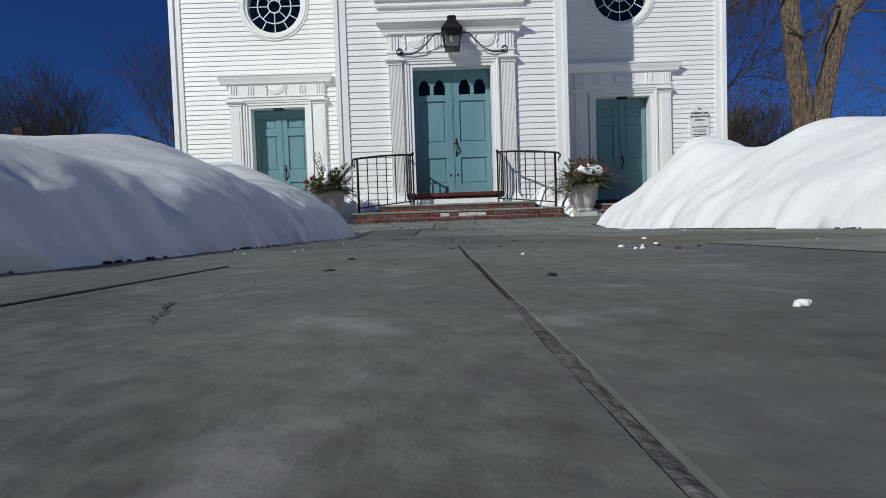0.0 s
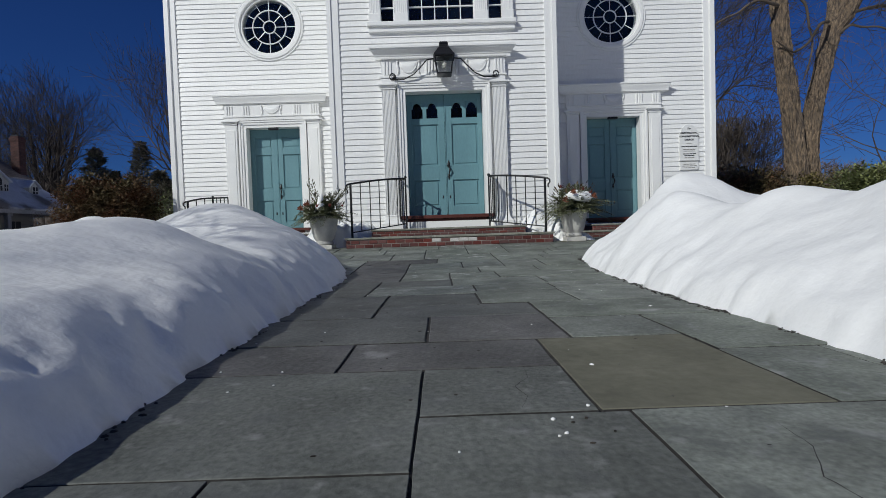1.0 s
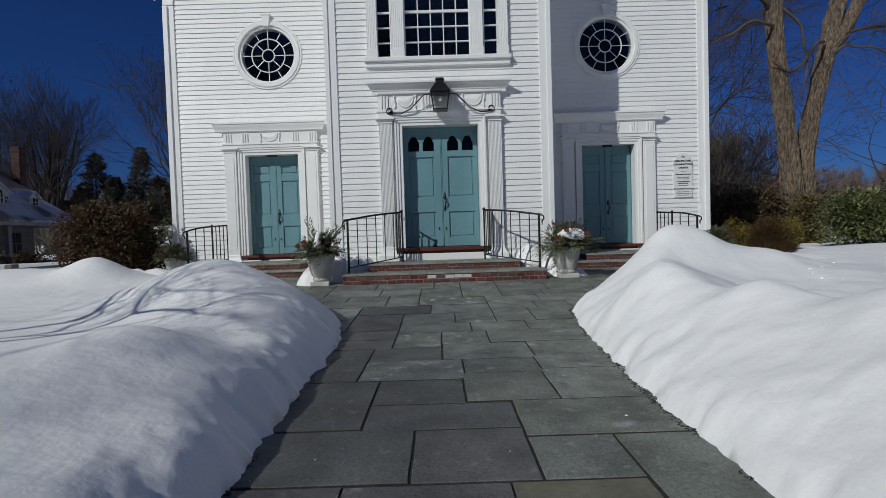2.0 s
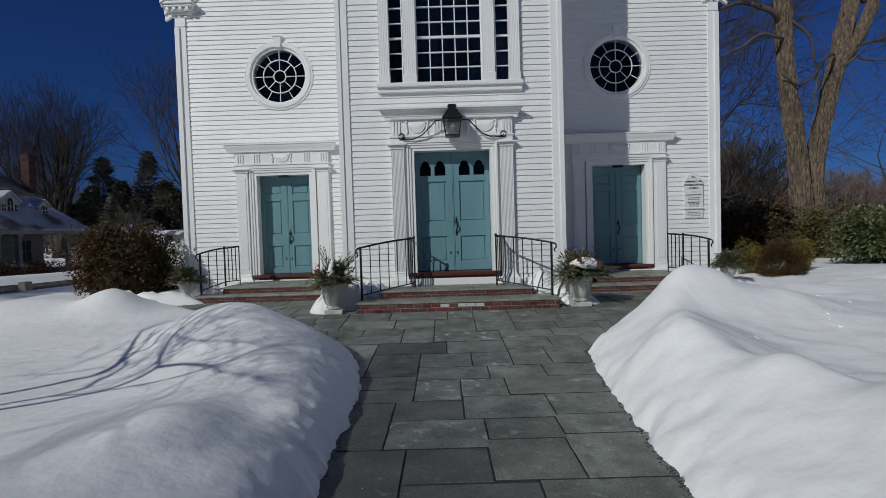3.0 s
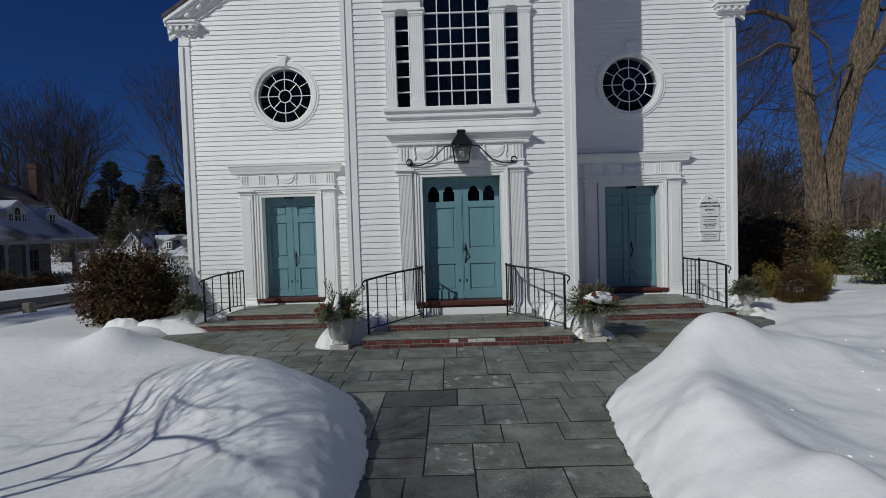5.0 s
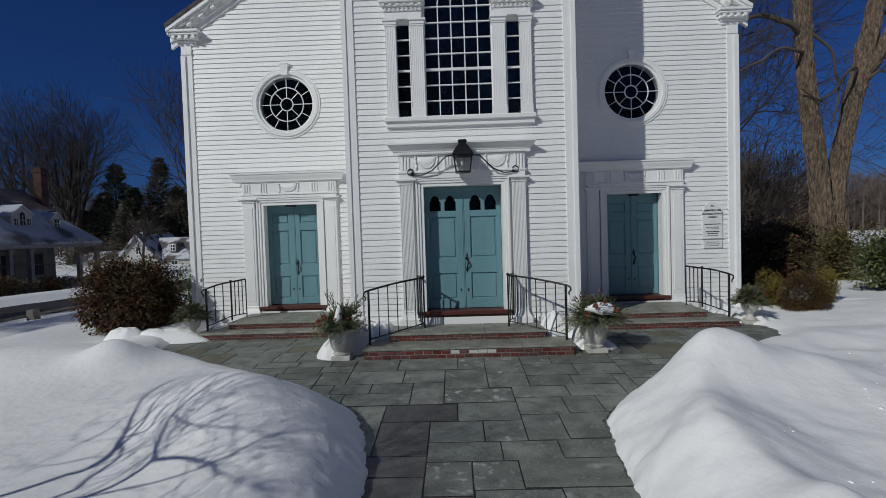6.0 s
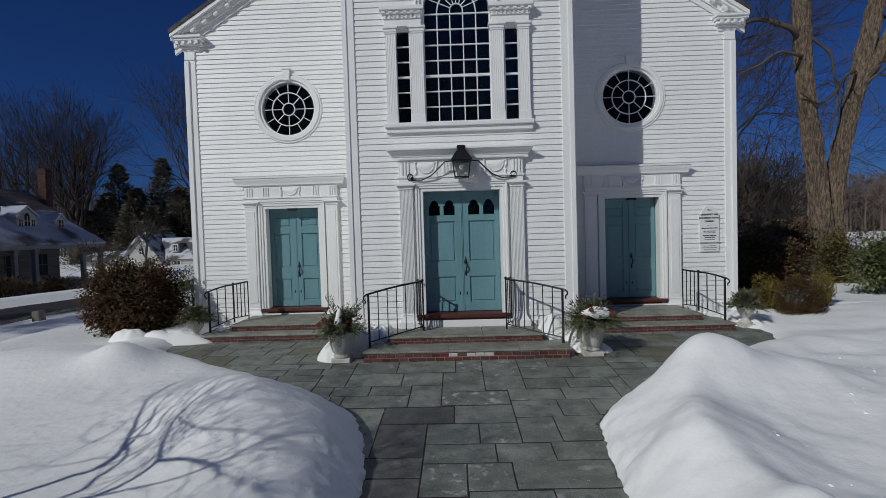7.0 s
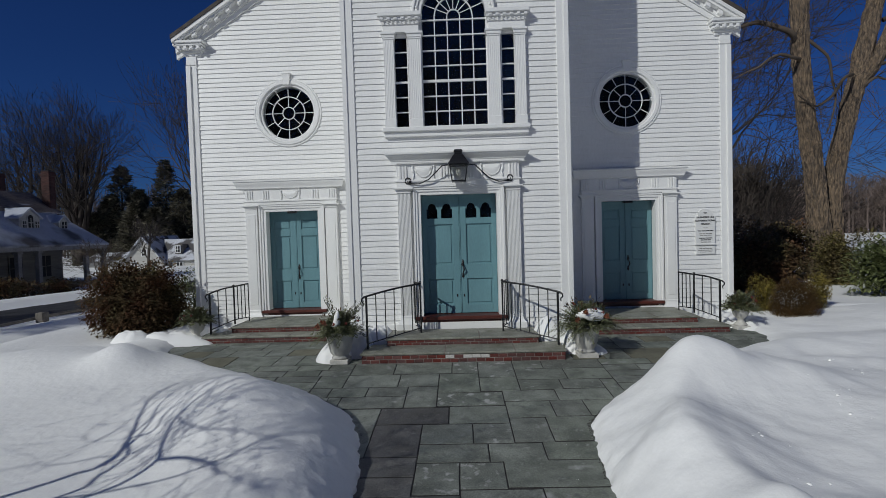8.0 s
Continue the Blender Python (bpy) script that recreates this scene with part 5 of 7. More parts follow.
# ---- trees, shrubs and houses around ----
BARK = mat("furrowed_bark", (0.225, 0.162, 0.105), 0.9, var=0.22, scale=13.0, fine=30, fine_var=0.22, bump=1.0, bump_scale=15, stretch=(1, 1, 0.28), col2=(0.085, 0.066, 0.05), deep=0.10)
TWIG = mat("grey_brown_twigs", (0.125, 0.095, 0.07), 0.85, var=0.2, scale=1.0, fine_var=0.1, per_island=0.3)
DTWIG = mat("dark_twigs", (0.07, 0.055, 0.045), 0.85, var=0.2, scale=1.0, fine_var=0.1, per_island=0.3)
LEAF_BROWN = mat("bronzed_rhododendron_leaf", (0.105, 0.092, 0.045), 0.6, var=0.3, scale=1.4, fine_var=0.1, per_island=0.6, col2=(0.120, 0.058, 0.034), spec=0.15)
LEAF_BRONZE = mat("reddened_rhododendron_leaf", (0.095, 0.082, 0.042), 0.7, var=0.3, scale=1.8, fine_var=0.1, per_island=0.4, col2=(0.115, 0.058, 0.033), spec=0.1)
LEAF_GREEN = mat("rhododendron_leaf", (0.17, 0.185, 0.07), 0.42, var=0.3, scale=1.2, fine_var=0.1, per_island=0.5, col2=(0.10, 0.12, 0.045), spec=0.35)
LEAF_GOLD = mat("golden_evergreen_leaf", (0.30, 0.235, 0.055), 0.5, var=0.25, scale=2.0, fine_var=0.1, per_island=0.45, spec=0.2)
LEAF_OLIVE = mat("olive_evergreen_leaf", (0.185, 0.16, 0.055), 0.5, var=0.3, scale=1.6, fine_var=0.1, per_island=0.5, col2=(0.10, 0.075, 0.04), spec=0.2)
LEAF_RUST = mat("russet_dwarf_shrub", (0.125, 0.075, 0.03), 0.6, var=0.2, scale=3.0, fine_var=0.1, per_island=0.45, spec=0.2)
CONIFER = mat("dark_conifer", (0.17, 0.155, 0.11), 0.7, var=0.3, scale=0.5, fine_var=0.1, per_island=0.5, spec=0.2)


def limb(g, rr, p, d, ln, r, level, split, wander, rise, sides, thin):
    """One branch and what grows from it."""
    n = 5 if level >= 2 else 3
    pts, rad, dirs = [p], [r], [d]
    q = d.copy()
    for i in range(n):
        q = (q + wander * Vector((rr.uniform(-1, 1), rr.uniform(-1, 1), rr.uniform(-1, 1))) + Vector((0, 0, rise))).normalized()
        pts.append(pts[-1] + q * ln / n)
        rad.append(max(thin, r * (1 - 0.72 * (i + 1) / n)))
        dirs.append(q)
    g.tube(pts, rad, max(3, sides), False)
    if level <= 0:
        return
    for k in range(split[level - 1]):
        t = rr.uniform(0.25, 1.0) if k else 1.0
        i = min(n - 1, int(t * n))
        o = pts[i].lerp(pts[i + 1], min(1, t * n - i))
        ax = dirs[i].orthogonal().normalized()
        ax = Matrix.Rotation(rr.uniform(0, 2 * math.pi), 3, dirs[i]) @ ax
        ang = rr.uniform(0.35, 0.85) if k else rr.uniform(0.0, 0.3)
        nd = (dirs[i] * math.cos(ang) + ax * math.sin(ang)).normalized()
        limb(g, rr, o, nd, ln * rr.uniform(0.5, 0.78), max(thin, r * (1 - 0.72 * t) * rr.uniform(0.6, 0.85)), level - 1, split, wander, rise, sides - 1, thin)


def bare_tree(x, y, z, h, r, seed, label, trunks=((0, 0),), split=(4, 5, 6, 7), level=4, start=0.3, spread=0.75, mat_t=None, mat_b=None, thin=0.006, rise=0.05, group="", reach=0.42):
    rr = random.Random(seed)
    th = thing("bare_tree", (x, y, z), label, "tree", group)
    g = Geo()
    for lean in trunks:
        gt = Geo()
        pts, rad = [], []
        for k in range(13):
            t = k / 12
            pts.append(Vector((x + lean[0] * h * t + 0.012 * h * math.sin(5 * t + seed), y + lean[1] * h * t + 0.01 * h * math.cos(4 * t + seed), z - 0.1 + h * 0.8 * t)))
            rad.append(r * (1.35 if k == 0 else 1.0) * (1 - 0.85 * t ** 1.1) + thin)
        gt.tube(pts, rad, 12, True)
        part("trunk", gt, mat_t or BARK, th, smooth=True)
        n_l = split[-1]
        for k in range(n_l):
            t = start + (1 - start) * (k + rr.random() * 0.6) / n_l
            i = min(11, int(t * 12))
            o = pts[i].lerp(pts[i + 1], t * 12 - i)
            a = k * 2.4 + rr.uniform(-0.4, 0.4) + seed
            d = Vector((math.cos(a) * spread, math.sin(a) * spread, rr.uniform(0.45, 0.9))).normalized()
            limb(g, rr, o, d, h * reach * (1.15 - 0.6 * t), rad[i] * 0.55, level - 1, split, 0.27, rise, 5, thin)
    part("crown", g, mat_b or TWIG, th, kind="stuff")
    return th


# the twin-trunked tree by the church
big = thing("twin_trunk_tree", (14.60, 20.2, 0.0), "large bare tree with two leaning furrowed trunks", "tree")


def bark_tube(P, R, seed, n=72):
    """A trunk with ridged, plated bark."""
    g = Geo()
    rings = []
    for i, (p, r) in enumerate(zip(P, R)):
        t = (P[min(i + 1, len(P) - 1)] - P[max(i - 1, 0)]).normalized()
        u = (Vector((1, 0, 0)) - t * t.x).normalized()
        w = t.cross(u)
        ring = []
        for k in range(n):
            a = 2 * math.pi * k / n
            ridge = abs(noise.noise(Vector((math.cos(a) * 3.6, math.sin(a) * 3.6, p.z * 1.3 + seed)))) + 0.6 * abs(noise.noise(Vector((math.cos(a) * 8, math.sin(a) * 8, p.z * 3.6 + seed))))
            knob = max(0.0, noise.noise(Vector((math.cos(a) * 1.2, math.sin(a) * 1.2, p.z * 0.7 + seed))) - 0.25)
            q = r * (0.86 + 0.26 * ridge + 0.22 * knob)
            ring.append(p + q * (math.cos(a) * u + math.sin(a) * w))
        rings.append(ring)
    return g.loft(rings, True)


def along(pts, rad, step):
    P, R = [], []
    for i in range(len(pts) - 1):
        a, b = Vector(pts[max(i - 1, 0)]), Vector(pts[i])
        c, d = Vector(pts[i + 1]), Vector(pts[min(i + 2, len(pts) - 1)])
        n = max(2, round((c - b).length / step))
        for k in range(n):
            t = k / n
            P.append(0.5 * ((2 * b) + (c - a) * t + (2 * a - 5 * b + 4 * c - d) * t * t + (3 * b - a - 3 * c + d) * t ** 3))
            R.append(rad[i] * (1 - t) + rad[i + 1] * t)
    P.append(Vector(pts[-1]))
    R.append(rad[-1])
    return P, R


for k, (pts, rad) in enumerate((
        ([(14.15, 20, -0.2), (14.05, 20, 0.6), (14.00, 20, 2.2), (13.83, 20, 4.2), (13.54, 20, 6.5), (13.36, 20, 8.6), (13.30, 20, 10.7), (13.1, 20.1, 13), (12.80, 20.2, 16), (12.6, 20.2, 18)], [0.60, 0.46, 0.385, 0.345, 0.315, 0.31, 0.32, 0.26, 0.14, 0.06]),
        ([(14.80, 20.3, -0.2), (14.80, 20.3, 0.8), (14.71, 20.3, 2.4), (14.88, 20.3, 4.3), (15.36, 20.3, 6.4), (15.92, 20.3, 8.6), (16.40, 20.3, 10.7), (16.9, 20.3, 13), (17.4, 20.3, 16), (17.6, 20.3, 18)], [0.54, 0.42, 0.355, 0.335, 0.325, 0.335, 0.29, 0.22, 0.12, 0.05]),
        ([(15.75, 20.25, 7.6), (16.25, 20.1, 8.4), (16.75, 19.95, 9.6), (17.2, 19.8, 11.5), (17.9, 19.5, 14.5)], [0.27, 0.25, 0.22, 0.16, 0.05]))):
    P, R = along(pts, rad, 0.09)
    part("trunk", bark_tube(P, R, 11.3 * k + 2), BARK, big, smooth=False)
rr = random.Random(77)
g = Geo()
BOUGHS = [([(13.2, 20, 9.2), (12.76, 19.7, 9.49), (11.91, 19.7, 9.84), (11.17, 19.7, 9.83), (10.65, 19.7, 9.58), (9.9, 19.5, 9.0)], 0.17), ([(13.4, 19.9, 8.5), (12.69, 19.5, 8.48), (12.29, 19.5, 8.62), (11.77, 19.5, 8.37), (11.35, 19.5, 8.11), (10.62, 19.5, 7.78)], 0.10),
          ([(13.5, 19.8, 9.2), (13.88, 19.7, 8.81), (14.23, 19.7, 8.38), (14.31, 19.7, 7.64), (14.44, 19.7, 7.1), (14.35, 19.7, 6.26), (14.13, 19.7, 5.63)], 0.085), ([(15.35, 20, 7.9), (14.74, 19.6, 7.7), (14.47, 19.6, 7.29), (14.11, 19.6, 6.88), (13.65, 19.6, 6.64), (13.38, 19.6, 6.8), (13.03, 19.6, 7.07)], 0.09),
          ([(15.60, 20.1, 7.3), (16.09, 20, 7.7), (16.47, 20, 7.69), (17.3, 19.8, 7.5), (18.6, 19.8, 6.8)], 0.09), ([(15.9, 20.1, 8.0), (16.6, 19.9, 8.3), (17.8, 19.8, 8.3), (19.2, 19.8, 7.7)], 0.11),
          ([(16.60, 20.2, 10.0), (17.8, 19.9, 10.5), (19.30, 19.8, 10.2)], 0.13), ([(13.30, 20.1, 11), (12.30, 20.3, 12.2), (11.20, 20.4, 13)], 0.15), ([(13.30, 20, 10.6), (14.30, 19.8, 11.5), (15.00, 19.8, 12.9)], 0.12)]
gb = Geo()
for pts, r in BOUGHS:
    P, R = along(pts, [0.72 * r * (1 - 0.62 * i / (len(pts) - 1)) for i in range(len(pts))], 0.18)
    P = [q + 0.05 * Vector((noise.noise(q * 1.7), noise.noise(q * 1.7 + Vector((9, 0, 0))), noise.noise(q * 1.7 + Vector((0, 9, 0))))) for q in P]
    gb.tube(P, R, 8, False)
    for k in range(15 if r > 0.095 else 7):
        i = rr.randrange(len(P) // 5, len(P) - 1)
        d = ((P[i + 1] - P[i]).normalized() + 0.9 * Vector((rr.uniform(-1, 1), rr.uniform(-1, 1), rr.uniform(-0.9, 0.7)))).normalized()
        limb(g, rr, P[i], d, rr.uniform(0.7, 1.6), R[i] * 0.34, 2, (3, 4), 0.42, 0.0, 5, 0.0055)
part("bough", gb, TWIG, big, smooth=True)
part("crown", g, DTWIG, big, kind="stuff")

# bare trees beyond
FARDARK = mat("dark_far_twigs", (0.062, 0.048, 0.04), 0.9, var=0.2, scale=0.8, fine_var=0.1, per_island=0.3)
FARB = mat("far_bare_wood", (0.17, 0.128, 0.108), 0.9, var=0.2, scale=0.6, fine_var=0.08, per_island=0.3)
bare_tree(-44.6, 58, -0.6, 18.4, 0.44, 3, "tall spreading bare tree behind the old house", ((-0.13, 0), (-0.02, 0.02), (0.07, 0.0), (0.16, 0.02)), (3, 4, 6, 9), 4, 0.20, 0.62, FARDARK, FARDARK, 0.0125, 0.10, "bare trees beyond", 0.34)
bare_tree(-53, 60, -0.6, 18.0, 0.40, 4, "tall bare tree behind the old house", ((-0.04, 0), (0.07, 0), (0.15, 0.02)), (3, 4, 6, 9), 4, 0.20, 0.65, FARDARK, FARDARK, 0.0125, 0.09, "bare trees beyond", 0.34)
bare_tree(-27.4, 54, -0.5, 18.5, 0.34, 6, "bare tree rising beside the church corner", ((-0.06, 0), (0.02, 0)), (3, 4, 6, 9), 4, 0.22, 0.7, FARDARK, FARDARK, 0.0125, 0.08, "bare trees beyond", 0.42)
bare_tree(17.6, 36, 0, 17, 0.32, 8, "fine-branched bare tree behind the church", ((0.0, 0),), (4, 5, 7, 14), 4, 0.10, 0.95, FARDARK, FARDARK, 0.013, 0.03, "bare trees beyond", 0.46)
bare_tree(19.7, 42, 0, 14, 0.3, 9, "slender bare tree beyond the twin trunks", ((0.0, 0),), (3, 3, 4, 6), 4, 0.2, 0.9, DTWIG, DTWIG, 0.007, 0.03, "bare trees beyond", 0.5)
bare_tree(30, 33, 0, 13, 0.12, 10, "bare tree reaching in over the hedge", ((-0.05, 0),), (3, 4, 5, 9), 4, 0.25, 1.0, TWIG, TWIG, 0.0055, 0.0, "bare trees beyond", 0.5)
bare_tree(-27.0, 43, -0.4, 4.6, 0.10, 41, "small dark bare tree before the far house", ((0.02, 0), (0.05, 0.0)), (3, 3, 4, 6), 4, 0.3, 0.6, DTWIG, DTWIG, 0.012, 0.06, "bare trees beyond", 0.35)
bare_tree(-20.2, 27.5, -0.3, 2.4, 0.03, 43, "thin leafless sapling before the house porch", ((0.05, 0), (-0.08, 0.0)), (3, 4, 4, 8), 4, 0.15, 0.8, TWIG, TWIG, 0.006, 0.04, "bare trees beyond", 0.45)
# unseen slender tree, added so its fine twigs dim the near bank
bare_tree(-18.75, -15.3, -0.2, 19.6, 0.14, 52, "unseen slender bare tree added to dim the near snow bank", ((0.0, 0.0),), (4, 5, 5, 15), 4, 0.45, 0.7, TWIG, TWIG, 0.005, 0.06, "bare trees sunward", 0.12)
# unseen bush-like tree, stems shaped so their shadows cross the snow bank
clump = thing("bare_tree", (-5.2, 2.1, 0.1), "young many-stemmed bare tree standing in the snow bank", "tree", "bare trees sunward")
STEMS = [([(-5.2, 2.1, 0.0), (-5.6, 2.3, 1.9), (-5.62, 2.27, 2.2), (-5.8, 2.3, 2.5), (-6.25, 2.55, 2.8), (-6.8, 2.85, 3.1), (-7.3, 3.0, 3.4), (-7.6, 3.15, 3.7)], 0.036),
         ([(-5.62, 2.27, 2.2), (-5.9, 2.45, 2.7), (-6.3, 2.8, 3.0), (-6.8, 2.95, 3.4), (-7.2, 3.1, 3.8)], 0.022),
         ([(-5.15, 2.1, 0.0), (-5.3, 2.1, 1.85), (-5.45, 2.2, 2.15), (-5.6, 2.3, 2.4), (-5.9, 2.45, 2.6), (-5.85, 2.3, 2.8), (-6.1, 2.4, 3.1), (-6.2, 2.3, 3.4)], 0.026),
         ([(-5.1, 2.1, 0.0), (-5.0, 2.2, 1.8), (-5.1, 2.1, 2.1), (-5.2, 2.15, 2.4), (-5.45, 2.2, 2.65), (-5.7, 2.4, 2.95), (-5.8, 2.4, 3.2), (-5.85, 2.35, 3.5)], 0.034),
         ([(-5.2, 2.15, 2.4), (-5.0, 2.0, 2.55), (-4.8, 1.65, 2.7), (-4.85, 1.3, 2.85)], 0.034),
         ([(-5.7, 2.4, 2.95), (-5.5, 1.95, 3.1), (-5.25, 1.6, 3.3), (-5.1, 1.1, 3.6)], 0.018),
         ([(-5.3, 2.1, 1.9), (-5.0, 1.7, 2.5), (-4.9, 1.5, 3.1), (-5.0, 1.4, 3.6)], 0.020)]
rr = random.Random(12)
g = Geo()
for pts, r in STEMS:
    P, R = along(pts, [0.76 * r * (1 - 0.55 * i / (len(pts) - 1)) for i in range(len(pts))], 0.1)
    P = [q + Vector((-0.25, 0.05, 0.0)) + 0.03 * Vector((noise.noise(q * 3), noise.noise(q * 3 + Vector((9, 0, 0))), noise.noise(q * 3 + Vector((0, 9, 0))))) for q in P]
    part("stem", Geo().tube(P, R, 8), BARK, clump, smooth=True)
    for k in range(13):
        i = rr.randrange(int(len(P) * 0.4), len(P) - 1)
        d = ((P[i + 1] - P[i]).normalized() + 0.8 * Vector((rr.uniform(-1, 1), rr.uniform(-1, 1), rr.uniform(-0.2, 1)))).normalized()
        limb(g, rr, P[i], d, rr.uniform(0.6, 1.5), R[i] * 0.33, 2, (3, 4), 0.3, 0.03, 5, 0.003)
part("crown", g, TWIG, clump, kind="stuff")


def far_wood(x0, x1, y0, y1, n, h, seed, label):
    rr = random.Random(seed)
    g = Geo()
    for k in range(n):
        x, y = rr.uniform(x0, x1), rr.uniform(y0, y1)
        hh = h * rr.uniform(0.7, 1.15)
        p = Vector((x, y, -0.5))
        g.tube([p, p + Vector((0, 0, hh * 0.5)), p + Vector((rr.uniform(-0.5, 0.5), 0, hh))], [0.2, 0.13, 0.03], 3, False)
        for q in range(26):
            t = rr.uniform(0.04, 0.95)
            a = rr.uniform(0, 2 * math.pi)
            o = p + Vector((0, 0, hh * t))
            d = Vector((math.cos(a), math.sin(a), rr.uniform(0.4, 1.4))).normalized()
            e = o + d * hh * 0.28 * (1.2 - t)
            g.tube([o, o.lerp(e, 0.5) + Vector((0, 0, 0.1)), e], [0.05, 0.04, 0.02], 3, False)
            for w in range(4):
                m = o.lerp(e, rr.uniform(0.3, 0.9))
                g.tube([m, m + Vector((rr.uniform(-1, 1), rr.uniform(-1, 1), rr.uniform(0.2, 1.2))) * hh * 0.13], [0.03, 0.015], 3, False)
    return tagged(new("far_wood", g.mesh("far_wood", FARB)), label, "woods", kind="stuff")


far_wood(36, 105, 88, 108, 520, 9.8, 1, "far brown bare wood beyond the snowy field")
# unseen wood behind the camera, added for dark reflections in the panes
far_wood(-60, 60, -62, -40, 190, 27, 3, "unseen bare wood added to darken the church window reflections")
far_wood(-110, -25, 80, 110, 150, 12, 2, "far brown bare wood behind the houses")


# ---- conifers ----
def conifer(x, y, z, h, r, seed, boughs=330):
    rr = random.Random(seed)
    th = thing("conifer", (x, y, z), "dark evergreen conifer behind the houses, or an unseen one added for shade", "tree", "conifers")
    part("trunk", Geo().tube([(x, y, z - 0.2), (x, y, z + h * 0.5), (x, y, z + h * 0.97)], [0.25, 0.15, 0.03], 6), DTWIG, th)
    g = Geo()
    for k in range(boughs):
        t = rr.random() ** 0.9
        zz = z + h * (0.08 + 0.9 * t)
        a = rr.uniform(0, 2 * math.pi)
        ln = r * (1 - t) ** 0.75 * rr.uniform(0.6, 1.15) + 0.15
        d = Vector((math.cos(a), math.sin(a), -0.12 + 0.3 * t))
        o = Vector((x, y, zz))
        for q in range(14):
            s = rr.uniform(0.25, 1.0)
            p = o + d * ln * s + Vector((rr.uniform(-0.2, 0.2), rr.uniform(-0.2, 0.2), rr.uniform(-0.25, 0.1)))
            leaf_quad(g, p, (d + 0.8 * Vector((rr.uniform(-1, 1), rr.uniform(-1, 1), rr.uniform(-0.6, 0.8)))).normalized(), Vector((rr.uniform(-1, 1), rr.uniform(-1, 1), rr.uniform(0.2, 1))).normalized(), rr.uniform(0.35, 0.65), rr.uniform(0.10, 0.20))
    part("foliage", g, CONIFER, th, kind="stuff")


conifer(-41.9, 62, -0.6, 12.4, 3.4, 1)
conifer(-36.3, 62, -0.6, 13.1, 3.0, 2)
conifer(-38.4, 60, -0.6, 9.2, 3.0, 3)
conifer(-33.0, 60, -0.5, 9.0, 3.6, 4)
conifer(-45.5, 65, -0.5, 9.0, 3.8, 5)
conifer(-49.5, 70, -0.5, 8.5, 4.2, 6)
conifer(-39.6, 66, -0.5, 7.5, 4.6, 7)
conifer(-35.0, 66, -0.5, 8.0, 4.6, 8)
conifer(-43.8, 60, -0.5, 6.5, 3.6, 9)
conifer(-30.6, 61, -0.5, 8.6, 3.6, 10)
conifer(-37.6, 58, -0.5, 7.6, 2.8, 11)
conifer(-34.6, 57, -0.5, 6.6, 3.0, 12)
# unseen evergreens added out of view, to shade the house and road
for k, (px_, py_) in enumerate(((-36, 10), (-37, 13.5), (-37.5, 17), (-38, 20.5), (-37, 24), (-42, 12), (-42, 16), (-42.5, 20), (-29.5, -0.5), (-29, -5))):
    conifer(px_, py_, -0.3, 16.5 if k < 5 else 19.0, 6.2, 20 + k, 200)


# ---- shrubs ----
def shrub(x, y, z, rx, ry, h, n, size, material, seed, label, name="shrub", lobes=7, open_=0.0, twigs=40):
    rr = random.Random(seed)
    th = thing(name, (x, y, z), label, "shrub", "shrubs about the church")
    cs = [(0, 0, 0.30 * h, 0.98)] if lobes == 1 else [(rr.uniform(-0.54, 0.54) * rx, rr.uniform(-0.5, 0.5) * ry, rr.uniform(0.16, 0.60) * h, rr.uniform(0.42, 0.58)) for _ in range(lobes)]
    g = Geo()
    for k in range(n):
        c = rr.choice(cs)
        a, e = rr.uniform(0, 2 * math.pi), math.asin(rr.uniform(-0.75, 1.0))
        q = rr.uniform(0.62, 1.05) if rr.random() < 0.75 else rr.uniform(0.3, 0.8)
        d = Vector((math.cos(a) * math.cos(e), math.sin(a) * math.cos(e), math.sin(e)))
        p = Vector((x + c[0] + d.x * rx * c[3] * q, y + c[1] + d.y * ry * c[3] * q, z + max(0.02, c[2] + d.z * h * c[3] * q * 0.85)))
        dd = (d * 0.7 + Vector((rr.uniform(-1, 1), rr.uniform(-1, 1), rr.uniform(-0.9, 0.5)))).normalized()
        leaf_quad(g, p, dd, Vector((0, 0, 1)), size * rr.uniform(0.65, 1.15), size * rr.uniform(0.42, 0.62))
    part("foliage", g, material, th, kind="stuff")
    g = Geo()
    for k in range(twigs):
        c = rr.choice(cs)
        a = rr.uniform(0, 2 * math.pi)
        o = Vector((x + c[0] * 0.5, y + c[1] * 0.5, z - 0.05))
        e = Vector((x + c[0] + math.cos(a) * rx * c[3] * 0.7, y + c[1] + math.sin(a) * ry * c[3] * 0.7, z + c[2] + 0.2 * h * rr.random()))
        m = o.lerp(e, 0.5) + Vector((rr.uniform(-0.1, 0.1), rr.uniform(-0.1, 0.1), 0.05))
        g.tube([o, m, e], [0.018, 0.012, 0.005], 4, False)
    part("stem_tangle", g, DTWIG, th, kind="stuff")
    return th


shrub(-7.93, 12.15, -0.25, 1.07, 1.1, 2.06, 40000, 0.098, LEAF_BRONZE, 1, "large bronzed dark green rhododendron in the snow", lobes=24)
shrub(-7.5, 14.2, 0.0, 0.6, 0.5, 1.75, 3000, 0.09, LEAF_GREEN, 2, "leafy green shrub behind the church corner", lobes=6)
shrub(8.0, 12.25, 0.0, 0.53, 0.48, 0.84, 26000, 0.036, LEAF_RUST, 3, "round russet dwarf shrub rising from the snow", lobes=1, twigs=30)
shrub(7.70, 12.95, 0.0, 0.42, 0.34, 1.0, 3600, 0.055, LEAF_GOLD, 4, "golden-leaved evergreen shrub beside the church", lobes=5)
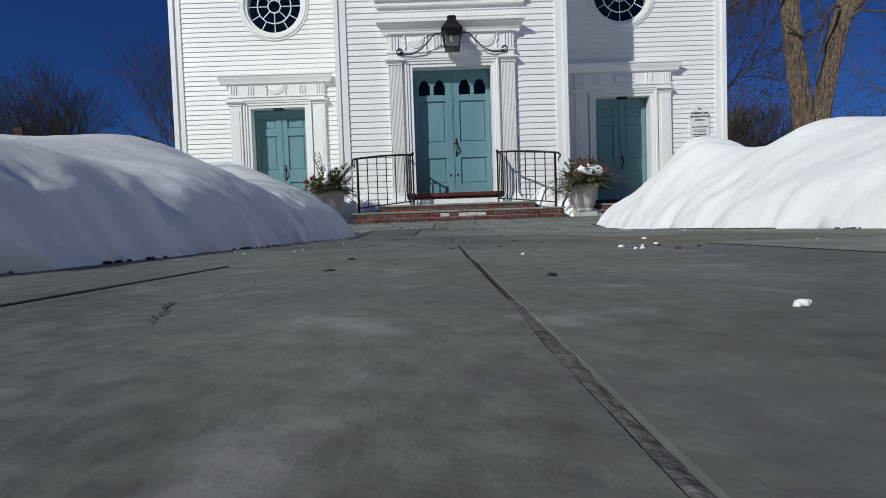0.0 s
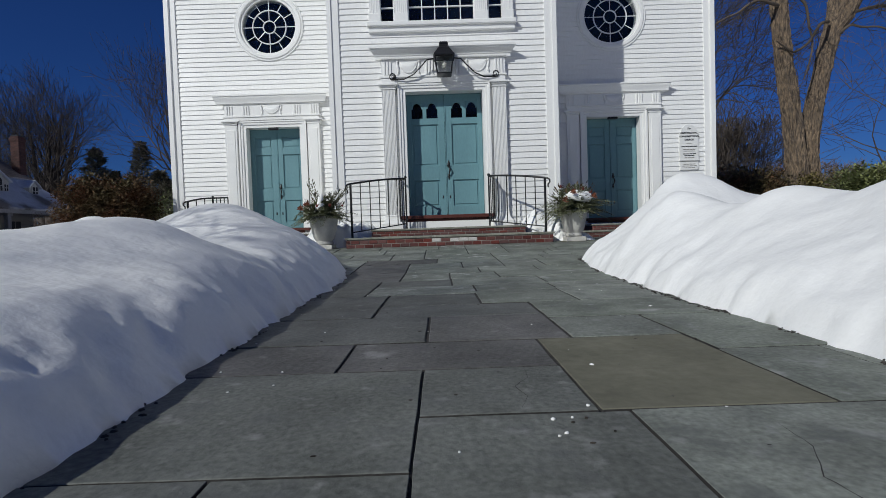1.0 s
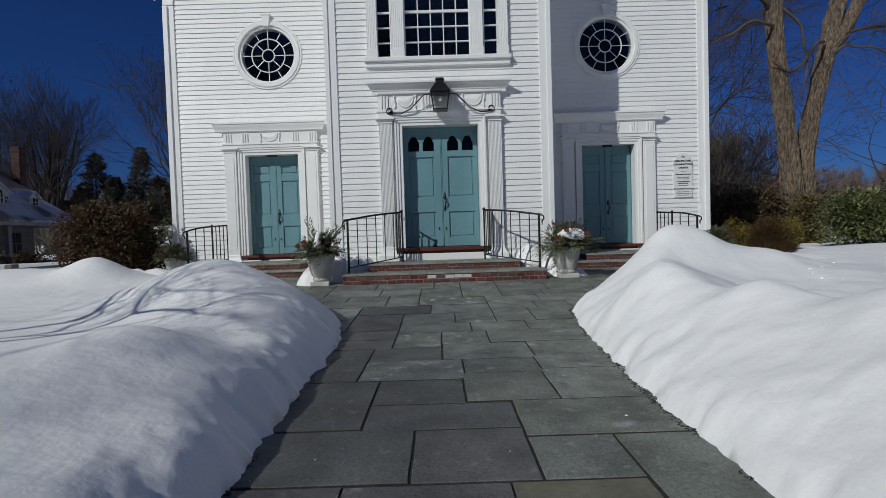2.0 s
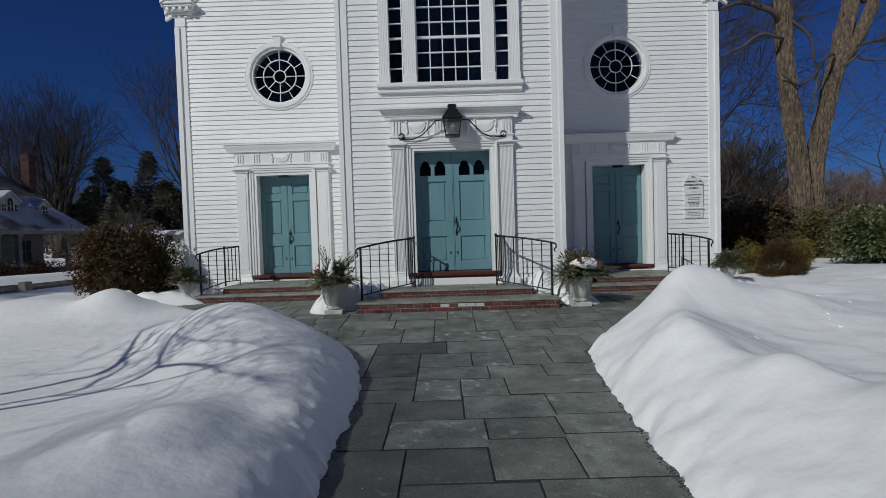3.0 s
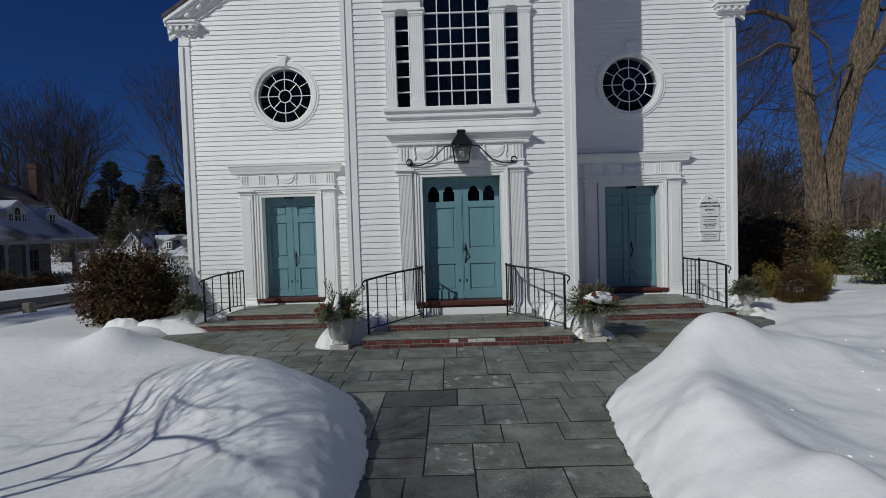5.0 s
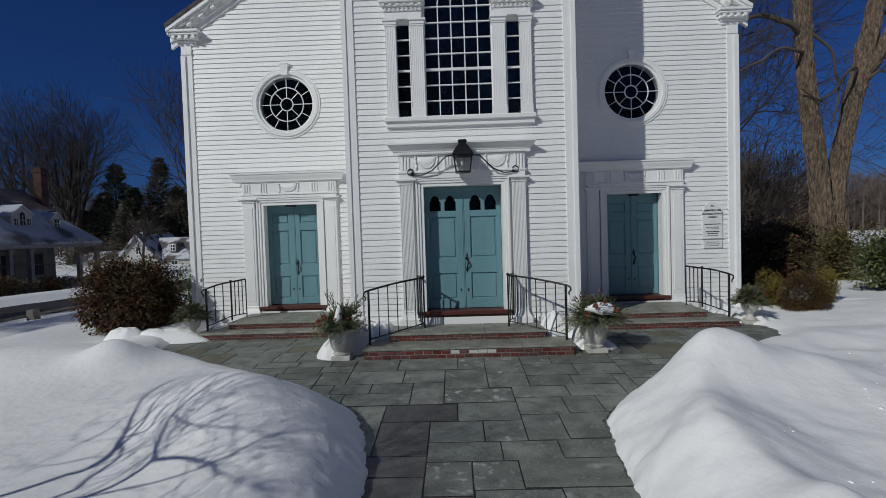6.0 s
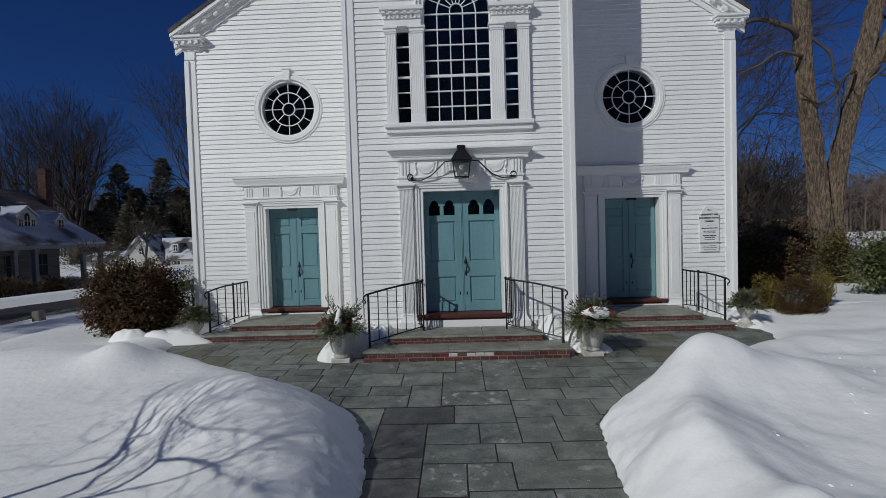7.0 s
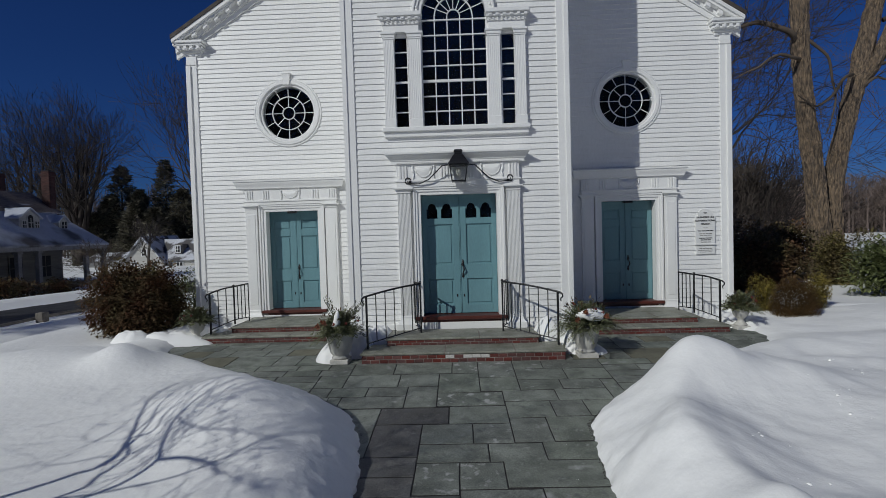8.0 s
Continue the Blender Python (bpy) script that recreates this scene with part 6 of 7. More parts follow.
shrub(9.0, 12.95, 0.0, 0.44, 0.40, 1.0, 3600, 0.055, LEAF_GOLD, 5, "golden-leaved evergreen shrub in the snow", lobes=5)
shrub(13.25, 14.95, 0.06, 1.85, 1.0, 1.85, 11000, 0.14, LEAF_GREEN, 6, "broad glossy green rhododendron in the sun", lobes=14)
shrub(13.5, 18.3, 0.1, 1.15, 0.8, 2.15, 6400, 0.12, LEAF_OLIVE, 7, "yellow-green broadleaf shrub under the twin trunks", lobes=9)
shrub(17.2, 17.5, 0.0, 2.2, 1.2, 1.9, 7000, 0.12, LEAF_GREEN, 8, "broad green rhododendron hedge", lobes=10)
shrub(10.1, 17.7, 0.0, 1.9, 1.3, 2.2, 26000, 0.13, LEAF_BROWN, 9, "dark rhododendron in the shade of the church", lobes=16)
shrub(12.6, 20.8, 0.0, 2.3, 1.2, 2.6, 16000, 0.15, LEAF_BROWN, 10, "dark tall evergreen shrub in the shade", lobes=14)
for k, (tx, ty, th_) in enumerate(((14.2, 27, 5.0), (16.6, 28, 5.6), (15.2, 30, 6.2))):
    bare_tree(tx, ty, 0.0, th_, 0.07, 60 + k, "twiggy bare thicket behind the dark shrubs", ((0.05, 0), (-0.06, 0.03), (0.02, -0.05)), (3, 4, 5, 9), 4, 0.08, 0.8, DTWIG, DTWIG, 0.012, 0.05, "thicket", 0.42)
shrub(-20.6, 25.0, -0.35, 0.8, 1.3, 0.95, 2200, 0.16, LEAF_BROWN, 11, "low dark hedge before the house porch", lobes=8)
shrub(-20.6, 22.0, -0.25, 0.9, 2.2, 1.25, 3000, 0.16, LEAF_BROWN, 12, "low dark hedge before the house porch", lobes=8)

# ---- houses ----
# cream siding greyed down, the cottage's part shade put into its colour
SIDING = mat("shade_greyed_cream_siding", (0.44, 0.43, 0.40), 0.7, var=0.05, scale=0.8, fine=8, fine_var=0.04, bump=0.2, bump_scale=6, stretch=(0.2, 0.2, 4))
# snow greyed and blued: the roof's shade is put into the colour
SHADESNOW = mat("shade_blued_roof_snow", (0.46, 0.49, 0.56), 0.7, var=0.06, scale=0.5, fine=8, fine_var=0.03, bump=0.4, bump_scale=5, stain=((0.10, 0.09, 0.085), 0.25, 0.60, 0.68))
OLDBRICK = mat("old_chimney_brick", (0.068, 0.025, 0.021), 0.85, var=0.2, scale=1.5, fine=6, fine_var=0.12, bump=0.5, bump_scale=7, stretch=(1, 1, 2))
# house siding and trim hold the shaded front's darkness in their colour
SHADESIDE = mat("shade_darkened_siding", (0.17, 0.155, 0.14), 0.75, var=0.12, scale=0.8, fine=8, fine_var=0.08, bump=0.2, bump_scale=6, stretch=(0.2, 0.2, 4))
SHADETRIM = mat("shade_greyed_trim", (0.26, 0.25, 0.25), 0.7, var=0.1, scale=1.5, fine=10, fine_var=0.06)
DORMER = mat("pale_dormer_paint", (0.42, 0.41, 0.40), 0.7, var=0.08, scale=1.5, fine=10, fine_var=0.05)
OLDROOF = mat("snow_dusted_shingle", (0.20, 0.16, 0.135), 0.8, var=0.2, scale=1.0, fine=9, fine_var=0.16, bump=0.5, bump_scale=12, stretch=(0.5, 0.5, 3), stain=((0.6, 0.62, 0.66), 0.5, 0.60, 0.66))
PATCHY = mat("patchy_snow_on_shingle", (0.62, 0.64, 0.68), 0.8, var=0.06, scale=0.6, fine=8, fine_var=0.05, bump=0.4, bump_scale=5, stain=((0.09, 0.085, 0.085), 0.7, 0.46, 0.54))


def window(parent, cx, y, z0, z1, w, arch=False):
    win = part("window", Geo().box(cx - w / 2 - 0.08, cx + w / 2 + 0.08, y - 0.08, y + 0.02, z0 - 0.08, z1 + 0.08, 0.02), TRIM, parent)
    part("pane", Geo().box(cx - w / 2, cx + w / 2, y - 0.10, y - 0.081, z0, z1), DARK, win)
    part("glazing_bar", Geo().box(cx - 0.02, cx + 0.02, y - 0.115, y - 0.10, z0, z1).box(cx - w / 2, cx + w / 2, y - 0.114, y - 0.10, (z0 + z1) / 2 - 0.02, (z0 + z1) / 2 + 0.02), TRIM, win)


gz0 = -0.3
hx = -23.3          # line of the porch, facing the road
house = thing("house", (hx, 25, gz0), "old house toned for shade, with a snowy roof, dormers and a columned porch", "house")
part("wall", Geo().box(-30.4, hx - 1.7, 6, 31.0, gz0 - 0.3, 2.3), SHADESIDE, house)
part("porch_floor", Geo().box(hx - 1.8, hx + 0.3, 6, 32.4, gz0 - 0.4, gz0 + 0.16, 0.03), MORTAR, house)
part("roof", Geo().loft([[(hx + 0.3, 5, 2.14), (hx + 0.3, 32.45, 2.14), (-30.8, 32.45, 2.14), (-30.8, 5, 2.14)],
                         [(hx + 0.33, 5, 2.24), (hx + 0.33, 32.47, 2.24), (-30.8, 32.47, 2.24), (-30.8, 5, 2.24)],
                         [(-25.7, 5, 4.25), (-25.7, 31.45, 4.25), (-29.6, 31.45, 4.25), (-29.6, 5, 4.25)]], True), SHADESNOW, house, "snow-covered roof, its snow tinted for shade")
part("upper_roof", Geo().loft([[(-25.6, 5, 4.26), (-25.6, 32.0, 4.26), (-29.5, 32.0, 4.26), (-29.5, 5, 4.26)],
                               [(-27.4, 5, 5.6), (-27.4, 31.7, 5.6), (-27.6, 31.7, 5.6), (-27.6, 5, 5.6)]], True), OLDROOF, house, "brown shingled upper roof with snow remains")
part("eave_board", Geo().box(hx + 0.22, hx + 0.3, 5, 32.45, 1.93, 2.15, 0.01), SHADETRIM, house)
part("eave_board", Geo().box(-32.6, hx + 0.3, 32.37, 32.45, 1.93, 2.15, 0.01), SHADETRIM, house)
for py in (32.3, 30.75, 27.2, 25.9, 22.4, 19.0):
    post = part("porch_post", Geo().box(hx - 0.12, hx + 0.12, py - 0.12, py + 0.12, gz0 + 0.14, 1.95, 0.02), SHADETRIM, house)
    part("post_cap", Geo().box(hx - 0.17, hx + 0.17, py - 0.17, py + 0.17, 1.80, 1.94, 0.02), SHADETRIM, post)


def side_window(parent, x, cy, z0, z1, w, frame_mat, arched=False):
    top = [(cy + (w / 2 + 0.06) * math.cos(math.pi * k / 8), z1 + (w / 2 + 0.06) * math.sin(math.pi * k / 8)) for k in range(9)] if arched else [(cy + w / 2 + 0.06, z1 + 0.06), (cy - w / 2 - 0.06, z1 + 0.06)]
    prof = [(cy - w / 2 - 0.06, z0 - 0.06), (cy + w / 2 + 0.06, z0 - 0.06)] + top
    win = part("window", Geo().loft([[(x - 0.02, y, z) for y, z in prof], [(x + 0.06, y, z) for y, z in prof]], True), frame_mat, parent)
    top = [(cy + w / 2 * math.cos(math.pi * k / 8), z1 + w / 2 * math.sin(math.pi * k / 8)) for k in range(9)] if arched else [(cy + w / 2, z1), (cy - w / 2, z1)]
    prof = [(cy - w / 2, z0), (cy + w / 2, z0)] + top
    part("pane", Geo().loft([[(x + 0.061, y, z) for y, z in prof], [(x + 0.07, y, z) for y, z in prof]], True), DARK, win)
    part("glazing_bar", Geo().box(x + 0.07, x + 0.085, cy - 0.018, cy + 0.018, z0, z1), frame_mat, win)
    part("glazing_bar", Geo().box(x + 0.07, x + 0.085, cy - w / 2, cy + w / 2, (z0 + z1) / 2 - 0.018, (z0 + z1) / 2 + 0.018), frame_mat, win)


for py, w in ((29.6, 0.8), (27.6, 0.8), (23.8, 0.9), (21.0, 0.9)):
    side_window(house, hx - 1.7, py, 0.35, 1.6, w, SHADESIDE)
door = part("door", Geo().box(hx - 1.71, hx - 1.63, 25.5, 26.5, gz0 + 0.16, 1.75, 0.01), SHADETRIM, house, "pale panelled house door")
part("door_light", Geo().box(hx - 1.63, hx - 1.62, 25.7, 26.3, 0.75, 1.4), DARK, door)
for dy, dw, z_b, z_e, z_a in ((28.03, 1.35, 3.2, 3.82, 4.32), (30.47, 0.70, 3.1, 3.62, 3.98)):
    xd = -24.4
    prof = [(dy - dw / 2, z_b - 0.5), (dy + dw / 2, z_b - 0.5), (dy + dw / 2, z_e), (dy, z_a), (dy - dw / 2, z_e)]
    part("dormer_wall", Geo().loft([[(xd, y, z) for y, z in prof], [(xd - 2.6, y, z) for y, z in prof]], True), DORMER, house, "pale dormer, its sunward cheek lit")
    for s in (-1, 1):
        prof = [(dy, z_a + 0.02), (dy + s * (dw / 2 + 0.13), z_e - 0.06), (dy + s * (dw / 2 + 0.13), z_e + 0.02), (dy, z_a + 0.11)]
        part("dormer_roof", Geo().loft([[(xd + 0.12, y, z) for y, z in prof], [(xd - 2.8, y, z) for y, z in prof]], True), SHADESNOW, house)
    if dw > 1:
        side_window(house, xd, dy, z_b + 0.06, z_b + 0.62, 0.34, DORMER, True)
        side_window(house, xd, dy - 0.42, z_b + 0.06, z_b + 0.42, 0.22, DORMER)
        side_window(house, xd, dy + 0.42, z_b + 0.06, z_b + 0.42, 0.22, DORMER)
    else:
        side_window(house, xd, dy, z_b + 0.06, z_b + 0.55, 0.36, DORMER)
for px_, py_, top in ((-26.3, 31.78, 6.95), (-30.0, 32.2, 7.0)):
    ch = part("chimney", Geo().box(px_ - 0.27, px_ + 0.27, py_ - 0.25, py_ + 0.25, 2.4, top, 0.02), OLDBRICK, house, "sooty red brick chimney")
    part("chimney_cap", Geo().box(px_ - 0.31, px_ + 0.31, py_ - 0.29, py_ + 0.29, top - 0.30, top - 0.12, 0.02), OLDBRICK, ch)
    part("chimney_flue", Geo().box(px_ - 0.26, px_ + 0.26, py_ - 0.22, py_ + 0.22, top, top + 0.07, 0.02), IRON, ch)

# the far cottage with a steep gable
cx, cy = -31.9, 50.0
cot = thing("cottage", (cx, cy, -0.6), "small pale far house with patchy snow on its gabled roof", "house")
part("wall", Geo().prism_y([(cx - 2.1, -1.2), (cx + 2.1, -1.2), (cx + 2.1, 0.1), (cx, 2.65), (cx - 2.1, 0.1)], cy, cy + 6), SIDING, cot)
part("wing", Geo().box(cx - 6.5, cx - 2.1, cy + 0.8, cy + 5, -1.2, 0.3), SIDING, cot)
part("wing", Geo().box(cx + 2.1, cx + 6.5, cy + 0.6, cy + 5.6, -1.2, 0.3), SIDING, cot)
for s in (-1, 1):
    part("roof", Geo().prism_y([(cx, 2.70), (cx + s * 2.3, -0.09), (cx + s * 2.38, 0.02), (cx, 2.86)], cy - 0.3, cy + 6.3), PATCHY, cot)
    part("wing_roof", Geo().loft([[(cx + s * 2.1, cy + 0.3, 0.25), (cx + s * 6.8, cy + 0.3, 0.25), (cx + s * 6.8, cy + 5.8, 0.25), (cx + s * 2.1, cy + 5.8, 0.25)],
                                  [(cx + s * 0.6, cy + 2.8, 2.45 if s > 0 else 1.2), (cx + s * 6.8, cy + 2.8, 2.45 if s > 0 else 1.2), (cx + s * 6.8, cy + 3.2, 2.45 if s > 0 else 1.2), (cx + s * 0.6, cy + 3.2, 2.45 if s > 0 else 1.2)]], True), PATCHY, cot)
part("dormer", Geo().box(cx + 2.75, cx + 3.5, cy + 0.9, cy + 2.6, 0.9, 1.9, 0.03), SHADESIDE, cot)
part("chimney", Geo().box(cx - 0.9, cx - 0.45, cy + 2, cy + 2.5, 1.6, 3.1, 0.02), SIDING, cot)
window(cot, cx + 0.15, cy - 0.02, 0.85, 1.45, 0.45)
window(cot, cx - 0.9, cy - 0.02, -0.5, 0.2, 0.5)
window(cot, cx + 0.9, cy - 0.02, -0.5, 0.2, 0.5)
window(cot, cx + 3.12, cy + 0.88, 1.1, 1.7, 0.4)
window(cot, cx + 3.4, cy + 0.58, -0.8, 0.05, 0.6)

# ---- roadside rail ----
POSTW = mat("weathered_wood", (0.20, 0.18, 0.155), 0.85, var=0.2, scale=3, fine=30, fine_var=0.1, bump=0.4, bump_scale=25, stretch=(1, 1, 0.3))
rail = thing("guard_rail", (-12.2, 15, 0.1), "low weathered timber rail with stub posts along the road", "fence")
for k in range(4):
    y = 7.03 + 7.2 * k
    part("post", Geo().box(-12.32, -12.08, y - 0.12, y + 0.12, land(-12.2, y) - 0.2, 0.31, 0.02), POSTW, rail)
part("beam", Geo().box(-12.40, -12.32, 3.0, 32.0, 0.10, 0.18, 0.015), POSTW, rail)

# ---- pieces of pavement, steps and walls ----
rnd = random.Random(5)
SLABS = [
    (-1.9, -0.62, -0.9, 1.0), (-0.62, -0.24, -0.9, 1.0), (-0.24, 0.28, -0.9, 1.29), (0.28, 0.95, -0.9, 1.29), (0.95, 1.9, -0.9, 1.29),
    (-1.9, -0.24, 1.0, 1.71), (-0.24, 0.21, 1.29, 1.71), (0.81, 1.17, 1.29, 1.86), (1.17, 1.9, 1.29, 1.86),
    (-1.9, -0.53, 1.71, 2.13), (-0.53, 0.21, 1.71, 2.12), (-1.9, -0.24, 2.13, 2.76), (-0.24, 0.36, 2.12, 2.73),
    (0.36, 0.82, 2.12, 2.6), (0.82, 1.9, 1.86, 2.6), (0.36, 1.9, 2.6, 3.18), (-1.9, -0.55, 2.76, 3.7), (-0.55, 0.36, 2.73, 3.16),
    (-0.55, 0.07, 3.16, 3.7), (0.07, 0.69, 3.18, 3.85), (0.69, 1.9, 3.18, 3.92), (-1.9, -0.73, 3.7, 4.77), (-0.73, 0.09, 3.7, 4.3),
    (0.09, 0.71, 3.85, 4.3), (0.71, 1.9, 3.92, 4.36), (-0.73, -0.08, 4.3, 4.8), (-0.08, 0.74, 4.3, 4.9), (0.74, 1.9, 4.36, 4.92),
    (-1.9, -0.565, 4.77, 5.17), (-1.9, -0.565, 5.17, 5.62), (-1.185, -0.565, 5.62, 6.49), (-1.95, -1.185, 5.62, 7.04),
    (-0.565, -0.085, 4.8, 5.48), (-0.085, 0.40, 4.9, 5.48), (0.40, 1.9, 4.92, 5.51), (-0.565, 0.255, 5.48, 5.92), (0.255, 0.90, 5.48, 5.92), (0.90, 1.9, 5.51, 5.94),
    (-0.565, 0.087, 5.92, 6.48), (0.087, 0.58, 5.92, 6.48), (0.58, 1.06, 5.93, 6.64), (1.06, 1.95, 5.95, 6.67),
    (-1.185, -0.222, 6.49, 7.04), (-0.222, 0.58, 6.48, 7.08), (0.58, 1.22, 6.64, 7.23), (1.22, 1.69, 6.67, 7.24), (1.69, 2.4, 6.68, 7.25),
    (-1.86, -0.885, 7.06, 7.51), (-2.1, -1.515, 7.51, 7.89), (-1.515, -0.885, 7.51, 7.89), (-0.885, -0.408, 7.06, 7.89), (-0.408, 0.575, 7.09, 7.60),
    (-0.408, 0.25, 7.60, 8.45), (0.25, 0.865, 7.63, 8.24), (0.25, 0.865, 8.24, 9.04), (-1.95, -1.06, 7.89, 8.46), (-1.06, -0.408, 7.89, 8.46),
    (-1.95, -1.2, 8.46, 9.04), (-1.2, -0.2, 8.46, 9.04), (-0.2, 0.25, 8.45, 9.04), (0.575, 1.37, 7.23, 7.65), (1.37, 2.17, 7.24, 7.68),
    (0.865, 1.525, 7.66, 8.10), (1.525, 2.17, 7.69, 8.09), (2.17, 2.4, 7.25, 8.07), (0.865, 1.685, 8.10, 8.61), (1.685, 2.4, 8.09, 8.60), (0.865, 1.375, 8.61, 9.04), (1.375, 2.4, 8.61, 9.04),
    (-1.9, -0.8, -1.7, -0.9), (-0.8, 0.1, -1.7, -0.9), (0.1, 0.9, -1.5, -0.9), (0.9, 1.9, -1.5, -0.9), (0.1, 1.9, -2.1, -1.5),
    (-1.9, -0.5, -2.4, -1.7), (-0.5, 0.1, -2.4, -1.7), (-1.9, 0.1, -3.0, -2.4), (0.1, 0.8, -3.0, -2.1), (0.8, 1.9, -3.0, -2.1),
]
# dark and purple slabs hold the left side's soft shade in their tone
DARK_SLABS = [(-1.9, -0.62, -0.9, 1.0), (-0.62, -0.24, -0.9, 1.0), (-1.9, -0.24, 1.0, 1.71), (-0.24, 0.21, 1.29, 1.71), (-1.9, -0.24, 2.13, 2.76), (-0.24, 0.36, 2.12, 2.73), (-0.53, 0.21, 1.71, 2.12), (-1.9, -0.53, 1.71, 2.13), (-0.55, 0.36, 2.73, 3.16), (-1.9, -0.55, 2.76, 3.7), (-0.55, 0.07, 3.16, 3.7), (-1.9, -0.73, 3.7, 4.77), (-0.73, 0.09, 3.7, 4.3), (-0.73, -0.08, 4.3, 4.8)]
SALT_SLABS = [(-0.085, 0.40, 4.9, 5.48), (-0.565, -0.085, 4.8, 5.48), (0.25, 0.865, 8.24, 9.04), (-0.2, 0.25, 8.45, 9.04), (0.087, 0.58, 5.92, 6.48), (-0.73, 0.09, 3.7, 4.3), (-0.408, 0.575, 7.09, 7.60)]
MID_SLABS = [(-1.9, -0.62, -0.9, 1.0), (-0.62, -0.24, -0.9, 1.0), (-1.9, -0.24, 1.0, 1.71), (-0.24, 0.21, 1.29, 1.71), (-0.24, 0.28, -0.9, 1.29)]
PURPLE_SLABS = [(-1.9, -0.565, 4.77, 5.17), (-1.9, -0.565, 5.17, 5.62), (-1.185, -0.565, 5.62, 6.49), (-1.185, -0.222, 6.49, 7.04), (-0.24, 0.36, 2.12, 2.73), (-0.53, 0.21, 1.71, 2.12), (-1.9, -0.53, 1.71, 2.13)]
TURNED = (0.21, 0.81, 1.29, 2.12)


def slab(x0, x1, y0, y1, material):
    j = 0.0030 + 0.0044 * step01(1.2, 3.0, y1)
    g = Geo()
    t = [rnd.uniform(-0.0009, 0.0009) for _ in range(4)]
    e = [rnd.uniform(-0.004, 0.004) for _ in range(8)]
    x0, x1, y0, y1 = x0 + j, x1 - j, y0 + j * 1.7, y1 - j * 1.7
    c = 0.0012 + 0.0028 * step01(1.2, 3.0, y1)
    n_x, n_y = max(1, round((x1 - x0) / 0.12)), max(1, round((y1 - y0) / 0.12))
    rim = []
    for k in range(n_x):
        rim.append((x0 + (x1 - x0) * k / n_x, y0))
    for k in range(n_y):
        rim.append((x1, y0 + (y1 - y0) * k / n_y))
    for k in range(n_x):
        rim.append((x1 - (x1 - x0) * k / n_x, y1))
    for k in range(n_y):
        rim.append((x0, y1 - (y1 - y0) * k / n_y))
    cx, cy = (x0 + x1) / 2, (y0 + y1) / 2
    sx, sy = t[0], t[1]

    def z(x, y):
        return base(y) + sx * (x - cx) + sy * (y - cy) + t[2]
    rim = [(x + 0.004 * noise.noise(Vector((x * 9, y * 9, 1.0))), y + 0.004 * noise.noise(Vector((x * 9, y * 9, 7.0)))) for x, y in rim]
    low = [(x, y, z(x, y) - 0.04) for x, y in rim]
    mid = [(x, y, z(x, y) - c) for x, y in rim]
    ins = lambda x, y: (cx + (x - cx) * (1 - c / max(0.05, (x1 - x0) / 2)), cy + (y - cy) * (1 - c / max(0.05, (y1 - y0) / 2)))
    top = [(*ins(x, y), z(*ins(x, y))) for x, y in rim]
    g.loft([low, mid, top], False)
    k = len(g.v)
    n = len(rim)
    g.v.append((cx, cy, z(cx, cy)))
    g.f += [(k - n + i, k - n + (i + 1) % n, k) for i in range(n)]
    me = g.mesh("slab", material)
    me.materials.append(SAND)
    for q in me.polygons:
        if abs(q.normal.z) < 0.196:
            q.material_index = 1
    return part("slab", me, material, pavement)


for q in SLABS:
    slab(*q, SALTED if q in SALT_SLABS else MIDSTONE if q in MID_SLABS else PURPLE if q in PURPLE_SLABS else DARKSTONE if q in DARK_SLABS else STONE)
slab(*TURNED, OLIVE)
ROWS_Y = [7.06, 7.51, 7.89, 8.46, 8.75, 9.04, 9.72, 10.26, 10.8, 11.4, 12.1, 12.9]
for j in range(len(ROWS_Y) - 1):
    y0, y1 = ROWS_Y[j], ROWS_Y[j + 1]
    reach = {0: 2.6, 1: 3.3, 2: 4.2, 3: 5.0}.get(j, 6.2)
    x = -reach - rnd.uniform(0, 0.4)
    while x < reach:
        w = rnd.choice((0.46, 0.58, 0.62, 0.75, 0.88))
        if y1 < 9.1 and x < 2.4 and x + w > -1.95:
            limit = {0: -1.86, 1: -2.1}.get(j, -1.95)
            if x < limit - 0.1:
                slab(x, limit, y0, y1, STONE)
            x = 2.4
            continue
        if 9.72 <= y0 and -1.8 < x and x + w < 1.8 or (y0 > 11.2 and abs(x + w / 2) < 5.3):
            x += w
            continue
        if y1 - y0 > 0.5 and rnd.random() < 0.25:
            m = (y0 + y1) / 2
            slab(x, x + w, y0, m, STONE)
            slab(x, x + w, m, y1, STONE)
        else:
            slab(x, x + w, y0, y1, STONE if rnd.random() < 0.93 else OLIVE)
        x += w


# worn filling of the nearest joint
FILL = mat("gritty_joint_fill", (0.13, 0.132, 0.124), 0.9, var=0.2, scale=30, fine=200, fine_var=0.2, bump=0.6, bump_scale=150, stain=((0.05, 0.05, 0.048), 25, 0.58, 0.64))
g = Geo()
n = 240
for k in range(n + 1):
    y = -0.85 + 1.4 * k / n
    h = 0.0022 + 0.0026 * max(0.0, noise.noise(Vector((y * 14, 3, 0)))) + 0.001 * noise.noise(Vector((y * 60, 0, 0)))
    g.v += [(-0.2445, y, base(y) - h), (-0.24, y, base(y) - h + 0.0008), (-0.2355, y, base(y) - h)]
g.f += [(3 * k + i, 3 * k + i + 1, 3 * k + i + 4, 3 * k + i + 3) for k in range(n) for i in (0, 1)]
part("joint_fill", g, FILL, pavement)
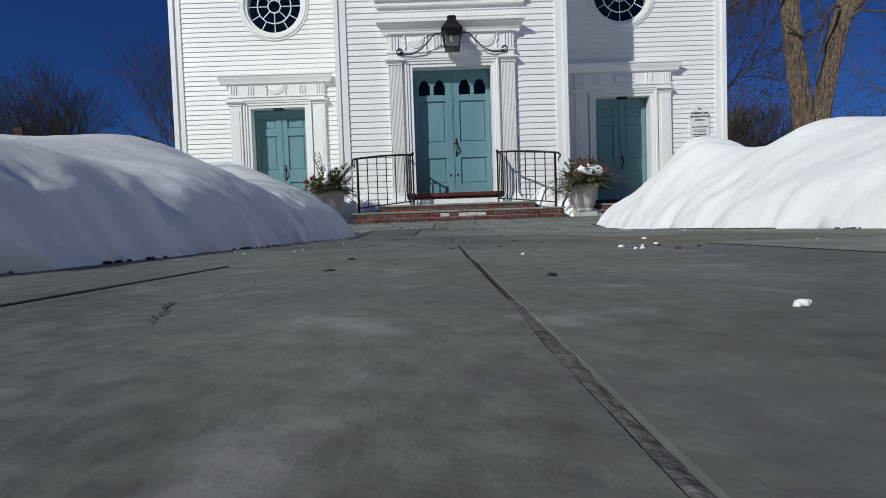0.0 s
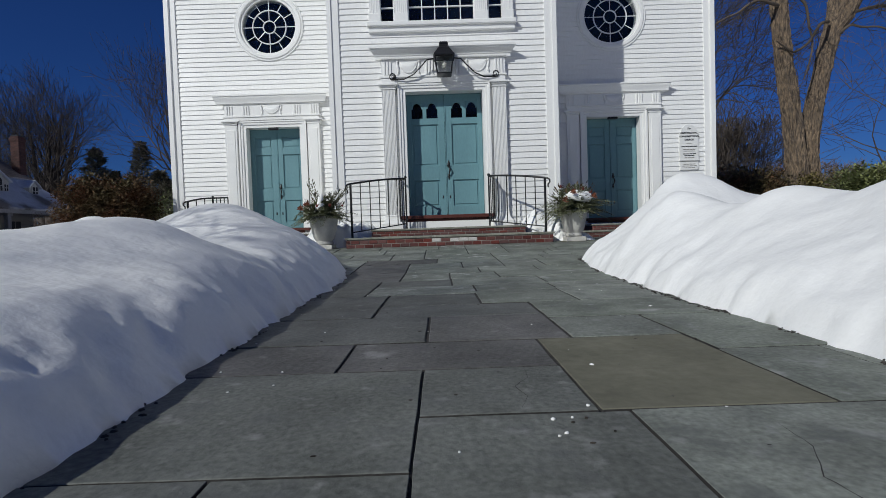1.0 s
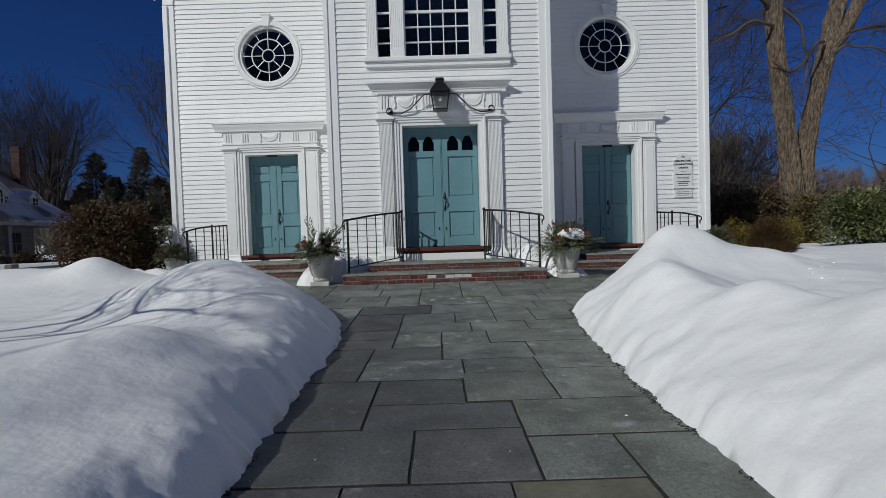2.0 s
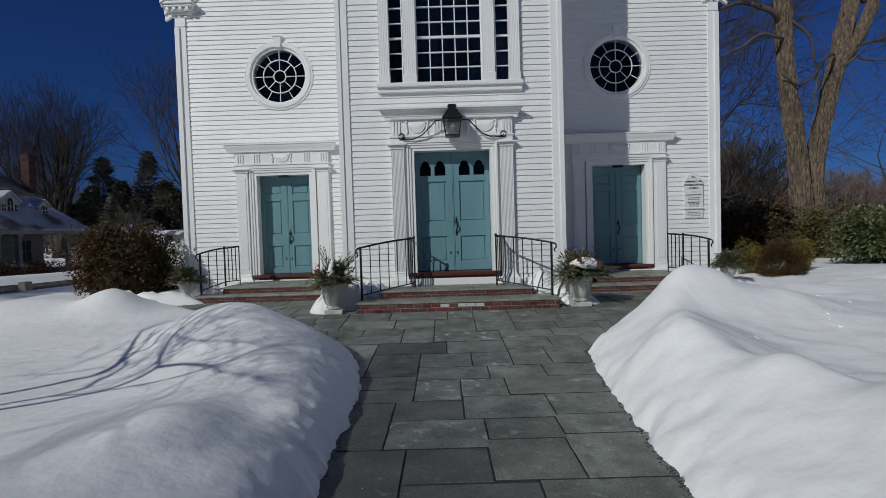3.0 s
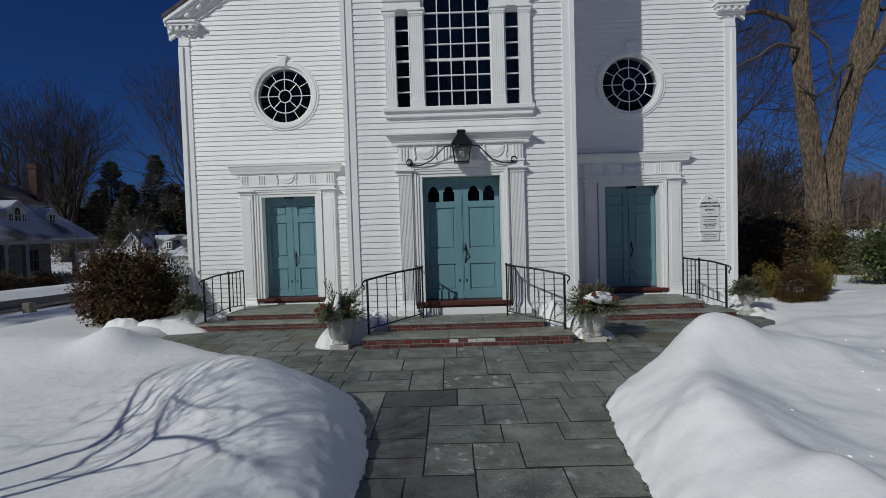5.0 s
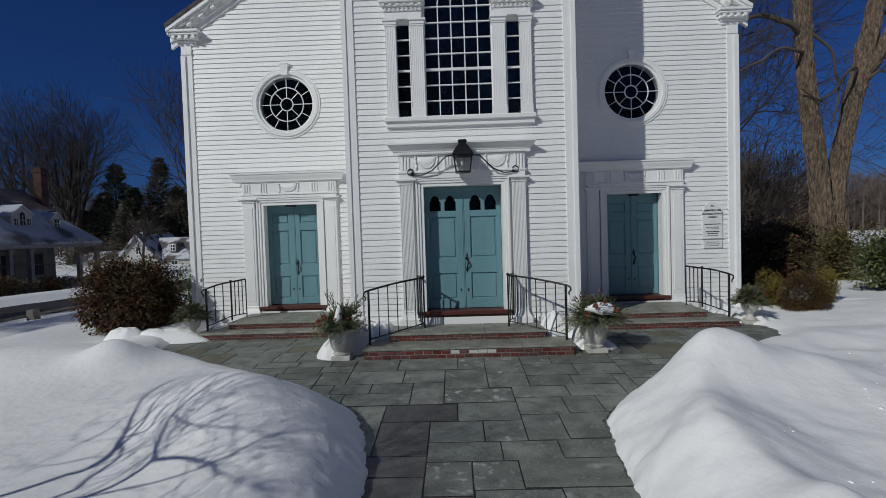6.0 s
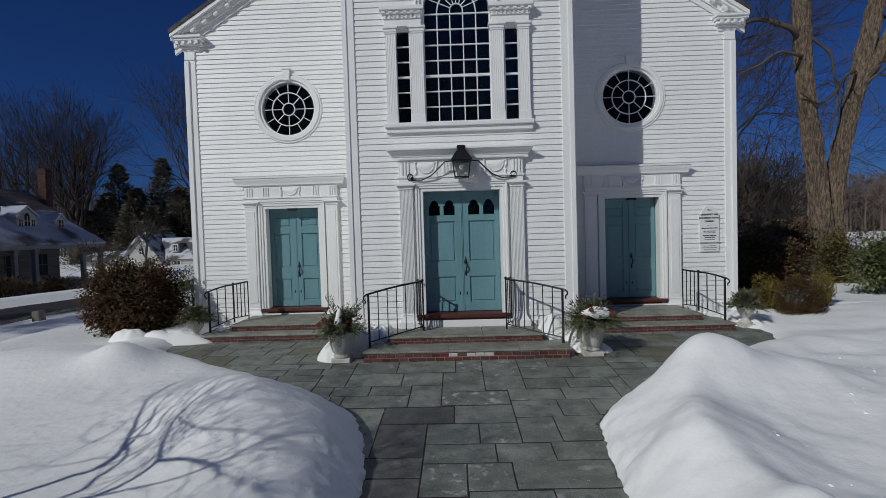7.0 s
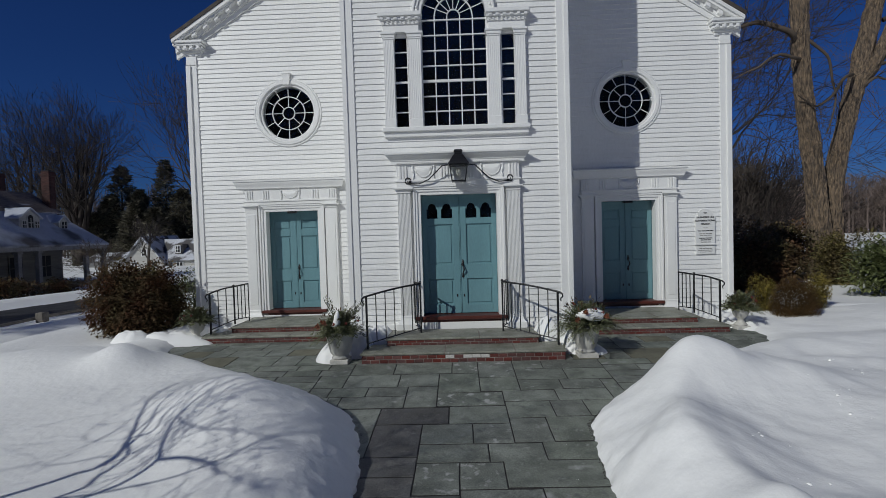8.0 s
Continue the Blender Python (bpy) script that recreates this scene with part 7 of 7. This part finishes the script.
# hairline cracks in the nearest slabs
for pts in ([(-0.44, 0.47), (-0.458, 0.503), (-0.46, 0.521), (-0.472, 0.534), (-0.482, 0.57), (-0.458, 0.577), (-0.455, 0.606), (-0.457, 0.654), (-0.491, 0.766)], [(0.02, 1.32), (0.05, 1.41), (0.03, 1.5), (0.08, 1.58), (0.09, 1.69)], [(0.45, 0.7), (0.5, 0.82), (0.49, 0.93), (0.56, 1.05), (0.57, 1.2)]):
    g = Geo()
    fine = []
    for (a, b), (c, d) in zip(pts, pts[1:]):
        for k in range(5):
            t = k / 5
            fine.append((a + (c - a) * t + rnd.uniform(-0.0022, 0.0022), b + (d - b) * t))
    n = len(fine)
    for k, (x, y) in enumerate(fine):
        w = 0.0011 * math.sin(math.pi * (k + 0.4) / n) * rnd.uniform(0.4, 1.4) + 0.0002
        g.v += [(x - w, y, base(y) + 0.0012), (x + w, y, base(y) + 0.0012)]
    g.f += [(2 * k, 2 * k + 1, 2 * k + 3, 2 * k + 2) for k in range(n - 1)]
    part("crack", g, SAND, pavement)


# bricks of the steps
def brick_mesh(length):
    return Geo().box(-length / 2, length / 2, 0, 0.09, 0, 0.054, 0.004).mesh("brick", BRICK)


FULL, SHORT = brick_mesh(0.150), brick_mesh(0.070)
PALE = mat("lime_crusted_brick", (0.62, 0.60, 0.57), 0.8, var=0.1, scale=20, fine=60, fine_var=0.08, bump=0.5, bump_scale=50, stain=((0.25, 0.1, 0.08), 18, 0.6, 0.75))
CRUST = FULL.copy()
CRUST.materials.clear()
CRUST.materials.append(PALE)
for owner, x0, x1, yf, z0, n_c, pitch in STEP_FACES:
    for c in range(n_c):
        x = x0 + 0.006 - (0.08 if c % 2 else 0.0)
        while x < x1 - 0.05:
            length = 0.150
            a = max(x, x0 + 0.006)
            b = min(x + length, x1 - 0.006)
            if b - a > 0.06:
                ob = new("brick", FULL if b - a > 0.11 else SHORT)
                ob.location = ((a + b) / 2, yf + rnd.uniform(-0.004, 0.003), z0 + 0.006 + c * pitch + rnd.uniform(-0.002, 0.002))
                ob.scale.z = pitch / 0.066
                if b - a < 0.149:
                    ob.scale.x = (b - a) / (0.150 if b - a > 0.11 else 0.070)
                if yf < 9.1 and c == 1 and (0.02 < ob.location.x < 0.52 or -0.4 < ob.location.x < -0.2):
                    ob.data = CRUST
                ob.parent = owner
            x += 0.161

# clapboards: below the upper windows each board by itself, above them joined
def spans(z, x0, x1, holes):
    """What is left of x0..x1 at height z once the openings are taken out."""
    out = [(x0, x1)]
    for h in holes:
        if h[0] == "box":
            _, a, b, za, zb = h
            if not za - 0.02 < z < zb:
                continue
        else:
            _, cx, cz, r = h
            if abs(z - cz) >= r:
                continue
            half = math.sqrt(r * r - (z - cz) ** 2)
            a, b = cx - half, cx + half
        nxt = []
        for p, q in out:
            if b <= p or a >= q:
                nxt.append((p, q))
            else:
                if a - p > 0.03:
                    nxt.append((p, a))
                if q - b > 0.03:
                    nxt.append((b, q))
        out = nxt
    return out


def board(g, a, b, z, y, pitch):
    t, bt = 0.006, 0.029
    z1 = z + pitch + 0.012
    g.add([(a, y - bt, z), (b, y - bt, z), (b, y - t, z1), (a, y - t, z1), (a, y + 0.004, z), (b, y + 0.004, z), (b, y + 0.004, z1), (a, y + 0.004, z1)],
          [(0, 1, 2, 3), (0, 4, 5, 1), (3, 2, 6, 7), (0, 3, 7, 4), (1, 5, 6, 2)])


def clad(owner, x0, x1, y, z0, z_top, pitch, holes, split, limit=None):
    g = Geo()
    z = z0
    while z < z_top:
        a0, b0 = x0, x1
        if limit:
            a0, b0 = limit(z + pitch, x0, x1)
        if b0 - a0 > 0.1:
            for a, b in spans(z + pitch / 2, a0, b0, holes):
                if z < split:
                    h = Geo()
                    board(h, a, b, z, y, pitch)
                    part("clapboard", h, WHITE, owner)
                else:
                    board(g, a, b, z, y, pitch)
        z += pitch
    part("upper_cladding", g, WHITE, owner, kind="stuff")


def under_rake(s):
    def f(z, x0, x1):
        if z < EAVE + 0.2:
            return x0, x1
        m = HALF + 0.45 - (z - EAVE + 0.06) / SLOPE
        return (max(x0, -m), x1) if s < 0 else (x0, min(x1, m))
    return f


for s in (-1, 1):
    a, b = sorted((s * (HALF - 0.24), s * (BAY + 0.03)))
    cx = s * DOOR_X
    clad(walls[s], a, b, W, 0.335, 11.0, 0.1197, [("box", cx - 1.19, cx + 1.19, 0.0, 3.74), ("disc", cx, WIN_Z, 0.83), ("box", cx - 0.09, cx + 0.09, WIN_Z + 0.7, WIN_Z + 0.97)], 4.4, under_rake(s))
clad(walls[0], -BAY + 0.22, BAY - 0.22, B, 0.453, 12.4, 0.1214, [("box", -1.275, 1.275, 0.0, 3.93), ("box", -1.46, 1.46, 4.31, 6.80), ("disc", 0, 6.82, 0.83)], 4.36)
